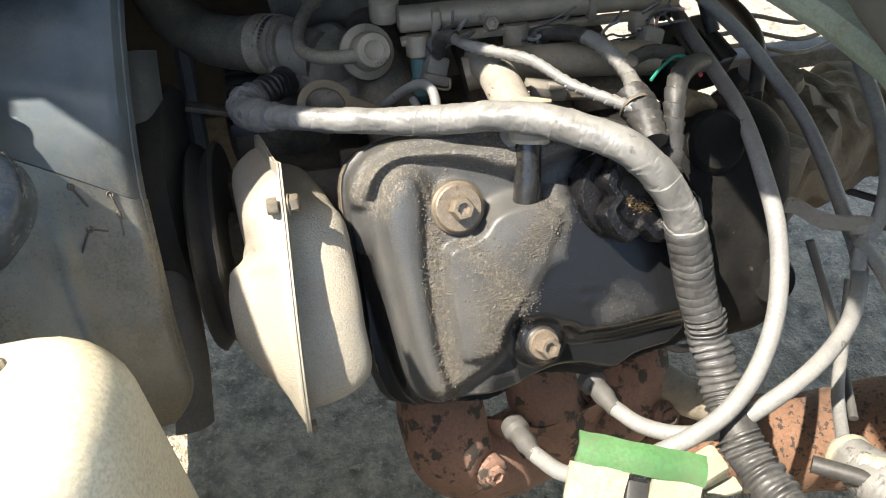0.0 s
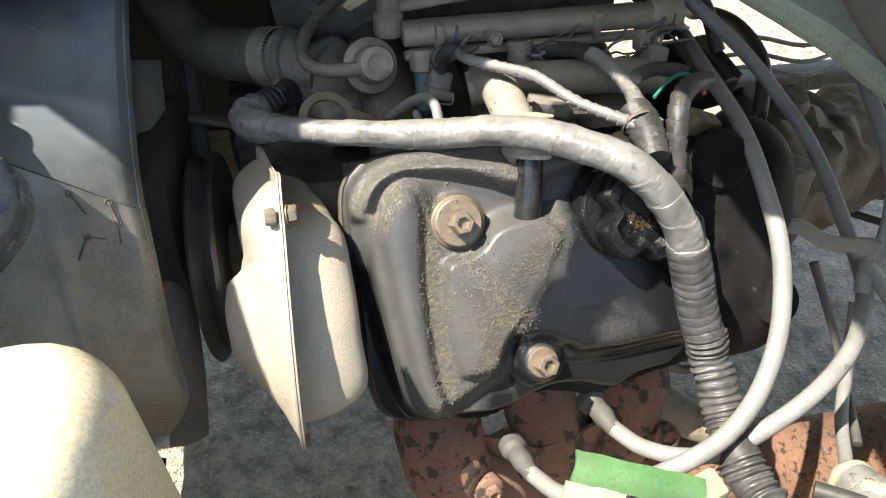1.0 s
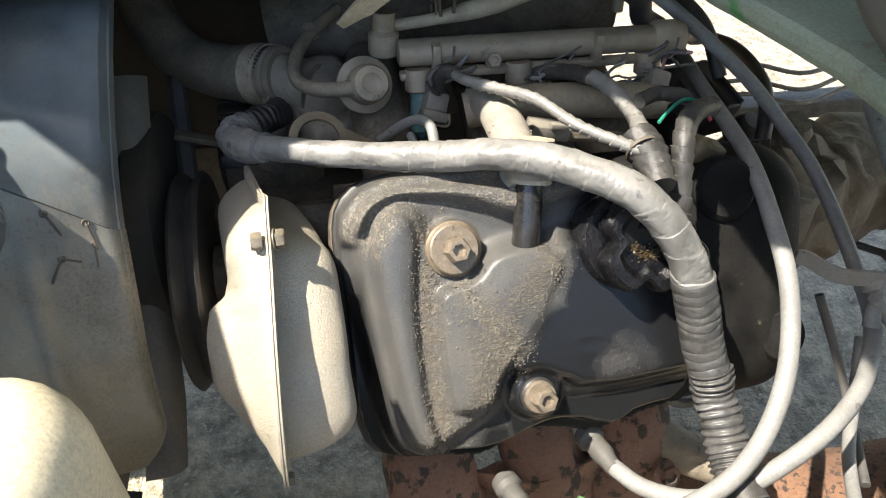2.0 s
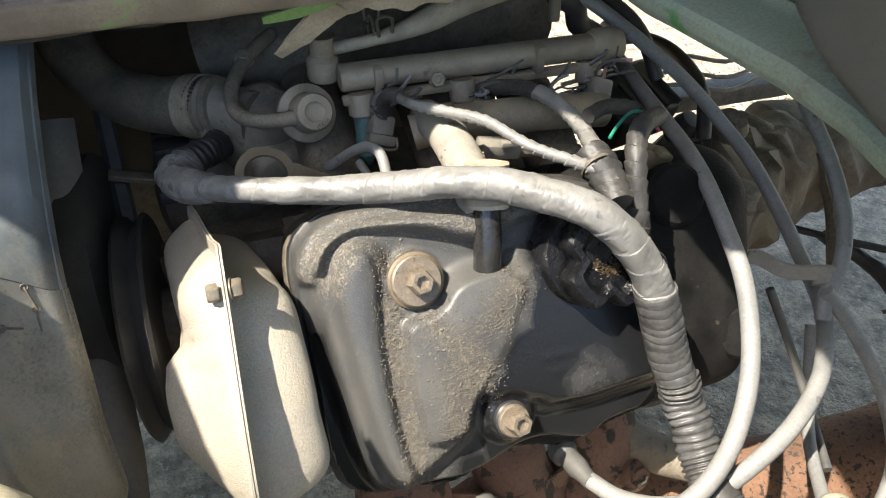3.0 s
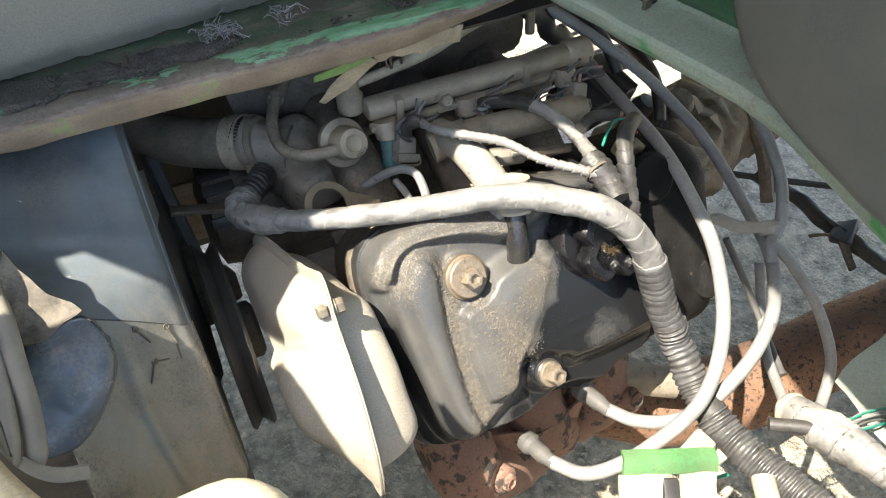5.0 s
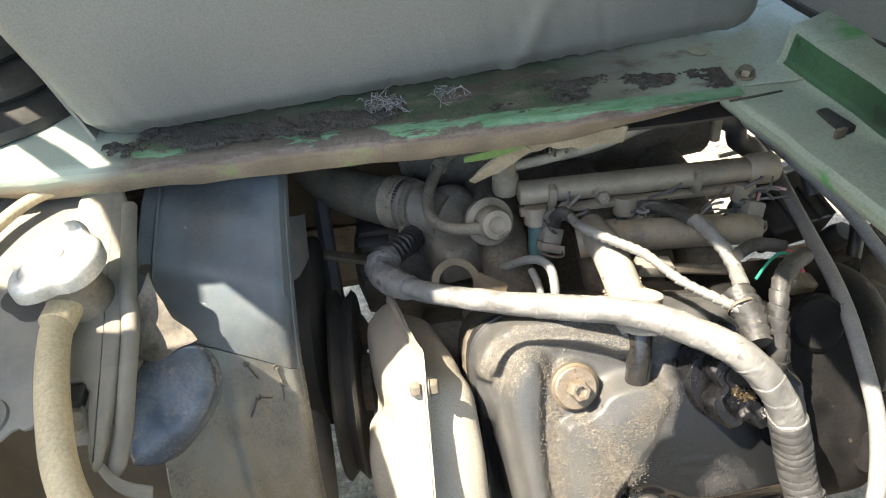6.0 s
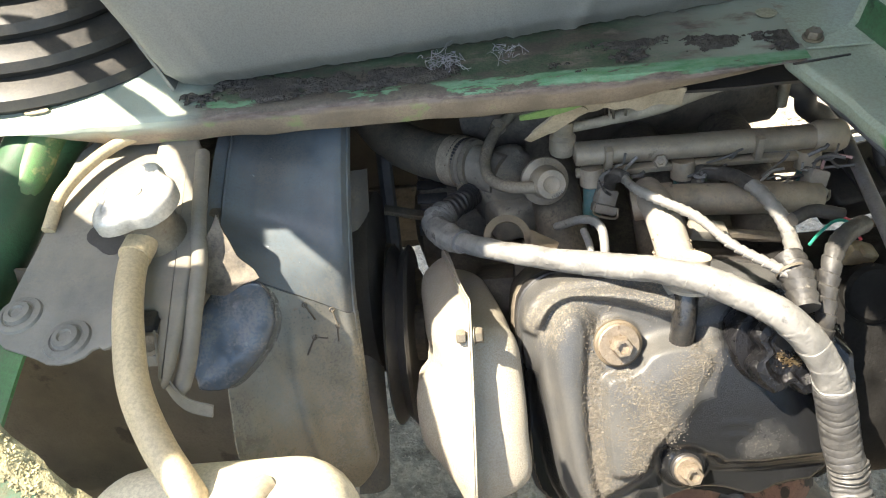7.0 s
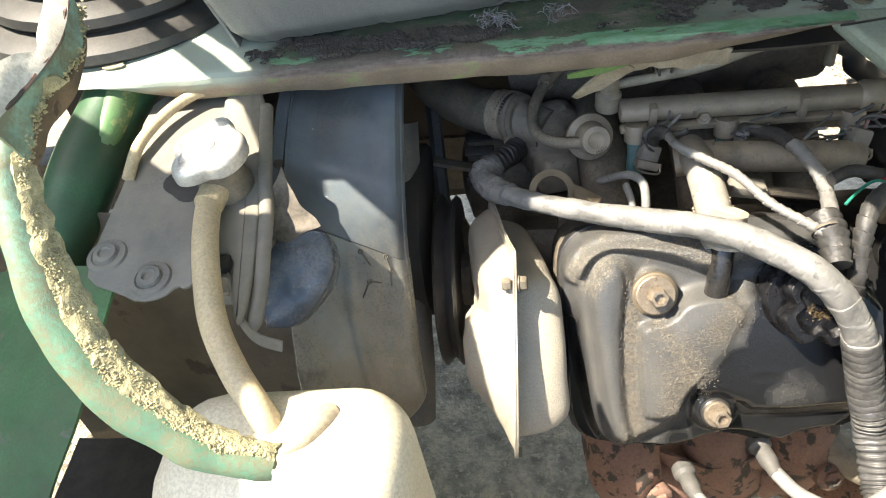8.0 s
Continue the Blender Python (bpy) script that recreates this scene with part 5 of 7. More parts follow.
    w = over(w, -0.018 + 0.0170 * (1 - step(sr, -0.007, 0.0012)) + 0.0030 * (1 - step(sr, -0.016, -0.003)) - 0.05 * step(sd_poly(u, v, ridge), 0.001, 0.02), 0.0015)
    body = rounded([(0.0695, 0.006), (0.077, 0.028), (0.094, 0.033), (0.108, 0.027), (0.112, 0.0), (0.118, -0.02), (0.155, -0.012), (0.19, -0.008), (0.20, -0.03), (0.176, -0.07), (0.155, -0.10), (0.150, -0.120), (0.112, -0.138), (0.100, -0.147), (0.084, -0.136), (0.0755, -0.07), (0.0712, -0.027)], 2)
    w = over(w, -0.018 + 0.0100 * (1 - step(sd_poly(u, v, body), -0.004, 0.003)) - 0.03 * step(sd_poly(u, v, body), 0.003, 0.02), 0.0015)
    fade = 0.002 + 0.026 * step(u, 0.150, 0.195) * step(v, -0.02, -0.06)
    sp = sd_poly(u, v, pad)
    w = over(w, -0.018 + 0.0190 * (1 - step(sp, -0.007, fade)) + 0.0030 * (1 - step(sp, -0.026, -0.004)) - 0.06 * step(sp - fade, 0.0, 0.02), 0.002)
    w = over(w, -0.018 + 0.0145 * (1 - step(sd_poly(u, v, low), -0.007, 0.004)) - 0.06 * step(sd_poly(u, v, low), 0.006, 0.02), 0.002)
    for bu, bv, r, h in ((0.128, -0.001, 0.018, -0.011), (0.180, -0.1135, 0.0185, -0.010)):
        q = np.hypot(u - bu, v - bv)
        k = 1 - step(q, r * 0.8, r * 1.25)
        w = w * (1 - k) + h * k
    # raised cast mark
    q = np.maximum(np.abs(u - 0.222) - 0.010, np.abs(v + 0.080) - 0.006)
    w += 0.0006 * (1 - step(np.abs(q), 0.0006, 0.0026)) * (0.5 + 0.5 * np.sin(u * 700 + v * 300))
    # soften all pressed edges
    for _ in range(2):
        p = np.pad(w, 1, mode="edge")
        w = sum(p[a:a + w.shape[0], b:b + w.shape[1]] for a in range(3) for b in range(3)) / 9.0
    w -= 0.03 * step(d, -0.0008, 0.0035)
    keep = d < 0.0042
    bm = bmesh.new()
    grid = {}
    for i in range(u.shape[0]):
        for j in range(u.shape[1]):
            if keep[i, j]:
                grid[i, j] = bm.verts.new(on_cover(u[i, j], v[i, j], float(w[i, j])))
    for (i, j) in list(grid):
        q = [grid.get(k) for k in ((i, j), (i + 1, j), (i + 1, j + 1), (i, j + 1))]
        if all(q):
            bm.faces.new(q)
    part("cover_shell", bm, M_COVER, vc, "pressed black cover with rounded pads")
    # loose grains lying in the groove, round the upper bolt and down the pad
    rng = random.Random(31)
    grit = bmesh.new()
    heaps = ((0.118, 0.002, 0.012), (0.106, -0.02, 0.006), (0.105, -0.04, 0.006), (0.105, -0.06, 0.006), (0.105, -0.08, 0.006), (0.106, -0.10, 0.006), (0.107, -0.12, 0.006), (0.110, -0.138, 0.010), (0.130, -0.030, 0.014), (0.152, -0.050, 0.012), (0.150, -0.070, 0.013), (0.140, -0.085, 0.012), (0.160, -0.076, 0.010), (0.140, -0.108, 0.009), (0.196, -0.018, 0.010), (0.180, -0.034, 0.009), (0.190, 0.032, 0.010))
    for hu, hv, hr in heaps:
        for _ in range(700):
            gu, gv = rng.gauss(hu, hr * 0.8), rng.gauss(hv, hr * 0.95)
            i, j = int(round((gu - us[0]) / du)), int(round((gv - vs[0]) / du))
            if 0 <= i < u.shape[0] and 0 <= j < u.shape[1] and d[i, j] < -0.004:
                clump(grit, on_cover(gu, gv, float(w[i, j])), rng.uniform(0.00025, 0.00066) * (1.9 if rng.random() < 0.03 else 1), 1.2, 1.0, 0.8, 0.6)
    part("dust_layer", grit, M_COVERDUST, vc, "loose tan dust grains")
    big = [(p[0] + (p[0] - 0.18) * 0.04, p[1] + (p[1] + 0.055) * 0.04) for p in outline]
    m = COVER_M.copy()
    m.translation = on_cover(0, 0, -0.086)
    part("rim", prism([(x, y) for x, y in big], 0.022, m, 0.004), M_BLACK, vc, "black lower rim")
    for bu, bv, w0, wash in ((0.128, -0.001, -0.0115, 0.036), (0.180, -0.1135, -0.0095, 0.024)):
        b = hexbolt("cover_bolt", on_cover(bu, bv, w0 + 0.004), N + Vector((0.12, 0, 0)), 0.0155, 0.0115, M_STEEL, vc, wash, 0.0035, label="worn hexagonal cover bolt with hollow head")
        part("seat_washer", lathe([(wash * 0.56, -0.002), (wash * 0.56, 0.003), (wash * 0.50, 0.0045), (wash * 0.3, 0.0045)], on_cover(bu, bv, w0), N + Vector((0.05, 0, 0)), 28), M_BRONZE if wash > 0.03 else M_BLACK, b)
    part("breather_nipple", tube([on_cover(0.181, -0.006, -0.014), on_cover(0.184, 0.018, -0.010), on_cover(0.187, 0.050, -0.008)], 0.0102, 20, 18), material("gloss_black_tube", (0.012, 0.013, 0.015), 0.18, dust=0.1), vc, "shiny black breather nipple")
    cf = thing("breather_hose_end", on_cover(0.188, 0.05, -0.03), "dusty tan hose end clamped on the black nipple", "hose")
    part("cuff", roughen(tube([on_cover(0.1865, 0.040, -0.0085), on_cover(0.1885, 0.056, -0.006), on_cover(0.190, 0.070, -0.003)], 0.0155, 24, 24), 120, 0.0008), M_HOSE, cf)
    part("clamp_band", tube([on_cover(0.1868, 0.043, -0.0085), on_cover(0.1874, 0.0495, -0.0075)], 0.0168, 8, 28), M_CAST, cf, "dusty metal clamp band")
    part("clamp_ear", block(on_cover(0.203, 0.046, -0.002), (0.008, 0.006, 0.006), COVER_M.to_3x3(), 0.001), M_CAST, cf)
    head = thing("cylinder_head", on_cover(0.2, -0.1, -0.25), "dark oily cylinder head and block behind the cover", "engine block")
    m.translation = on_cover(0, 0, -0.15)
    part("head_block", prism([(x + (x - 0.18) * 0.02, y * 0.98) for x, y in big], 0.064, m, 0.006), M_DARKMETAL, head)
    part("crankcase", block((0.17, 0.66, 0.40), (0.40, 0.26, 0.20), None, 0.02), M_DARKMETAL, head)
    part("block", block(on_cover(0.17, -0.055, -0.27), (0.32, 0.19, 0.23), COVER_M.to_3x3(), 0.01), M_DARKMETAL, head)
    # oil filler cap
    fc = thing("oil_filler_cap", on_cover(0.252, -0.015, -0.012), "black oily plastic oil filler cap with scalloped grip", "filler cap")
    ax = (N + Vector((0.10, 0, 0.05))).normalized()
    oily = material("oily_black_plastic", (0.006, 0.006, 0.007), 0.27, vary=0.5, scale=70, bump=0.6, grain=420, relief=0.002)
    part("collar", lathe([(0.036, -0.02), (0.036, 0.004), (0.034, 0.007), (0.026, 0.007)], on_cover(0.253, -0.0075, -0.006), ax, 40), oily, fc)

    def grip(a, h):
        return 1.0 if 0.009 < h < 0.0118 else 1 - 0.30 * max(0.0, math.cos(4 * a + 0.9)) ** 1.6
    part("grip", lathe([(0.033, -0.004), (0.0355, 0.0), (0.0355, 0.0125), (0.033, 0.0165), (0.026, 0.017), (0.0205, 0.012), (0.010, 0.0115), (0, 0.011)], on_cover(0.258, -0.0105, 0.008), ax, 100, grip), oily, fc)
    smear = bmesh.new()
    fm = frame_z(on_cover(0.258, -0.0105, 0.008) + ax * 0.0118, ax)
    for k in range(160):
        a = rng.uniform(3.0, 5.6)
        q = fm @ Vector((0.013 * math.cos(a) ** 3 + rng.gauss(0, 0.003), 0.008 * math.sin(a) + rng.gauss(0, 0.002), 0))
        clump(smear, q, rng.uniform(0.0003, 0.0010), 1.3, 1.0, 0.5, 0.6)
    part("oily_dirt", smear, material("brown_oily_dirt", (0.05, 0.034, 0.015), 0.4, vary=0.5, scale=200, bump=0.3), fc, "smear of brown oily dirt")
    # end housing behind the cover
    eh = thing("cam_end_housing", on_cover(0.36, -0.05, -0.10), "black dusty cam sensor housing at the rear of the head", "engine housing")
    m.translation = on_cover(0, 0, -0.135)
    casting = material("dusty_black_casting", (0.013, 0.0125, 0.012), 0.62, vary=0.5, scale=30, bump=0.5, grain=300, spots=0.66, spot_colour=(0.06, 0.05, 0.04), spot_scale=60)
    casting.node_tree.nodes["Principled BSDF"].inputs["Specular IOR Level"].default_value = 0.12
    def dome(u, v):
        """A closed rounded casting: flat face, broad shoulders, walls running back."""
        a, b = 2 * u - 1, 2 * v - 1
        r = max(abs(a), abs(b))
        k = (abs(a) ** 5 + abs(b) ** 5) ** 0.2
        lift = math.sqrt(max(0.0, 1 - min(1.0, k) ** 4))
        cu = 0.356 + 0.088 * a + 0.010 * b * (a > 0) + 0.004 * noise.noise((a * 2, b * 2, 3))
        cv = -0.052 + 0.112 * b + 0.004 * noise.noise((a * 2, b * 2, 9))
        return on_cover(cu, cv, -0.125 + 0.085 * lift + 0.004 * noise.noise((a * 3, b * 3, 1)) - 0.05 * (r >= 0.999))
    part("body", sheet(60, 70, dome), casting, eh)
    part("round_boss", lathe([(0.026, 0), (0.026, 0.01), (0.022, 0.014), (0.012, 0.015), (0, 0.013)], on_cover(0.352, 0.020, -0.048), N, 30), casting, eh)
    part("lower_boss", lathe([(0.022, 0), (0.022, 0.01), (0.019, 0.014), (0, 0.015)], on_cover(0.398, -0.105, -0.056), N, 30), casting, eh)
    hexbolt("rear_bolt", Vector((0.437, 0.478, 0.556)), (0.8, -0.5, 0.1), 0.016, 0.016, M_CAST, eh, 0.022, 0.004)


# ---- hoses, harness, leads ----
def build_hoses():
    bh = thing("breather_hose", (0.18, 0.48, 0.62), "pale dust-caked rubber breather hose above the cover", "hose")
    part("hose", tube([(0.187, 0.590, 0.622), (0.187, 0.55, 0.636), (0.186, 0.51, 0.643), (0.186, 0.475, 0.641), (0.187, 0.4425, 0.630)], lambda s, l: 0.0155 + 0.0012 * math.exp(-((l - s) / 0.006) ** 2), 40, 24), M_BREATHER, bh)
    part("end_collar", tube([(0.1868, 0.455, 0.635), (0.187, 0.4395, 0.629)], 0.0180, 8, 24), M_BREATHER, bh, "thickened hose end")
    rng = random.Random(8)
    crumbs = bmesh.new()
    for _ in range(420):
        a = rng.uniform(-0.5, 3.6)
        t = rng.betavariate(1.3, 3)
        c = Vector((0.187, 0.452, 0.634)).lerp(Vector((0.186, 0.50, 0.643)), t)
        clump(crumbs, c + Vector((math.cos(a), -0.25 * math.sin(a), 0.95 * math.sin(a))) * 0.0166, rng.uniform(0.0004, 0.0014), 1.2, 1.0, 0.8, 0.7)
    part("crust", crumbs, M_GRIT, bh, "crumbly tan dirt crust")
    rh = thing("radiator_hose", (-0.04, 0.72, 0.60), "thick dusty brown rubber radiator hose", "hose")
    part("hose", tube([(-0.13, 0.86, 0.66), (-0.115, 0.81, 0.625), (-0.085, 0.765, 0.60), (-0.045, 0.722, 0.600), (0.0, 0.683, 0.611), (0.02, 0.668, 0.616)], 0.0265, 60, 26), M_RADHOSE, rh)
    part("cuff", tube([(-0.02, 0.699, 0.606), (0.004, 0.680, 0.6125)], 0.0275, 8, 26), M_RADHOSE, rh, "thicker moulded hose cuff")
    cl = thing("hose_clamp", (0.0, 0.685, 0.6), "slotted steel worm-drive hose clamp", "clamp")
    part("band", tube([(-0.007, 0.6887, 0.6093), (0.0075, 0.6775, 0.6128)], lambda s, l: 0.0290, 6, 30), M_CLAMP, cl)
    part("second_band", tube([(0.0115, 0.6745, 0.6137), (0.0150, 0.672, 0.6145)], lambda s, l: 0.0282, 6, 30), M_CAST, cl)
    ax = Vector((0.011, -0.009, 0.003)).normalized()
    c = Vector((0.0003, 0.6831, 0.6110))
    for k in range(14):
        a = -0.9 + 0.14 * k
        side = Vector((0, -0.3, 0.95)).normalized()
        nr = (side * math.cos(a) + ax.cross(side) * math.sin(a))
        part("slot", block(c + nr * 0.0288, (0.0095, 0.0026, 0.0016), frame_z((0, 0, 0), nr, ax).to_3x3() @ Matrix.Rotation(math.pi / 2, 3, "Z"), 0), M_RUBBER, cl)
    part("screw_box", block((0.004, 0.657, 0.598), (0.014, 0.012, 0.020), Matrix.Rotation(0.5, 4, "Z"), 0.003), M_CLAMP, cl)
    part("screw", lathe([(0.0045, 0), (0.0045, 0.02), (0.003, 0.022), (0, 0.022)], Vector((0.004, 0.653, 0.578)), (0.1, -0.2, 1), 12), M_CLAMP, cl)


def taped(points, radius, n, pitch=0.02, seed=1.0, ridge=0.07):
    """A bundle wound with tape: uneven overlapping edges, folds and slack."""
    def shape(s, a):
        ca, sa = math.cos(a), math.sin(a)
        q = s + 0.35 * pitch * noise.noise((s * 38 + seed, 2, 0)) + 0.12 * pitch * noise.noise((s * 90, ca, sa))
        f = ((q / pitch + a / math.tau) % 1.0)
        lap = ridge * (1 - f) * (0.9 + 0.9 * noise.noise((s * 30, seed, 3)))
        fold = 0.06 * (0.5 - abs(noise.noise((s * 70 + seed + 1.2 * ca, ca * 1.4, sa * 1.4)))) ** 2 * 2
        crease = 0.09 * noise.noise((s * 30 + seed, ca * 1.1, sa * 1.1))
        fine = 0.006 * noise.noise((s * 260 + seed, ca * 3, sa * 3))
        pinch = 0.0
        for k in range(2):
            pinch += 0.045 * max(0.0, 1 - 14 * abs(noise.noise((s * (24 + 17 * k) + seed + (1.1 - 2.4 * k) * ca, ca * 0.9 + 3 * k, sa * 0.9))))
        return 1.0 + lap + fold + crease + fine - pinch
    return tube(points, radius, n, 40, shape)


def ribbed(points, radius, n, pitch=0.0058, depth=0.15):
    """Corrugated conduit, its folds crowding and spreading where it bends."""
    def shape(s, a):
        q = s + 0.0030 * math.sin(s * 75) + 0.002 * noise.noise((s * 60, 5, 0)) + 0.0007 * math.cos(a) + 0.0012 * noise.noise((s * 120, math.cos(a), math.sin(a)))
        return 1 - depth / 2 + depth * (0.5 + 0.5 * math.tanh(1.8 * math.sin(math.tau * q / pitch))) * (0.8 + 1.1 * noise.noise((s * 75, math.cos(a), math.sin(a)))) + 0.13 * noise.noise((s * 60, math.cos(a) * 1.5, math.sin(a) * 1.5))
    return tube(points, radius, n, 24, shape)


def wrinkled(points, radius, n):
    """Conduit under slack tape: uneven folds that merge and wander round the tube."""
    def shape(s, a):
        ca, sa = math.cos(a), math.sin(a)
        q = s + 0.0028 * noise.noise((s * 55, ca * 0.8, sa * 0.8)) + 0.0016 * noise.noise((s * 140, ca * 1.6, sa * 1.6 + 4))
        fold = abs(math.sin(math.pi * q / 0.0078)) ** 0.6
        soft = 0.5 + 0.8 * noise.noise((s * 50 + 3, ca, sa))
        return 0.95 + 0.085 * fold * max(0.1, soft) + 0.05 * noise.noise((s * 28, ca * 1.2, sa * 1.2 + 7)) + 0.02 * noise.noise((s * 300, ca * 3, sa * 3))
    return tube(points, radius, n, 40, shape)


def build_harness():
    hn = thing("wiring_harness", (0.13, 0.44, 0.64), "thick wiring harness wound in grey tape with corrugated conduit", "wiring harness")
    main = [(-0.010, 0.548, 0.618), (0.000, 0.533, 0.626), (0.018, 0.516, 0.633), (0.052, 0.498, 0.637), (0.094, 0.477, 0.644), (0.133, 0.457, 0.653), (0.162, 0.440, 0.662), (0.191, 0.424, 0.665), (0.217, 0.405, 0.664), (0.240, 0.388, 0.659), (0.258, 0.376, 0.645), (0.275, 0.366, 0.620), (0.285, 0.359, 0.596)]
    part("taped_run", taped(main, lambda s, l: 0.0086 + 0.0040 * s / l, 1200, 0.021, 1.0, 0.05), M_TAPE, hn, "creased grey tape winding")
    part("dark_elbow", taped([(-0.016, 0.605, 0.601), (-0.0225, 0.594, 0.603), (-0.024, 0.582, 0.605), (-0.020, 0.566, 0.610), (-0.009, 0.546, 0.619), (0.002, 0.531, 0.6265)], lambda s, l: 0.0125 - 0.0018 * s / l, 260, 0.010, 8.0, 0.28), M_TAPEPALE, hn, "torn grey tape round the bend")
    part("conduit_stub", ribbed([(0.012, 0.648, 0.590), (0.004, 0.632, 0.596), (-0.007, 0.616, 0.600), (-0.017, 0.603, 0.602)], 0.0130, 120), M_BLACK, hn, "black corrugated conduit")
    part("wrinkled_drop", wrinkled([(0.283, 0.361, 0.602), (0.290, 0.354, 0.575), (0.297, 0.343, 0.547), (0.3015, 0.333, 0.530)], 0.0152, 420), M_CONDUIT, hn, "dusty corrugated conduit wrapped in slack tape")
    part("conduit_drop", ribbed([(0.3005, 0.335, 0.534), (0.305, 0.322, 0.513), (0.309, 0.296, 0.489), (0.308, 0.272, 0.478)], 0.0150, 260, 0.0056, 0.13), M_CONDUIT, hn, "dusty corrugated conduit")
    part("conduit_end", ribbed([(0.309, 0.262, 0.474), (0.312, 0.240, 0.468), (0.318, 0.205, 0.468), (0.325, 0.16, 0.475), (0.33, 0.11, 0.485)], 0.0165, 240, 0.0066, 0.2), M_CONDUIT, hn, "dusty corrugated conduit")
    part("dark_join", tube([(0.308, 0.275, 0.48), (0.310, 0.255, 0.472)], 0.0152, 8, 20), M_TAPEDARK, hn)
    # branch wires
    b1 = thing("injector_branch", (0.21, 0.48, 0.66), "pale tape-wrapped branch wire with frayed winding", "wire")
    part("wrap", taped([(0.158, 0.575, 0.655), (0.164, 0.547, 0.662), (0.181, 0.518, 0.669), (0.202, 0.487, 0.675), (0.222, 0.455, 0.671), (0.244, 0.432, 0.669), (0.257, 0.418, 0.668)], 0.0036, 420, 0.008, 3.0, 0.34), M_TAPE, b1)
    b2 = thing("sensor_branch", (0.27, 0.50, 0.65), "dark taped branch wire with a pale unwound end", "wire")
    part("dark_wrap", taped([(0.236, 0.606, 0.630), (0.243, 0.592, 0.640), (0.259, 0.567, 0.652), (0.268, 0.543, 0.658)], 0.0062, 60, 0.012, 5.0, 0.1), M_TAPEDARK, b2)
    part("pale_wrap", taped([(0.267, 0.545, 0.658), (0.272, 0.528, 0.660), (0.278, 0.493, 0.659), (0.274, 0.46, 0.660), (0.266, 0.432, 0.668), (0.262, 0.42, 0.665)], 0.0054, 320, 0.010, 7.0, 0.28), M_TAPE, b2)
    knot = thing("branch_joint", (0.262, 0.415, 0.65), "dark taped joint where the branch wires meet", "wire joint")
    part("sleeve", taped([(0.262, 0.440, 0.668), (0.263, 0.420, 0.664), (0.262, 0.395, 0.655)], 0.0100, 160, 0.008, 2.0, 0.26), M_TAPEDARK, knot)
    part("strap", lathe([(0.0122, -0.0012), (0.0126, 0.0), (0.0122, 0.0012), (0.0117, 0.0)], Vector((0.260, 0.424, 0.666)), (0.1, -0.9, -0.2), 30), M_DARKMETAL, knot, "thin wire strap")
    part("stub", taped([(0.335, 0.474, 0.665), (0.312, 0.455, 0.674), (0.295, 0.436, 0.674), (0.287, 0.418, 0.662), (0.283, 0.400, 0.640), (0.281, 0.390, 0.620)], 0.0066, 240, 0.010, 4.0, 0.24), M_TAPEDARK, knot, "shiny black taped stub")
    for name, pts, mat in (("green_wire", [(0.280, 0.447, 0.672), (0.292, 0.458, 0.674), (0.307, 0.468, 0.676), (0.318, 0.468, 0.674), (0.323, 0.458, 0.668)], M_WIREGREEN),
                           ("red_wire", [(0.320, 0.482, 0.668), (0.324, 0.470, 0.670), (0.326, 0.456, 0.664)], M_WIRERED)):
        w = part(name, tube(pts, 0.0013, 24, 8), mat, None)
        tagged(w, "thin bare " + name.replace("_", " ") + " by the taped joint", "wire")
    sl = part("wire_sleeve", taped([(0.278, 0.478, 0.672), (0.298, 0.487, 0.672), (0.322, 0.484, 0.668)], 0.0055, 40, 0.012, 9.0, 0.08), M_TAPEDARK, None)
    tagged(sl, "short dark taped wire sleeve above the joint", "wire")
    cn = thing("yellow_connector", (0.318, 0.462, 0.63), "dusty yellowish plastic wire connector", "connector")
    part("shell", block((0.352, 0.492, 0.612), (0.028, 0.018, 0.020), Matrix.Rotation(0.4, 4, "Y"), 0.003), M_YELLOW, cn)
    part("latch", block((0.354, 0.483, 0.623), (0.010, 0.012, 0.005), Matrix.Rotation(0.4, 4, "Y"), 0.001), M_YELLOW, cn)


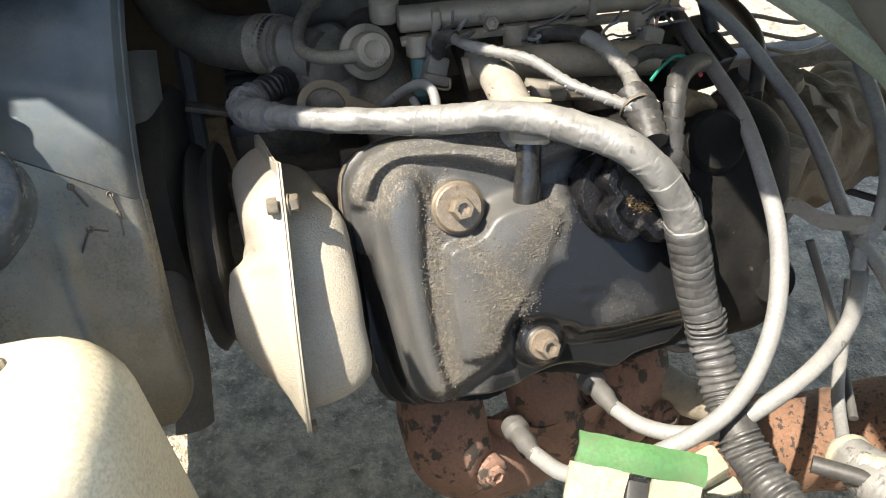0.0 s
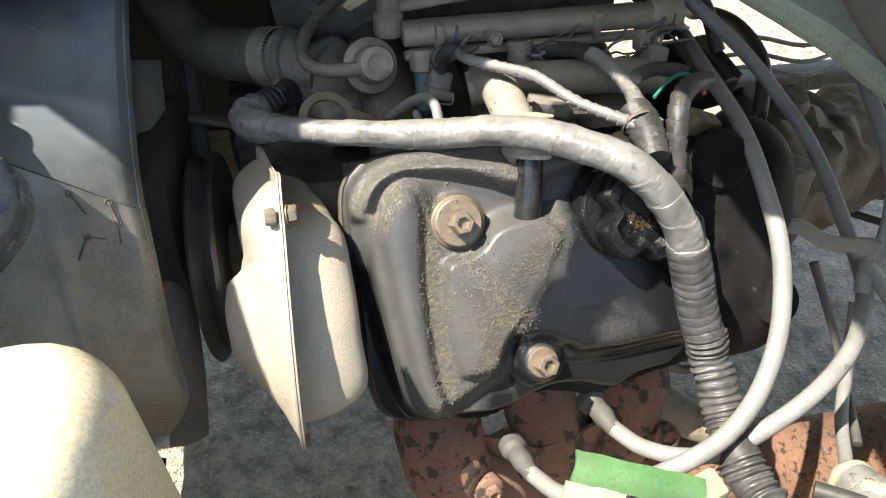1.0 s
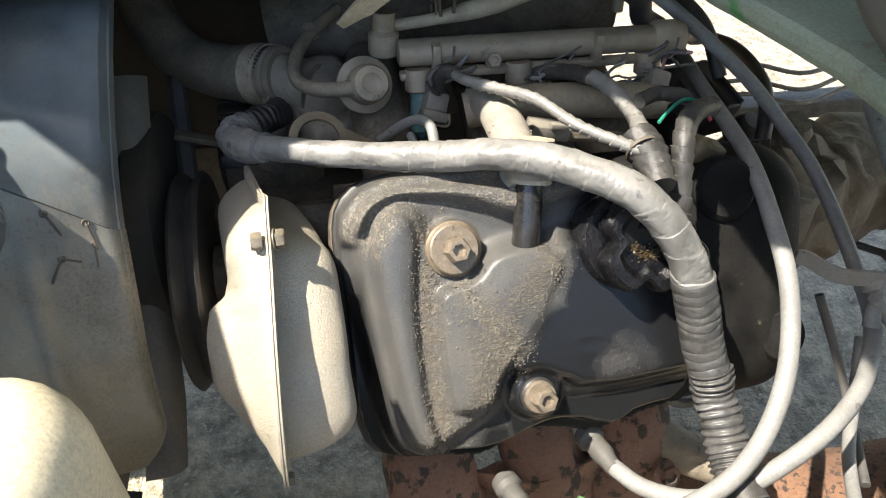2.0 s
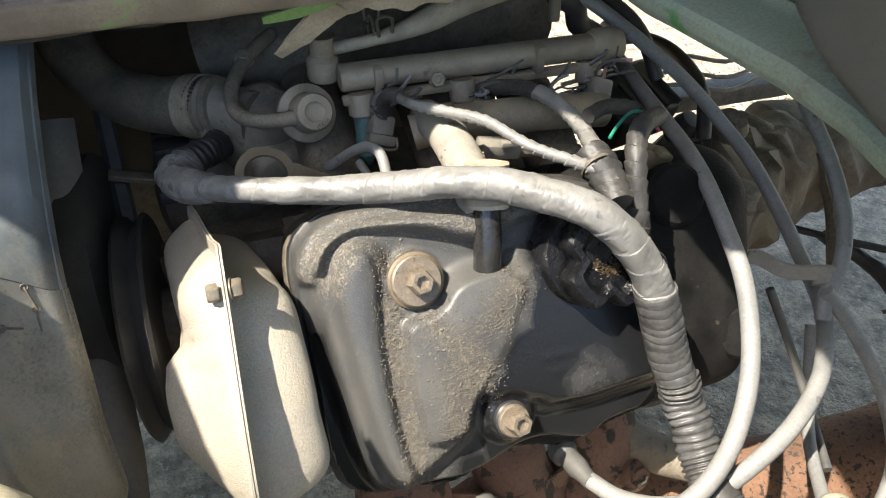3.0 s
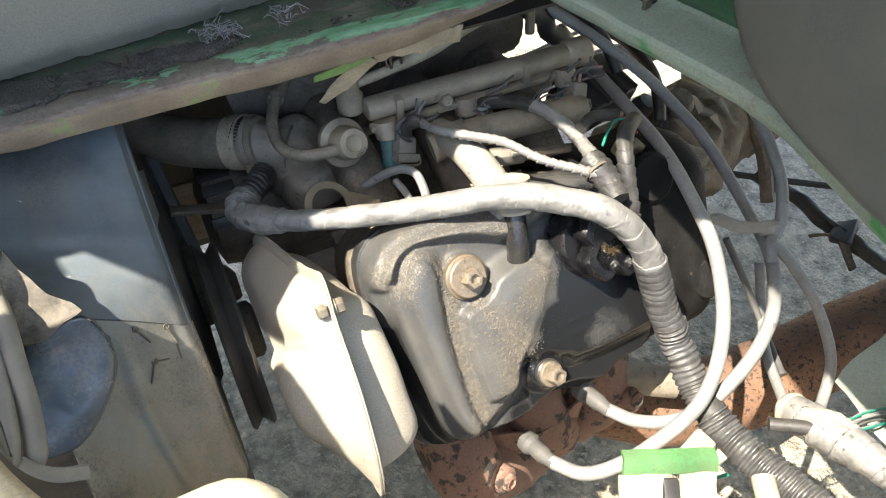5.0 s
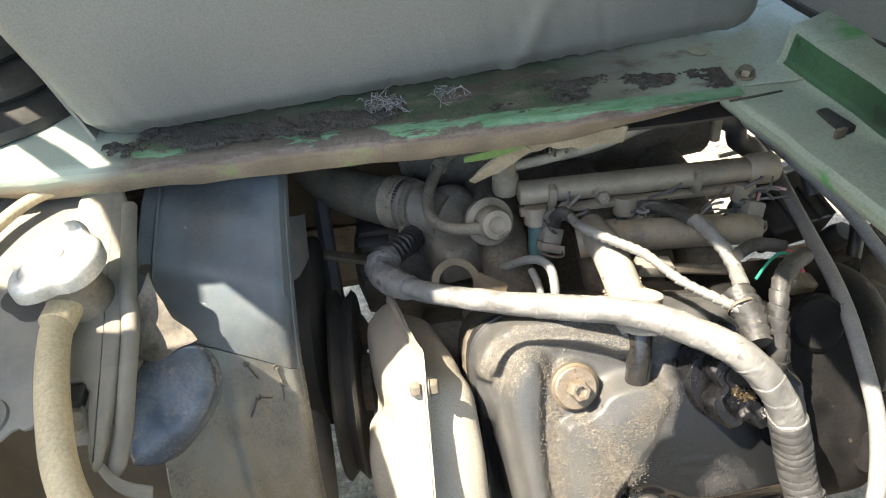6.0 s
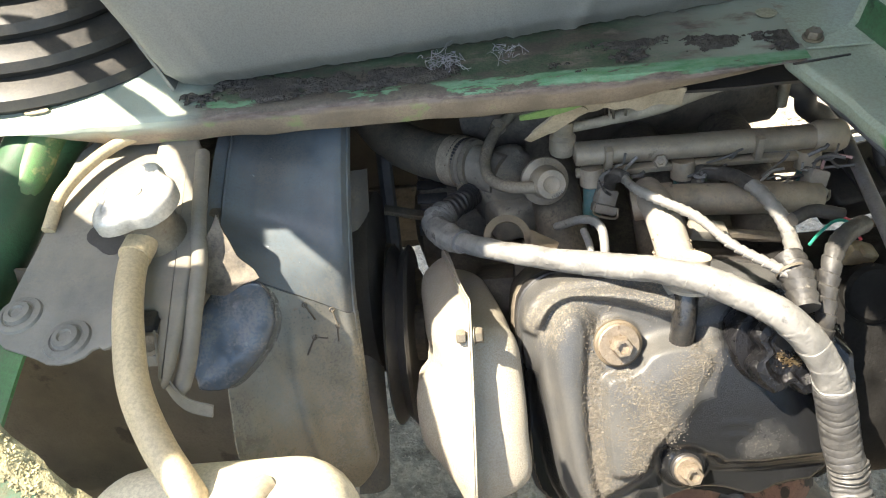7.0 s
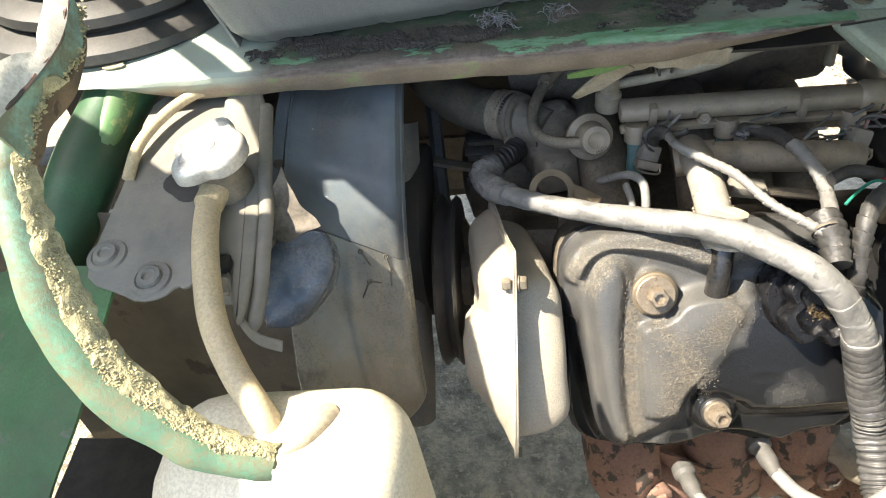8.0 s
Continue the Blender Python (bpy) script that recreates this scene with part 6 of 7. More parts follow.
def build_leads():
    boot_prof = [(0.006, 0), (0.011, 0.003), (0.0115, 0.012), (0.0085, 0.016), (0.009, 0.030), (0.0072, 0.036), (0.0065, 0.046)]
    specs = [
        ([(0.439, 0.752, 0.597), (0.427, 0.711, 0.601), (0.416, 0.662, 0.606), (0.406, 0.602, 0.607), (0.395, 0.544, 0.611), (0.385, 0.491, 0.614), (0.377, 0.448, 0.611), (0.370, 0.405, 0.599), (0.366, 0.377, 0.588), (0.364, 0.358, 0.573), (0.359, 0.338, 0.555), (0.350, 0.318, 0.538), (0.335, 0.298, 0.523), (0.315, 0.280, 0.510), (0.289, 0.266, 0.498), (0.258, 0.262, 0.480), (0.216, 0.265, 0.455), (0.185, 0.279, 0.435), (0.168, 0.308, 0.423)], (0.161, 0.345, 0.412), 0.0068),
        ([(0.34, 0.72, 0.69), (0.38, 0.66, 0.668), (0.42, 0.615, 0.638), (0.452, 0.590, 0.610), (0.475, 0.563, 0.583), (0.488, 0.525, 0.562), (0.490, 0.480, 0.542), (0.478, 0.420, 0.528), (0.460, 0.368, 0.522), (0.428, 0.325, 0.518), (0.395, 0.298, 0.515), (0.354, 0.278, 0.505), (0.306, 0.269, 0.481), (0.277, 0.277, 0.464), (0.252, 0.297, 0.453), (0.238, 0.322, 0.447)], (0.232, 0.355, 0.440), 0.0066),
    ]
    for pts, end, r in specs:
        ld = thing("spark_plug_lead", pts[-1], "thick grey spark plug lead with dusty rubber boot", "ignition lead", "spark plug leads")
        part("lead", tube(pts, r, 150, 16), M_CABLE, ld)
        e = Vector(pts[-1])
        d = (Vector(end) - e).normalized()
        part("boot", lathe([(r0, -h + 0.046) for r0, h in boot_prof[::-1]], e - d * 0.004, d, 20), M_CABLEDARK, ld, "dusty rubber plug boot")
    for name, label, pts, r, mat in (
        ("rear_cable", "grey cable looping down behind the hatch edge", [(0.489, 0.55, 0.69), (0.488, 0.494, 0.648), (0.488, 0.446, 0.618), (0.481, 0.405, 0.591), (0.466, 0.377, 0.567), (0.450, 0.364, 0.546), (0.446, 0.355, 0.53)], 0.0062, M_CABLE),
        ("rear_cable", "grey cable curving from the clip to the taped bundle", [(0.446, 0.364, 0.553), (0.476, 0.348, 0.515), (0.498, 0.315, 0.47), (0.495, 0.275, 0.43), (0.46, 0.245, 0.41), (0.415, 0.225, 0.435)], 0.0058, M_CABLE),
        ("rear_cable", "brown-grey cable hanging towards the taped bundle", [(0.50, 0.40, 0.46), (0.486, 0.365, 0.42), (0.447, 0.315, 0.42), (0.405, 0.255, 0.44), (0.38, 0.225, 0.455)], 0.0055, M_CABLE),
        ("rear_cable", "thin dark cable hanging behind the leads", [(0.455, 0.42, 0.50), (0.470, 0.39, 0.455), (0.475, 0.35, 0.415), (0.45, 0.29, 0.41)], 0.004, M_CABLEDARK),
        ("dark_hose", "dark rubber hose passing over the gearbox", [(0.53, 0.90, 0.53), (0.518, 0.831, 0.545), (0.510, 0.778, 0.570), (0.506, 0.712, 0.586), (0.494, 0.640, 0.588), (0.475, 0.592, 0.580), (0.46, 0.56, 0.55)], 0.0075, M_RUBBER),
        ("dark_hose", "dark rubber hose bending over the intake", [(0.36, 0.86, 0.68), (0.368, 0.76, 0.678), (0.388, 0.71, 0.672), (0.425, 0.665, 0.645), (0.44, 0.63, 0.60)], 0.0072, M_RUBBER),
    ):
        c = part(name, tube(pts, r, 90, 12), mat, None)
        tagged(c, label, "cable" if "cable" in name else "hose")
    clip = thing("cable_clip", (0.43, 0.40, 0.55), "dusty bent steel clip holding the grey cables", "cable clip")
    part("tongue", sheet(24, 6, lambda u, v: Vector((0.402 + 0.056 * u, 0.409 - 0.035 * u + 0.004 * math.sin(u * 6), 0.556 + 0.004 * math.sin(u * 8 + 1) + 0.014 * (v - 0.5))) + N * 0.003, 0.003), M_BREATHER, clip)
    part("loop", lathe([(0.010, -0.005), (0.0115, -0.004), (0.0115, 0.004), (0.010, 0.005)], Vector((0.457, 0.376, 0.552)), (0.1, 0.6, 0.5), 20), M_BREATHER, clip)
    # taped bundle
    bd = thing("taped_bundle", (0.39, 0.20, 0.44), "grey taped cable bundle with a white clip and bare strands", "wire bundle")
    part("taped_body", taped([(0.392, 0.245, 0.452), (0.392, 0.225, 0.462), (0.395, 0.195, 0.472), (0.40, 0.165, 0.478), (0.41, 0.12, 0.482)], lambda s, l: 0.0135 + 0.005 * math.sin(min(1, s / l * 1.4) * 3), 160, 0.019, 6.0, 0.12), M_TAPEPALE, bd)
    part("cream_tube", tube([(0.404, 0.15, 0.480), (0.412, 0.115, 0.483), (0.425, 0.07, 0.485)], 0.0135, 20, 18), M_TANK, bd, "yellowed cream plastic tube")
    part("torn_strip", taped([(0.385, 0.225, 0.474), (0.397, 0.205, 0.487), (0.404, 0.185, 0.485)], 0.006, 50, 0.008, 3.0, 0.25), M_CREAM, bd, "torn white tape strip")
    part("white_band", lathe([(0.018, -0.003), (0.019, 0.0), (0.018, 0.003)], Vector((0.392, 0.238, 0.455)), (0, -0.8, 0.4), 24), M_CREAM, bd)
    part("black_sleeve", tube([(0.352, 0.232, 0.470), (0.374, 0.215, 0.474), (0.392, 0.20, 0.475)], 0.0065, 20, 14), M_TAPEDARK, bd, "short open black sleeve")
    rng = random.Random(11)
    for k in range(7):
        a = Vector((0.42, 0.20, 0.468)) + Vector((rng.uniform(-0.006, 0.006), rng.uniform(-0.01, 0.01), rng.uniform(-0.006, 0.006)))
        part("strand", tube([a - Vector((0.02, 0, 0)), a, a + Vector((0.03, 0.004 * rng.uniform(-1, 1), -0.006)), a + Vector((0.06, rng.uniform(-0.012, 0.004), -0.016 + rng.uniform(-0.006, 0.006)))], 0.0011, 16, 5), rng.choice([M_CABLE, M_WIREGREEN, M_CREAM, M_CABLEDARK]), bd)


# ---- intake side ----
def build_fuel_rail():
    fr = thing("fuel_rail", (0.24, 0.62, 0.63), "dusty grey metal fuel rail with mounting lugs", "fuel rail")
    a, b = Vector((0.118, 0.617, 0.655)), Vector((0.354, 0.617, 0.653))
    ring = rounded([(-0.013, -0.010), (0.013, -0.010), (0.013, 0.011), (-0.013, 0.011)], 2)
    m = frame_z(a, b - a)
    part("rail_body", prism(ring, (b - a).length, m, 0.003), M_RAIL, fr)
    part("rail_ridge", block((0.236, 0.606, 0.640), (0.236, 0.010, 0.007), None, 0.002), M_RAIL, fr)
    for x, z in ((0.150, 0.664), (0.295, 0.664)):
        part("lug", block((x, 0.606, z - 0.010), (0.008, 0.012, 0.026), None, 0.002), M_RAIL, fr)
    hexbolt("plug_nut", Vector((0.200, 0.605, 0.648)), (0, -0.85, 0.5), 0.012, 0.006, M_RAIL, fr, 0.014, 0.002)
    part("end_fitting", lathe([(0.014, -0.004), (0.016, 0.0), (0.016, 0.02), (0.013, 0.026), (0, 0.027)], b, (1, -0.05, 0), 24), M_RAIL, fr)
    part("inlet_union", lathe([(0.012, -0.012), (0.0135, -0.008), (0.0135, 0.006), (0.010, 0.010), (0.010, 0.024), (0.012, 0.026), (0, 0.026)], Vector((0.108, 0.630, 0.662)), (0.05, 0.1, 1), 20), M_RAIL, fr)
    for x in (0.134, 0.224, 0.345):
        ij = thing("injector", (x, 0.60, 0.615), "dusty fuel injector with teal body under the rail", "injector", "injectors on the rail")
        d = Vector((0.02, -0.25, -0.95))
        part("cup", lathe([(0.011, 0), (0.012, 0.004), (0.012, 0.018), (0.009, 0.020)], Vector((x, 0.607, 0.645)), d, 20), M_RAIL, ij)
        part("body", lathe([(0.0085, 0), (0.0085, 0.02), (0.0095, 0.022), (0.0095, 0.036), (0.006, 0.04), (0, 0.05)], Vector((x, 0.6025, 0.628)), d, 20), M_TEAL, ij, "teal plastic body")
    for x, y, z in ((0.146, 0.588, 0.622), (0.238, 0.588, 0.622), (0.345, 0.582, 0.63)):
        cn = thing("injector_connector", (x, y, z - 0.012), "dusty grey plastic injector plug with wire latch", "connector", "injector plugs")
        mm = Matrix.Rotation(0.35, 4, "Y") @ Matrix.Rotation(-0.5, 4, "X")
        part("shell", block((x, y, z), (0.020, 0.018, 0.018), mm, 0.003), M_CONN, cn)
        part("collar", block(Vector((x, y, z)) + mm @ Vector((0, -0.004, -0.012)), (0.024, 0.016, 0.010), mm, 0.003), M_CONN, cn)
        part("latch", tube([Vector((x, y, z)) + mm @ Vector(q) for q in ((-0.012, -0.010, -0.008), (-0.011, -0.013, -0.018), (0.011, -0.013, -0.018), (0.012, -0.010, -0.008))], 0.0012, 20, 6), M_ZINC, cn, "bent wire latch")
        for k in range(2):
            part("wire", tube([Vector((x - 0.004 + 0.008 * k, y, z + 0.008)), Vector((x - 0.002 + 0.008 * k, y + 0.002, z + 0.020)), Vector((x + 0.006 + 0.006 * k, y - 0.004, z + 0.028)), Vector((x + 0.016 + 0.006 * k, y - 0.012, z + 0.030))], 0.0016, 16, 6), (M_CABLEDARK, M_WIREPINK)[k] if x > 0.3 else (M_CABLEDARK, material("olive_wire", (0.09, 0.12, 0.05), 0.5))[k], cn)
    dk = thing("taped_wires", (0.155, 0.58, 0.645), "dark frayed taped wires from the injector plug", "wire")
    part("winding", taped([(0.150, 0.590, 0.632), (0.149, 0.586, 0.646), (0.154, 0.579, 0.655), (0.160, 0.571, 0.657)], 0.0055, 60, 0.009, 12.0, 0.14), M_TAPEDARK, dk)
    part("wires", taped([(0.140, 0.590, 0.628), (0.142, 0.590, 0.645), (0.150, 0.585, 0.656)], 0.0026, 40, 0.006, 4.0, 0.1), M_CABLEDARK, dk)
    part("second_winding", taped([(0.225, 0.592, 0.622), (0.229, 0.600, 0.630), (0.238, 0.603, 0.634)], 0.0060, 40, 0.009, 14.0, 0.14), M_TAPEDARK, dk)
    rng = random.Random(17)
    lw = thing("loose_wires", (0.24, 0.59, 0.64), "tangle of thin dark wires over the injector plugs", "wires")
    for cx, cy, cz in ((0.150, 0.586, 0.645), (0.236, 0.598, 0.636), (0.340, 0.588, 0.648), (0.300, 0.580, 0.634)):
        for _ in range(6):
            q = Vector((cx + rng.uniform(-0.012, 0.012), cy + rng.uniform(-0.006, 0.006), cz + rng.uniform(-0.010, 0.004)))
            pts = [q]
            step_to = Vector((rng.uniform(0.2, 1.0), rng.uniform(-0.6, 0.2), rng.uniform(0.1, 0.8))).normalized()
            for _ in range(3):
                pts.append(pts[-1] + (step_to + Vector((rng.gauss(0, 0.5), rng.gauss(0, 0.4), rng.gauss(-0.2, 0.5)))) * 0.009)
            part("wire", tube(pts, rng.uniform(0.0009, 0.0019), 18, 6), rng.choice([M_CABLEDARK, M_TAPEWORN, M_TAPEDARK, M_CABLE]), lw)
    sc = thing("spring_clip", (0.158, 0.66, 0.675), "bent spring wire hose clip on the fuel hose", "hose clip")
    part("ring", tube([Vector((0.158, 0.665, 0.672)) + Vector((0.0, math.cos(a), math.sin(a))) * 0.0125 for a in [0.2 + 0.55 * k for k in range(12)]], 0.0012, 40, 6), M_RAIL, sc)
    part("ears", tube([(0.152, 0.660, 0.684), (0.152, 0.659, 0.697), (0.164, 0.659, 0.697), (0.164, 0.660, 0.684)], 0.0012, 24, 6), M_RAIL, sc)
    pr = thing("pressure_regulator", (0.088, 0.60, 0.63), "round dusty metal fuel pressure regulator", "regulator")
    ax = Vector((0.12, -0.72, 0.42)).normalized()
    c = Vector((0.088, 0.600, 0.637))
    part("can", lathe([(0.012, -0.03), (0.017, -0.012), (0.0240, -0.010), (0.0246, -0.006), (0.0240, -0.002), (0.0172, 0.001), (0.0160, 0.006), (0.0156, 0.022), (0.0140, 0.0245), (0.0085, 0.0245), (0.006, 0.0225), (0, 0.0222)], c, ax, 40), M_RAIL, pr)
    font = bpy.data.curves.new("stamp", "FONT")
    font.body = "15610"
    font.size = 0.0052
    font.extrude = 0.0003
    font.align_x = "CENTER"
    tmp = new("stamp_source", font)
    bpy.context.view_layer.update()
    me = bpy.data.meshes.new_from_object(tmp.evaluated_get(bpy.context.evaluated_depsgraph_get()))
    bpy.data.objects.remove(tmp)
    bm = bmesh.new()
    bm.from_mesh(me)
    mm = frame_z(c + ax * 0.0246, ax)
    bmesh.ops.transform(bm, matrix=mm @ pose(0, 0, 0, 0, 0, 20) @ pose(0, -0.0135, 0), verts=bm.verts)
    part("stamped_number", bm, M_RUBBER, pr, "stamped number 15610", smooth=False)
    vh = thing("vacuum_hose", (0.04, 0.64, 0.63), "thin grey rubber vacuum hose curling to the regulator", "hose")
    part("hose", tube([(0.075, 0.72, 0.655), (0.056, 0.70, 0.650), (0.040, 0.676, 0.645), (0.030, 0.645, 0.640), (0.032, 0.615, 0.637), (0.048, 0.596, 0.638), (0.068, 0.588, 0.641), (0.080, 0.585, 0.643)], 0.0062, 60, 14), M_RADHOSE, vh)
    # black hose above the rail
    fh = thing("fuel_hose", (0.25, 0.66, 0.66), "dusty black rubber fuel hose clipped along the rail", "hose")
    part("hose", tube([(0.112, 0.645, 0.668), (0.16, 0.655, 0.668), (0.20, 0.665, 0.672), (0.25, 0.675, 0.684), (0.31, 0.69, 0.690), (0.37, 0.71, 0.69), (0.42, 0.74, 0.69)], lambda s, l: 0.0055 + 0.0065 * min(1, max(0, (s - 0.05) / 0.06)), 60, 16), M_HOSE, fh)
    part("spring_clip", tube([(0.162, 0.650, 0.672), (0.160, 0.645, 0.690), (0.172, 0.645, 0.690), (0.174, 0.651, 0.674)], 0.0016, 20, 6), M_ZINC, fh, "squeezed wire clip")


def build_intake():
    im = thing("intake_manifold", (0.22, 0.63, 0.48), "dusty cast intake manifold under the fuel rail", "intake manifold")
    for x in (0.10, 0.20, 0.30):
        part("runner", tube([(x, 0.72, 0.60), (x, 0.66, 0.605), (x + 0.003, 0.60, 0.585), (x + 0.005, 0.55, 0.55), (x + 0.005, 0.51, 0.52)], 0.026, 24, 20), M_DARKMETAL, im)
    part("plenum", tube([(0.02, 0.78, 0.60), (0.10, 0.77, 0.62), (0.20, 0.77, 0.630), (0.355, 0.785, 0.638)], 0.064, 30, 24), M_DARKMETAL, im)
    part("flange", block((0.20, 0.545, 0.545), (0.30, 0.05, 0.02), Matrix.Rotation(0.5, 4, "X"), 0.004), M_DARKMETAL, im)
    wp = thing("water_pipe", (0.28, 0.57, 0.6), "dark dusty metal water pipe across the intake", "pipe")
    part("pipe", tube([(0.170, 0.575, 0.618), (0.20, 0.572, 0.624), (0.25, 0.566, 0.626), (0.31, 0.566, 0.622), (0.345, 0.570, 0.615)], 0.0155, 40, 20), M_RAIL, wp)
    part("collar", tube([(0.196, 0.573, 0.623), (0.208, 0.5715, 0.6245)], 0.0175, 6, 20), M_CAST, wp)
    th = thing("thermostat_housing", (0.04, 0.66, 0.56), "dusty cast thermostat housing behind the hose clamp", "engine housing")
    part("dome", roughen(lathe([(0.034, -0.05), (0.037, -0.02), (0.034, 0.0), (0.026, 0.018), (0.014, 0.025), (0, 0.026)], Vector((0.052, 0.665, 0.603)), (0.1, -0.3, 1), 30), 50, 0.003), M_CAST, th)
    part("neck", tube([(0.012, 0.674, 0.614), (0.045, 0.652, 0.610)], 0.023, 10, 22), M_CAST, th)
    part("foot", roughen(block((0.056, 0.642, 0.565), (0.055, 0.05, 0.05), Matrix.Rotation(0.3, 4, "Z"), 0.01, 3), 40, 0.004), M_CAST, th)
    hexbolt("flange_bolt", Vector((0.046, 0.69, 0.645)), (0, -0.3, 1), 0.012, 0.008, M_CAST, th, 0.018, 0.002, dimple=False)
    le = thing("lifting_eye", (0.045, 0.52, 0.61), "dusty bronze-coloured steel lifting eye plate", "lifting eye")
    c = Vector((0.044, 0.520, 0.637))
    n = Vector((0.15, -0.55, 0.8)).normalized()
    ring = lathe([(0.0158, -0.002), (0.0222, -0.002), (0.0228, 0.0), (0.0222, 0.002), (0.0158, 0.002), (0.0152, 0.0)], c, n, 36)
    bmesh.ops.delete(ring, geom=[f for f in ring.faces if len(f.verts) > 4], context="FACES_ONLY")
    fm = frame_z(c, n)
    part("eye_ring", ring, M_BRONZE, le)
    part("plate_leg", block(fm @ Vector((0.030, -0.012, 0)), (0.03, 0.014, 0.004), fm.to_3x3() @ Matrix.Rotation(-0.7, 3, "Z"), 0.0015), M_BRONZE, le)
    bk = thing("wire_bracket", (0.12, 0.53, 0.6), "grey bent wire pipe above the head", "pipe")
    part("pipe", tube([(0.088, 0.588, 0.585), (0.100, 0.572, 0.602), (0.114, 0.553, 0.624), (0.124, 0.535, 0.638), (0.130, 0.520, 0.640), (0.131, 0.505, 0.630), (0.130, 0.497, 0.614)], 0.0042, 50, 12), M_CABLE, bk)
    part("leg", tube([(0.118, 0.545, 0.618), (0.121, 0.525, 0.615), (0.122, 0.508, 0.603)], 0.0036, 20, 10), M_CABLE, bk)
    part("rail", tube([(0.095, 0.518, 0.590), (0.13, 0.515, 0.598), (0.158, 0.515, 0.600), (0.162, 0.505, 0.592)], 0.0035, 30, 8), M_ZINC, bk)
    # clutter on the intake face
    mp = thing("map_sensor", (0.225, 0.52, 0.6), "grey flat plastic sensor plug on the intake", "sensor")
    part("plug", block((0.226, 0.520, 0.628), (0.034, 0.018, 0.012), Matrix.Rotation(0.2, 4, "Y"), 0.002), M_CONN, mp)
    part("tab", block((0.232, 0.512, 0.635), (0.014, 0.006, 0.005), Matrix.Rotation(0.2, 4, "Y"), 0.001), M_CONN, mp)
    part("arm", tube([(0.20, 0.53, 0.615), (0.25, 0.525, 0.617), (0.30, 0.52, 0.612)], 0.005, 20, 8), M_DARKMETAL, mp)
    hn = thing("head_nut", (0.092, 0.49, 0.60), "dusty capped bolt at the edge of the head", "bolt")
    hexbolt("nut", Vector((0.090, 0.492, 0.598)), (0, -0.5, 0.85), 0.016, 0.010, M_CAST, hn, 0.02, 0.002, dimple=False)
    # coil or sensor box by the rear
    cb = thing("ignition_coil", (0.40, 0.60, 0.55), "dark ribbed plastic ignition coil box", "ignition coil")
    bx = Matrix.Rotation(0.25, 4, "Z") @ Matrix.Rotation(0.3, 4, "X")
    part("case", block((0.425, 0.655, 0.560), (0.085, 0.07, 0.045), bx, 0.006, 3), M_BLACK, cb)
    for k in range(4):
        part("rib", block(Vector((0.425, 0.655, 0.560)) + bx @ Vector((-0.012 + 0.016 * k, -0.012, 0.0235)), (0.005, 0.045, 0.005), bx, 0.001), M_BLACK, cb)
    part("tower", lathe([(0.014, 0), (0.014, 0.02), (0.011, 0.03), (0, 0.031)], Vector((0.468, 0.62, 0.535)), (0.3, -0.4, 0.9), 20), M_BLACK, cb)
    vt = thing("vent_hose_joint", (0.40, 0.69, 0.69), "black rubber hose joint beneath the hatch corner", "hose")
    part("elbow", roughen(tube([(0.325, 0.70, 0.70), (0.340, 0.68, 0.680), (0.362, 0.68, 0.665), (0.370, 0.68, 0.645), (0.393, 0.68, 0.628), (0.410, 0.68, 0.600)], 0.0115, 34, 16), 60, 0.002), M_RUBBER, vt)
    part("post", tube([(0.335, 0.665, 0.66), (0.334, 0.668, 0.70), (0.33, 0.672, 0.735)], 0.0055, 12, 10), M_ZINC, vt, "pale bent metal post")


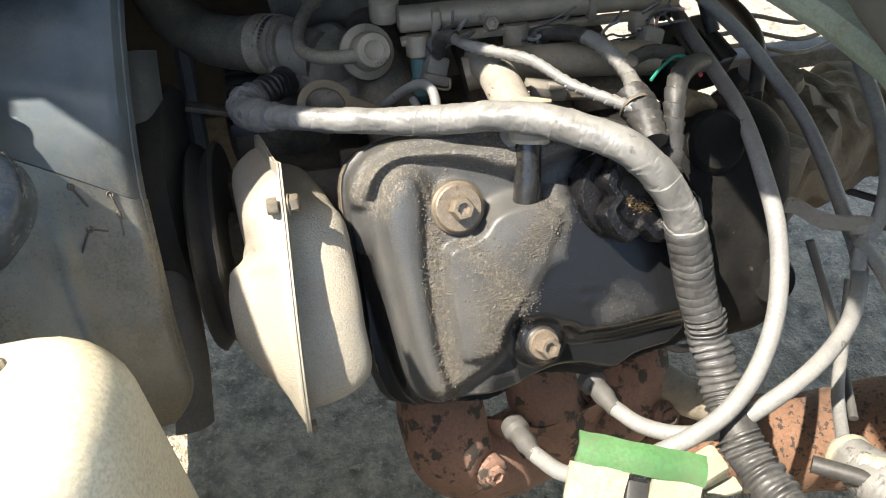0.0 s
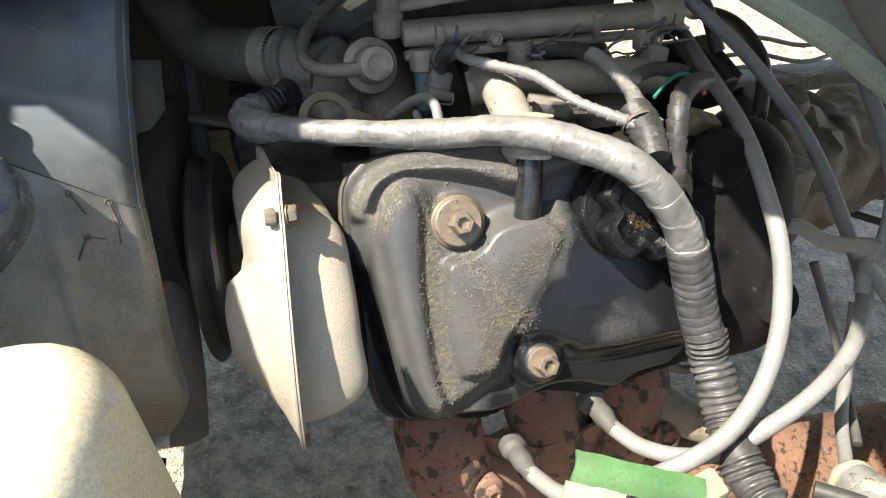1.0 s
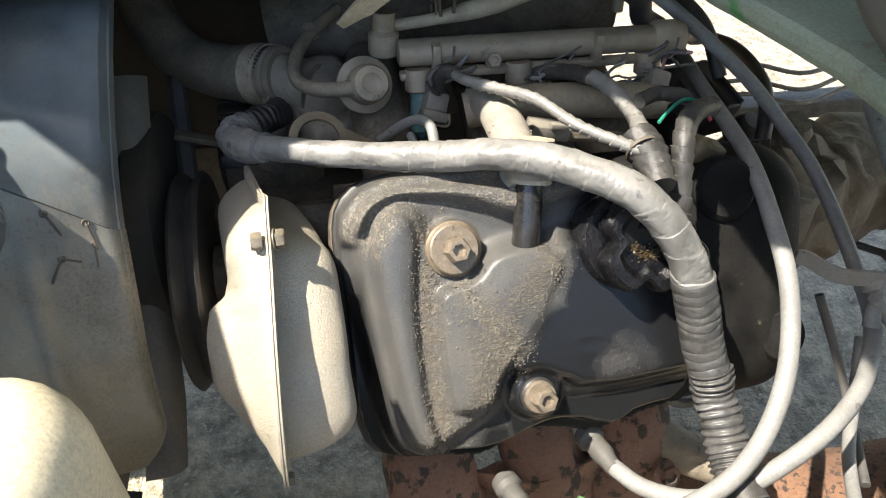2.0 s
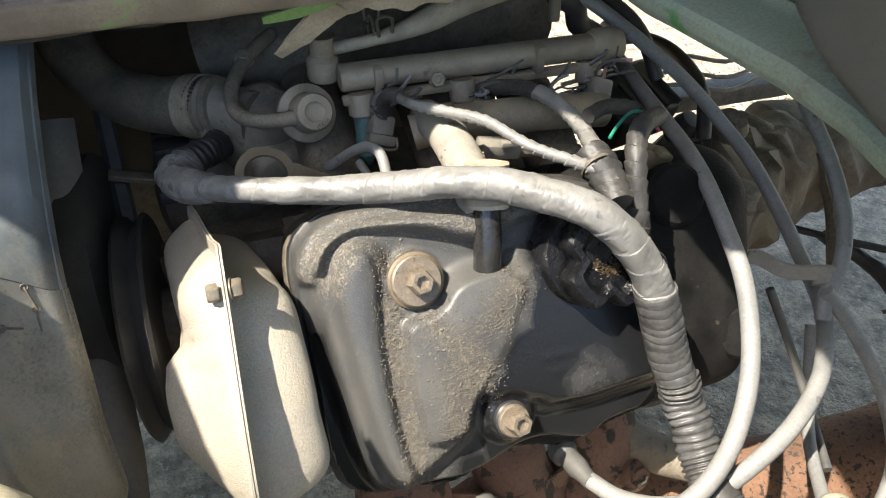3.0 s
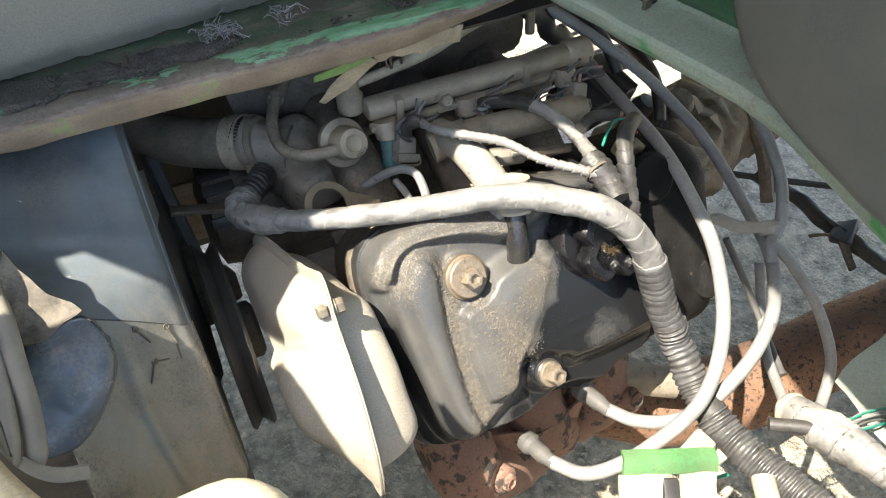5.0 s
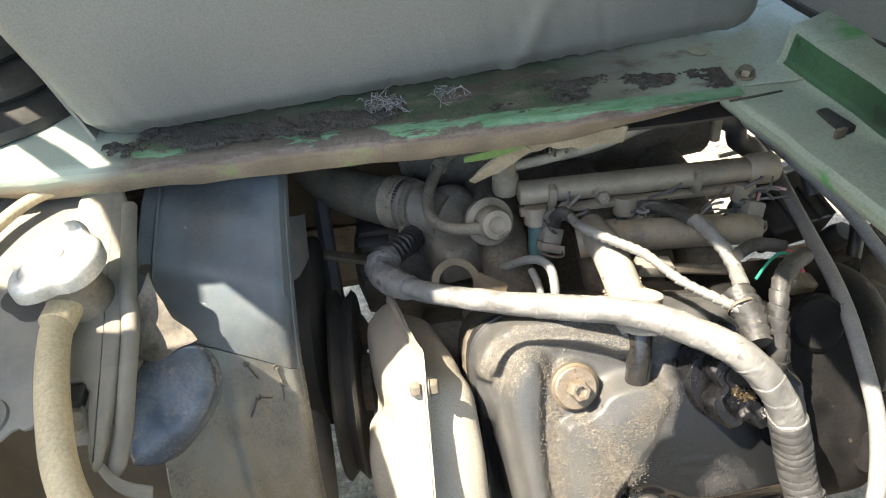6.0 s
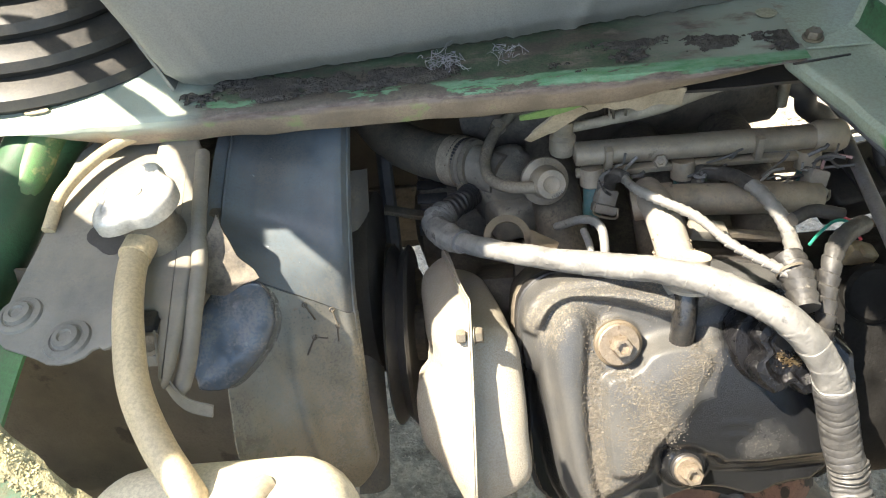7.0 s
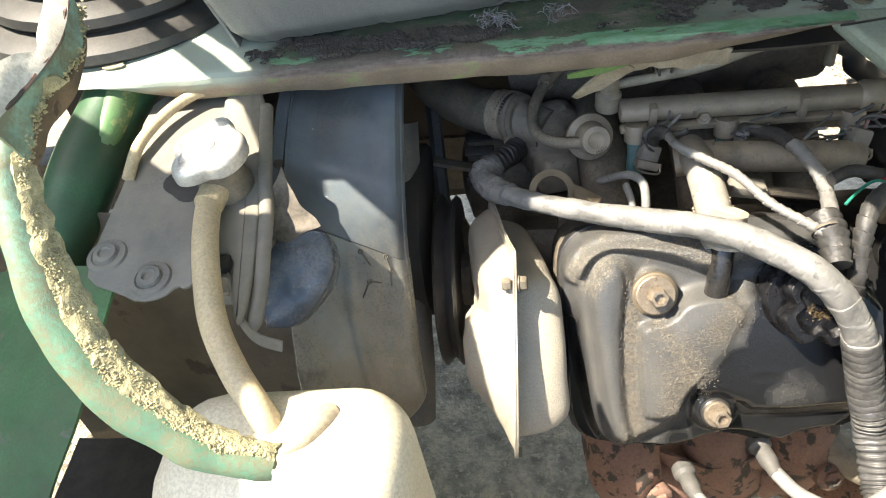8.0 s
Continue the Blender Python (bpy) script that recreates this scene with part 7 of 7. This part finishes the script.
# ---- exhaust ----
def build_exhaust():
    em = thing("exhaust_manifold", (0.2, 0.40, 0.30), "rusty pinkish exhaust manifold with flaked black scale", "exhaust manifold")
    part("front_elbow", roughen(tube([(0.118, 0.46, 0.38), (0.112, 0.425, 0.362), (0.112, 0.395, 0.335), (0.128, 0.39, 0.295), (0.17, 0.40, 0.265), (0.23, 0.42, 0.25)], 0.042, 40, 24), 45, 0.003), M_RUST, em)
    part("mid_runner", roughen(tube([(0.215, 0.455, 0.375), (0.215, 0.42, 0.350), (0.225, 0.405, 0.315), (0.25, 0.41, 0.27)], 0.036, 30, 24), 45, 0.003), M_RUST, em)
    part("rear_runner", roughen(tube([(0.315, 0.455, 0.375), (0.315, 0.425, 0.345), (0.31, 0.41, 0.305), (0.28, 0.42, 0.26)], 0.036, 30, 24), 45, 0.003), M_RUST, em)
    part("shield", roughen(sheet(24, 16, lambda u, v: Vector((0.155 + 0.12 * u, 0.400 - 0.02 * math.sin(u * 3.1), 0.345 - 0.10 * v)), 0.003), 40, 0.004), M_RUST, em, "rusted heat shield")
    for p, ax in ((Vector((0.150, 0.353, 0.318)), (0.3, -0.85, 0.35)), (Vector((0.333, 0.372, 0.328)), (0.2, -0.8, 0.5))):
        part("stud_boss", lathe([(0.016, -0.03), (0.016, 0.0), (0.013, 0.002), (0, 0.002)], p, ax, 22), M_RUST, em)
        part("stud_nut", lathe([(0.0105, 0), (0.0105, 0.006), (0.006, 0.008), (0.005, 0.006), (0, 0.006)], p, ax, 6), M_RUST, em)
    pp = thing("exhaust_pipe", (0.6, 0.36, 0.16), "thick rusty exhaust pipe with flaking scale", "exhaust pipe")
    part("pipe", roughen(tube([(0.33, 0.44, 0.24), (0.43, 0.395, 0.215), (0.53, 0.372, 0.215), (0.63, 0.366, 0.225), (0.74, 0.36, 0.235), (0.85, 0.352, 0.245), (1.05, 0.34, 0.25)], lambda s, l: 0.048 + 0.008 * min(1, s / 0.1), 60, 30), 30, 0.003), M_RUSTPIPE, pp)
    bk = thing("stay_bracket", (0.37, 0.42, 0.36), "pale stamped metal stay beneath the cover", "bracket")
    part("stay", tube([(0.385, 0.44, 0.40), (0.390, 0.432, 0.385), (0.388, 0.425, 0.368), (0.365, 0.425, 0.362), (0.345, 0.43, 0.37)], 0.005, 24, 6), M_CAST, bk)
    sd = thing("starter_body", (0.40, 0.50, 0.36), "dark rounded metal motor body below the head", "starter motor")
    part("body", roughen(tube([(0.30, 0.52, 0.40), (0.36, 0.50, 0.40), (0.42, 0.49, 0.395)], 0.04, 20, 24), 40, 0.002), M_DARKMETAL, sd)
    wh = thing("pale_stub_pipe", (0.30, 0.36, 0.33), "pale grey stub pipe beside the exhaust", "pipe")
    part("stub", tube([(0.325, 0.42, 0.345), (0.355, 0.39, 0.335), (0.39, 0.37, 0.33)], 0.02, 16, 18), M_CAST, wh)


def build_background():
    """Gearbox, frame and lines further back."""
    gb = thing("gearbox", (0.62, 0.66, 0.25), "oily brown gearbox casing caked with dirt", "gearbox")
    part("casing", roughen(tube([(0.42, 0.60, 0.42), (0.52, 0.62, 0.44), (0.62, 0.66, 0.42), (0.74, 0.70, 0.40), (0.9, 0.72, 0.38)], lambda s, l: 0.085 - 0.03 * s / l, 40, 24), 24, 0.022), M_BROWNLUMP, gb)
    part("lump", roughen(block((0.765, 0.73, 0.405), (0.14, 0.10, 0.10), None, 0.03, 4), 22, 0.03), M_BROWNLUMP, gb)
    part("side_cover", roughen(block((0.49, 0.55, 0.48), (0.08, 0.06, 0.07), Matrix.Rotation(0.4, 4, "Z"), 0.015, 3), 30, 0.008), M_DARKMETAL, gb)
    part("filler_plug", lathe([(0.02, 0), (0.02, 0.012), (0.014, 0.02), (0, 0.021)], Vector((0.515, 0.60, 0.545)), (0.1, -0.3, 1), 20), M_DARKMETAL, gb)
    rail = thing("chassis_rail", (0.95, 1.05, 0.27), "dark steel chassis rail across the far side", "chassis rail")
    part("beam", block((0.95, 1.06, 0.29), (1.2, 0.05, 0.035), None, 0.006), M_DARKMETAL, rail)
    part("lower_beam", block((-0.3, 1.0, 0.30), (1.4, 0.06, 0.12), None, 0.006), M_DARKMETAL, rail)
    bl = thing("brake_line", (0.9, 1.0, 0.5), "thin rusty brake pipes on the chassis rail", "pipe")
    for k, (z, y) in enumerate(((0.34, 1.03), (0.365, 1.04), (0.32, 1.02))):
        part("line", tube([(0.55, y, z), (0.75, y + 0.01, z + 0.02), (0.86, y - 0.02, z + 0.01), (1.0, y, z + 0.03), (1.3, y, z)], 0.004, 40, 8), M_ZINC, bl)
    sh = thing("shift_rod", (0.75, 0.45, 0.42), "thin dark gear shift rod", "rod")
    part("rod", tube([(0.62, 0.68, 0.36), (0.719, 0.606, 0.35), (0.861, 0.494, 0.35), (1.05, 0.34, 0.34)], 0.005, 20, 8), M_RUBBER, sh)
    lk = thing("shift_linkage", (0.70, 0.42, 0.30), "dark dusty linkage joint with a rubber cover", "linkage")
    part("arm", roughen(tube([(0.74, 0.62, 0.34), (0.77, 0.566, 0.325), (0.775, 0.526, 0.32), (0.776, 0.470, 0.32), (0.778, 0.426, 0.32), (0.80, 0.36, 0.31)], 0.011, 40, 10), 30, 0.006), M_RUBBER, lk)
    part("joint", roughen(block((0.775, 0.470, 0.325), (0.05, 0.03, 0.014), Matrix.Rotation(0.5, 4, "Z"), 0.005, 3), 40, 0.012), M_RUBBER, lk)
    part("strap", roughen(sheet(12, 4, lambda u, v: Vector((0.750 + 0.012 * v, 0.50 - 0.075 * u, 0.30 + 0.03 * math.sin(u * 3.1))), 0.004), 30, 0.006), M_DARKMETAL, lk)
    up = thing("upright_stay", (0.60, 0.52, 0.36), "dark upright rod behind the leads", "rod")
    part("rod", tube([(0.70, 0.64, 0.46), (0.715, 0.60, 0.40), (0.71, 0.559, 0.34)], 0.010, 12, 8), M_DARKMETAL, up)
    yh = thing("ochre_panel", (0.45, 0.85, 0.7), "ochre underseal panel beneath the hatch corner", "panel")
    part("panel", sheet(10, 8, lambda u, v: Vector((0.30 + 0.25 * u, 0.72 + 0.22 * v, 0.742 - 0.01 * v)), 0.003), material("ochre_underseal", (0.30, 0.22, 0.11), 0.8, vary=0.25, scale=20, bump=0.3), yh)


def build_near():
    """Things close to the camera: bracket, hatch flange with foam, wing."""
    gb = thing("green_bracket", (0.2, 0.21, 0.545), "cream and green painted steel bracket with worn edge", "bracket")
    a, b = Vector((0.157, 0.226, 0.588)), Vector((0.226, 0.201, 0.576))
    ax = (b - a).normalized()
    nrm = Vector((0.1, -0.55, 0.83)).normalized()
    dn = ax.cross(nrm).normalized()
    if dn.z > 0:
        dn = -dn

    def plate(s0, s1, d0, d1, lift, bow):
        return sheet(20, 10, lambda u, v: a + ax * (s0 + (s1 - s0) * u) + dn * (d0 + (d1 - d0) * v) + nrm * (lift + bow * math.sin(v * 3.1)), 0.003)
    L = (b - a).length
    part("top_edge", roughen(plate(0, L, 0.0, 0.016, 0.0, 0.002), 80, 0.0008), M_GREENBRIGHT, gb, "bright green painted edge")
    part("left_leg", roughen(plate(-0.002, L * 0.42, 0.016, 0.06, 0.0, -0.003), 60, 0.0012), M_CREAM, gb)
    part("right_leg", roughen(plate(L * 0.60, L * 0.98, 0.016, 0.06, 0.0, -0.003), 60, 0.0012), M_CREAM, gb)
    part("slot", block(a + ax * (L * 0.51) + dn * 0.038 - nrm * 0.002, (0.013, 0.036, 0.006), Matrix((ax, dn, nrm)).transposed(), 0.002), M_RUBBER, gb, "dark slot between the legs")
    wc = thing("white_connector", (0.265, 0.22, 0.50), "dusty cream plastic connector with loose wires", "connector")
    part("body", roughen(block((0.258, 0.232, 0.495), (0.036, 0.022, 0.016), Matrix.Rotation(0.3, 4, "Z"), 0.004), 60, 0.002), M_CREAM, wc)
    part("tab", block((0.272, 0.222, 0.482), (0.028, 0.012, 0.006), Matrix.Rotation(0.1, 4, "Z"), 0.002), M_CREAM, wc)
    part("wire", tube([(0.235, 0.225, 0.49), (0.255, 0.21, 0.487), (0.275, 0.205, 0.485)], 0.0017, 14, 6), M_WIREGREEN, wc)
    part("pipe", tube([(0.225, 0.20, 0.47), (0.25, 0.17, 0.47), (0.28, 0.16, 0.48), (0.30, 0.19, 0.485)], 0.010, 24, 14), M_CREAM, wc)
    wing = thing("green_wing_panel", (0.52, 0.2, 0.45), "torn green body panel corner near the exhaust", "body panel")
    part("panel", roughen(sheet(20, 14, lambda u, v: Vector((0.47 + 0.22 * u, 0.245 - 0.16 * v + 0.05 * u, 0.44 + 0.10 * u - 0.03 * v)), 0.003), 20, 0.012), M_GREEN, wing)
    # front corner of the hatch: curved flange with a foam seal
    fl = thing("hatch_flange", (-0.2, 0.2, 0.86), "pale green hatch flange edge with dusty foam seal", "body panel")
    inner = [(-0.178, 0.256, 0.963), (-0.189, 0.241, 0.953), (-0.191, 0.223, 0.931), (-0.186, 0.207, 0.909), (-0.179, 0.193, 0.890), (-0.170, 0.181, 0.873), (-0.155, 0.171, 0.855), (-0.137, 0.162, 0.838), (-0.117, 0.158, 0.825), (-0.101, 0.157, 0.818)]
    outer = [(-0.193, 0.244, 0.964), (-0.200, 0.232, 0.954), (-0.204, 0.209, 0.930), (-0.201, 0.187, 0.906), (-0.194, 0.171, 0.885), (-0.182, 0.159, 0.867), (-0.168, 0.150, 0.851), (-0.150, 0.145, 0.837), (-0.129, 0.141, 0.823), (-0.104, 0.145, 0.813)]
    pin, pout = spline(inner, 60)[0], spline(outer, 60)[0]
    face = Vector((0.1, -0.3, 0.6)).normalized()

    def ribbon(v0, v1, rise):
        def f(u, v):
            i = min(int(u * 60), 59)
            k = u * 60 - i
            a, b = pin[i].lerp(pin[i + 1], k), pout[i].lerp(pout[i + 1], k)
            return a.lerp(b, v0 + (v1 - v0) * v) + face * rise * math.sin(v * math.pi) ** 0.7
        return f
    part("flange", roughen(sheet(60, 12, ribbon(0.12, 0.80, 0.004), 0.003), 60, 0.0012), M_FLANGE, fl, "rolled pale green edge")
    rng = random.Random(21)
    part("seal_base", roughen(sheet(60, 8, ribbon(-0.10, 0.46, 0.0052), 0.002), 220, 0.0022), M_FOAM, fl, "dusty foam strip")
    foam = bmesh.new()
    for _ in range(13000):
        u = rng.uniform(0.05, 1.0)
        thick = 0.30 + 0.42 * (0.5 + 0.5 * noise.noise((u * 14, 0, 3))) * min(1, max(0.0, (u - 0.3) * 4))
        p = ribbon(-0.12, thick, 0.0045)(u, rng.random()) + face * rng.uniform(0.0005, 0.003)
        clump(foam, p, rng.uniform(0.0003, 0.0008), rng.uniform(0.7, 1.5), 1.0, 1.0, 0.9)
    part("foam_seal", foam, M_FOAM, fl, "crumbling dusty yellowish foam seal")
    # the flange runs on upwards as a folded edge: paint, a rusted rim, a pale sunlit return
    rim = spline([(-0.1859, 0.2165, 0.9687), (-0.1817, 0.2357, 0.9693), (-0.1782, 0.2499, 0.9716), (-0.1768, 0.2658, 0.9732), (-0.1783, 0.2793, 0.9755), (-0.1805, 0.2973, 0.9809)], 40)[0]
    seal = spline([(-0.1850, 0.2210, 0.9480), (-0.1832, 0.2375, 0.9582), (-0.1826, 0.2509, 0.9601), (-0.181, 0.2618, 0.9598), (-0.1778, 0.2769, 0.9628), (-0.1806, 0.2972, 0.9726)], 40)[0]
    back = spline([(-0.1884, 0.2375, 0.982), (-0.1843, 0.2473, 0.9806), (-0.1812, 0.2576, 0.9771), (-0.1834, 0.2693, 0.9791), (-0.1858, 0.2823, 0.9819), (-0.188, 0.295, 0.9842)], 40)[0]
    fold = spline([(-0.1897, 0.23, 0.9389), (-0.1888, 0.2394, 0.9422), (-0.1867, 0.2509, 0.9455), (-0.1847, 0.2609, 0.9472), (-0.1809, 0.2808, 0.9547), (-0.181, 0.2923, 0.961)], 40)[0]

    def strip(a, b, bow=0.0):
        return lambda u, v: a[int(round(u * 40))].lerp(b[int(round(u * 40))], v) + face * bow * math.sin(v * math.pi)
    part("upper_edge", roughen(sheet(40, 10, strip(rim, seal, 0.0015), 0.0016), 90, 0.0012), M_FLANGE, fl, "painted upper edge of the flange")
    part("return_lip", roughen(sheet(40, 8, strip(back, rim, 0.001), 0.0016), 60, 0.0010), M_LIPDUST, fl, "pale dusty return lip in the sun")
    part("edge_trim", roughen(tube([p + face * 0.0006 for p in rim[::2]], 0.0013, 60, 8), 160, 0.0007), M_RUST, fl, "brown rusted edge")
    part("inner_fold", roughen(sheet(40, 8, strip(seal, fold), 0.0016), 80, 0.0018), M_RUSTDUST, fl, "brown rusty inner fold")
    upper = bmesh.new()
    for _ in range(1500):
        k = rng.randrange(41)
        clump(upper, seal[k] + Vector((rng.gauss(0, 0.0012), rng.gauss(0, 0.0025), rng.gauss(0, 0.0012))), rng.uniform(0.0003, 0.0009), 1.2, 1.0, 1.0, 0.9)
    part("upper_seal", upper, M_FOAM, fl, "remains of crumbled foam")
    lp = thing("inner_side_panel", (-0.42, 0.42, 0.4), "green painted inner side panel beside the radiator", "body panel")
    part("column", roughen(tube([(-0.372, 0.62, 0.745), (-0.388, 0.575, 0.728), (-0.412, 0.465, 0.688), (-0.435, 0.37, 0.64)], 0.031, 30, 20), 20, 0.003), M_COLUMN, lp, "rounded dark green pressing")
    part("worn_ridge", roughen(tube([(-0.366, 0.60, 0.752), (-0.3715, 0.5774, 0.7445), (-0.379, 0.5416, 0.729), (-0.395, 0.499, 0.710), (-0.4126, 0.4528, 0.689), (-0.427, 0.423, 0.672)], lambda s, l: 0.017 - 0.006 * s / l, 40, 16), 40, 0.002), M_WORNRIDGE, lp, "yellowed worn crest of the pressing")
    edge = spline([(-0.312, 0.385, 0.705), (-0.319, 0.362, 0.698), (-0.331, 0.274, 0.66), (-0.356, 0.224, 0.62), (-0.38, 0.16, 0.56)], 20)[0]
    part("panel", sheet(20, 10, lambda u, v: edge[int(round(u * 20))] + Vector((-0.22 * v, 0.01 * math.sin(v * 3), -0.02 * v)), 0.003), M_GREENBRIGHT, lp)


build_ground()
build_body()
build_bulkhead()
build_sun_blockers()
build_seat()
build_bellows()
build_radiator()
build_shroud()
build_belts()
build_timing_cover()
build_cover()
build_hoses()
build_harness()
build_leads()
build_fuel_rail()
build_intake()
build_exhaust()
build_background()
build_near()
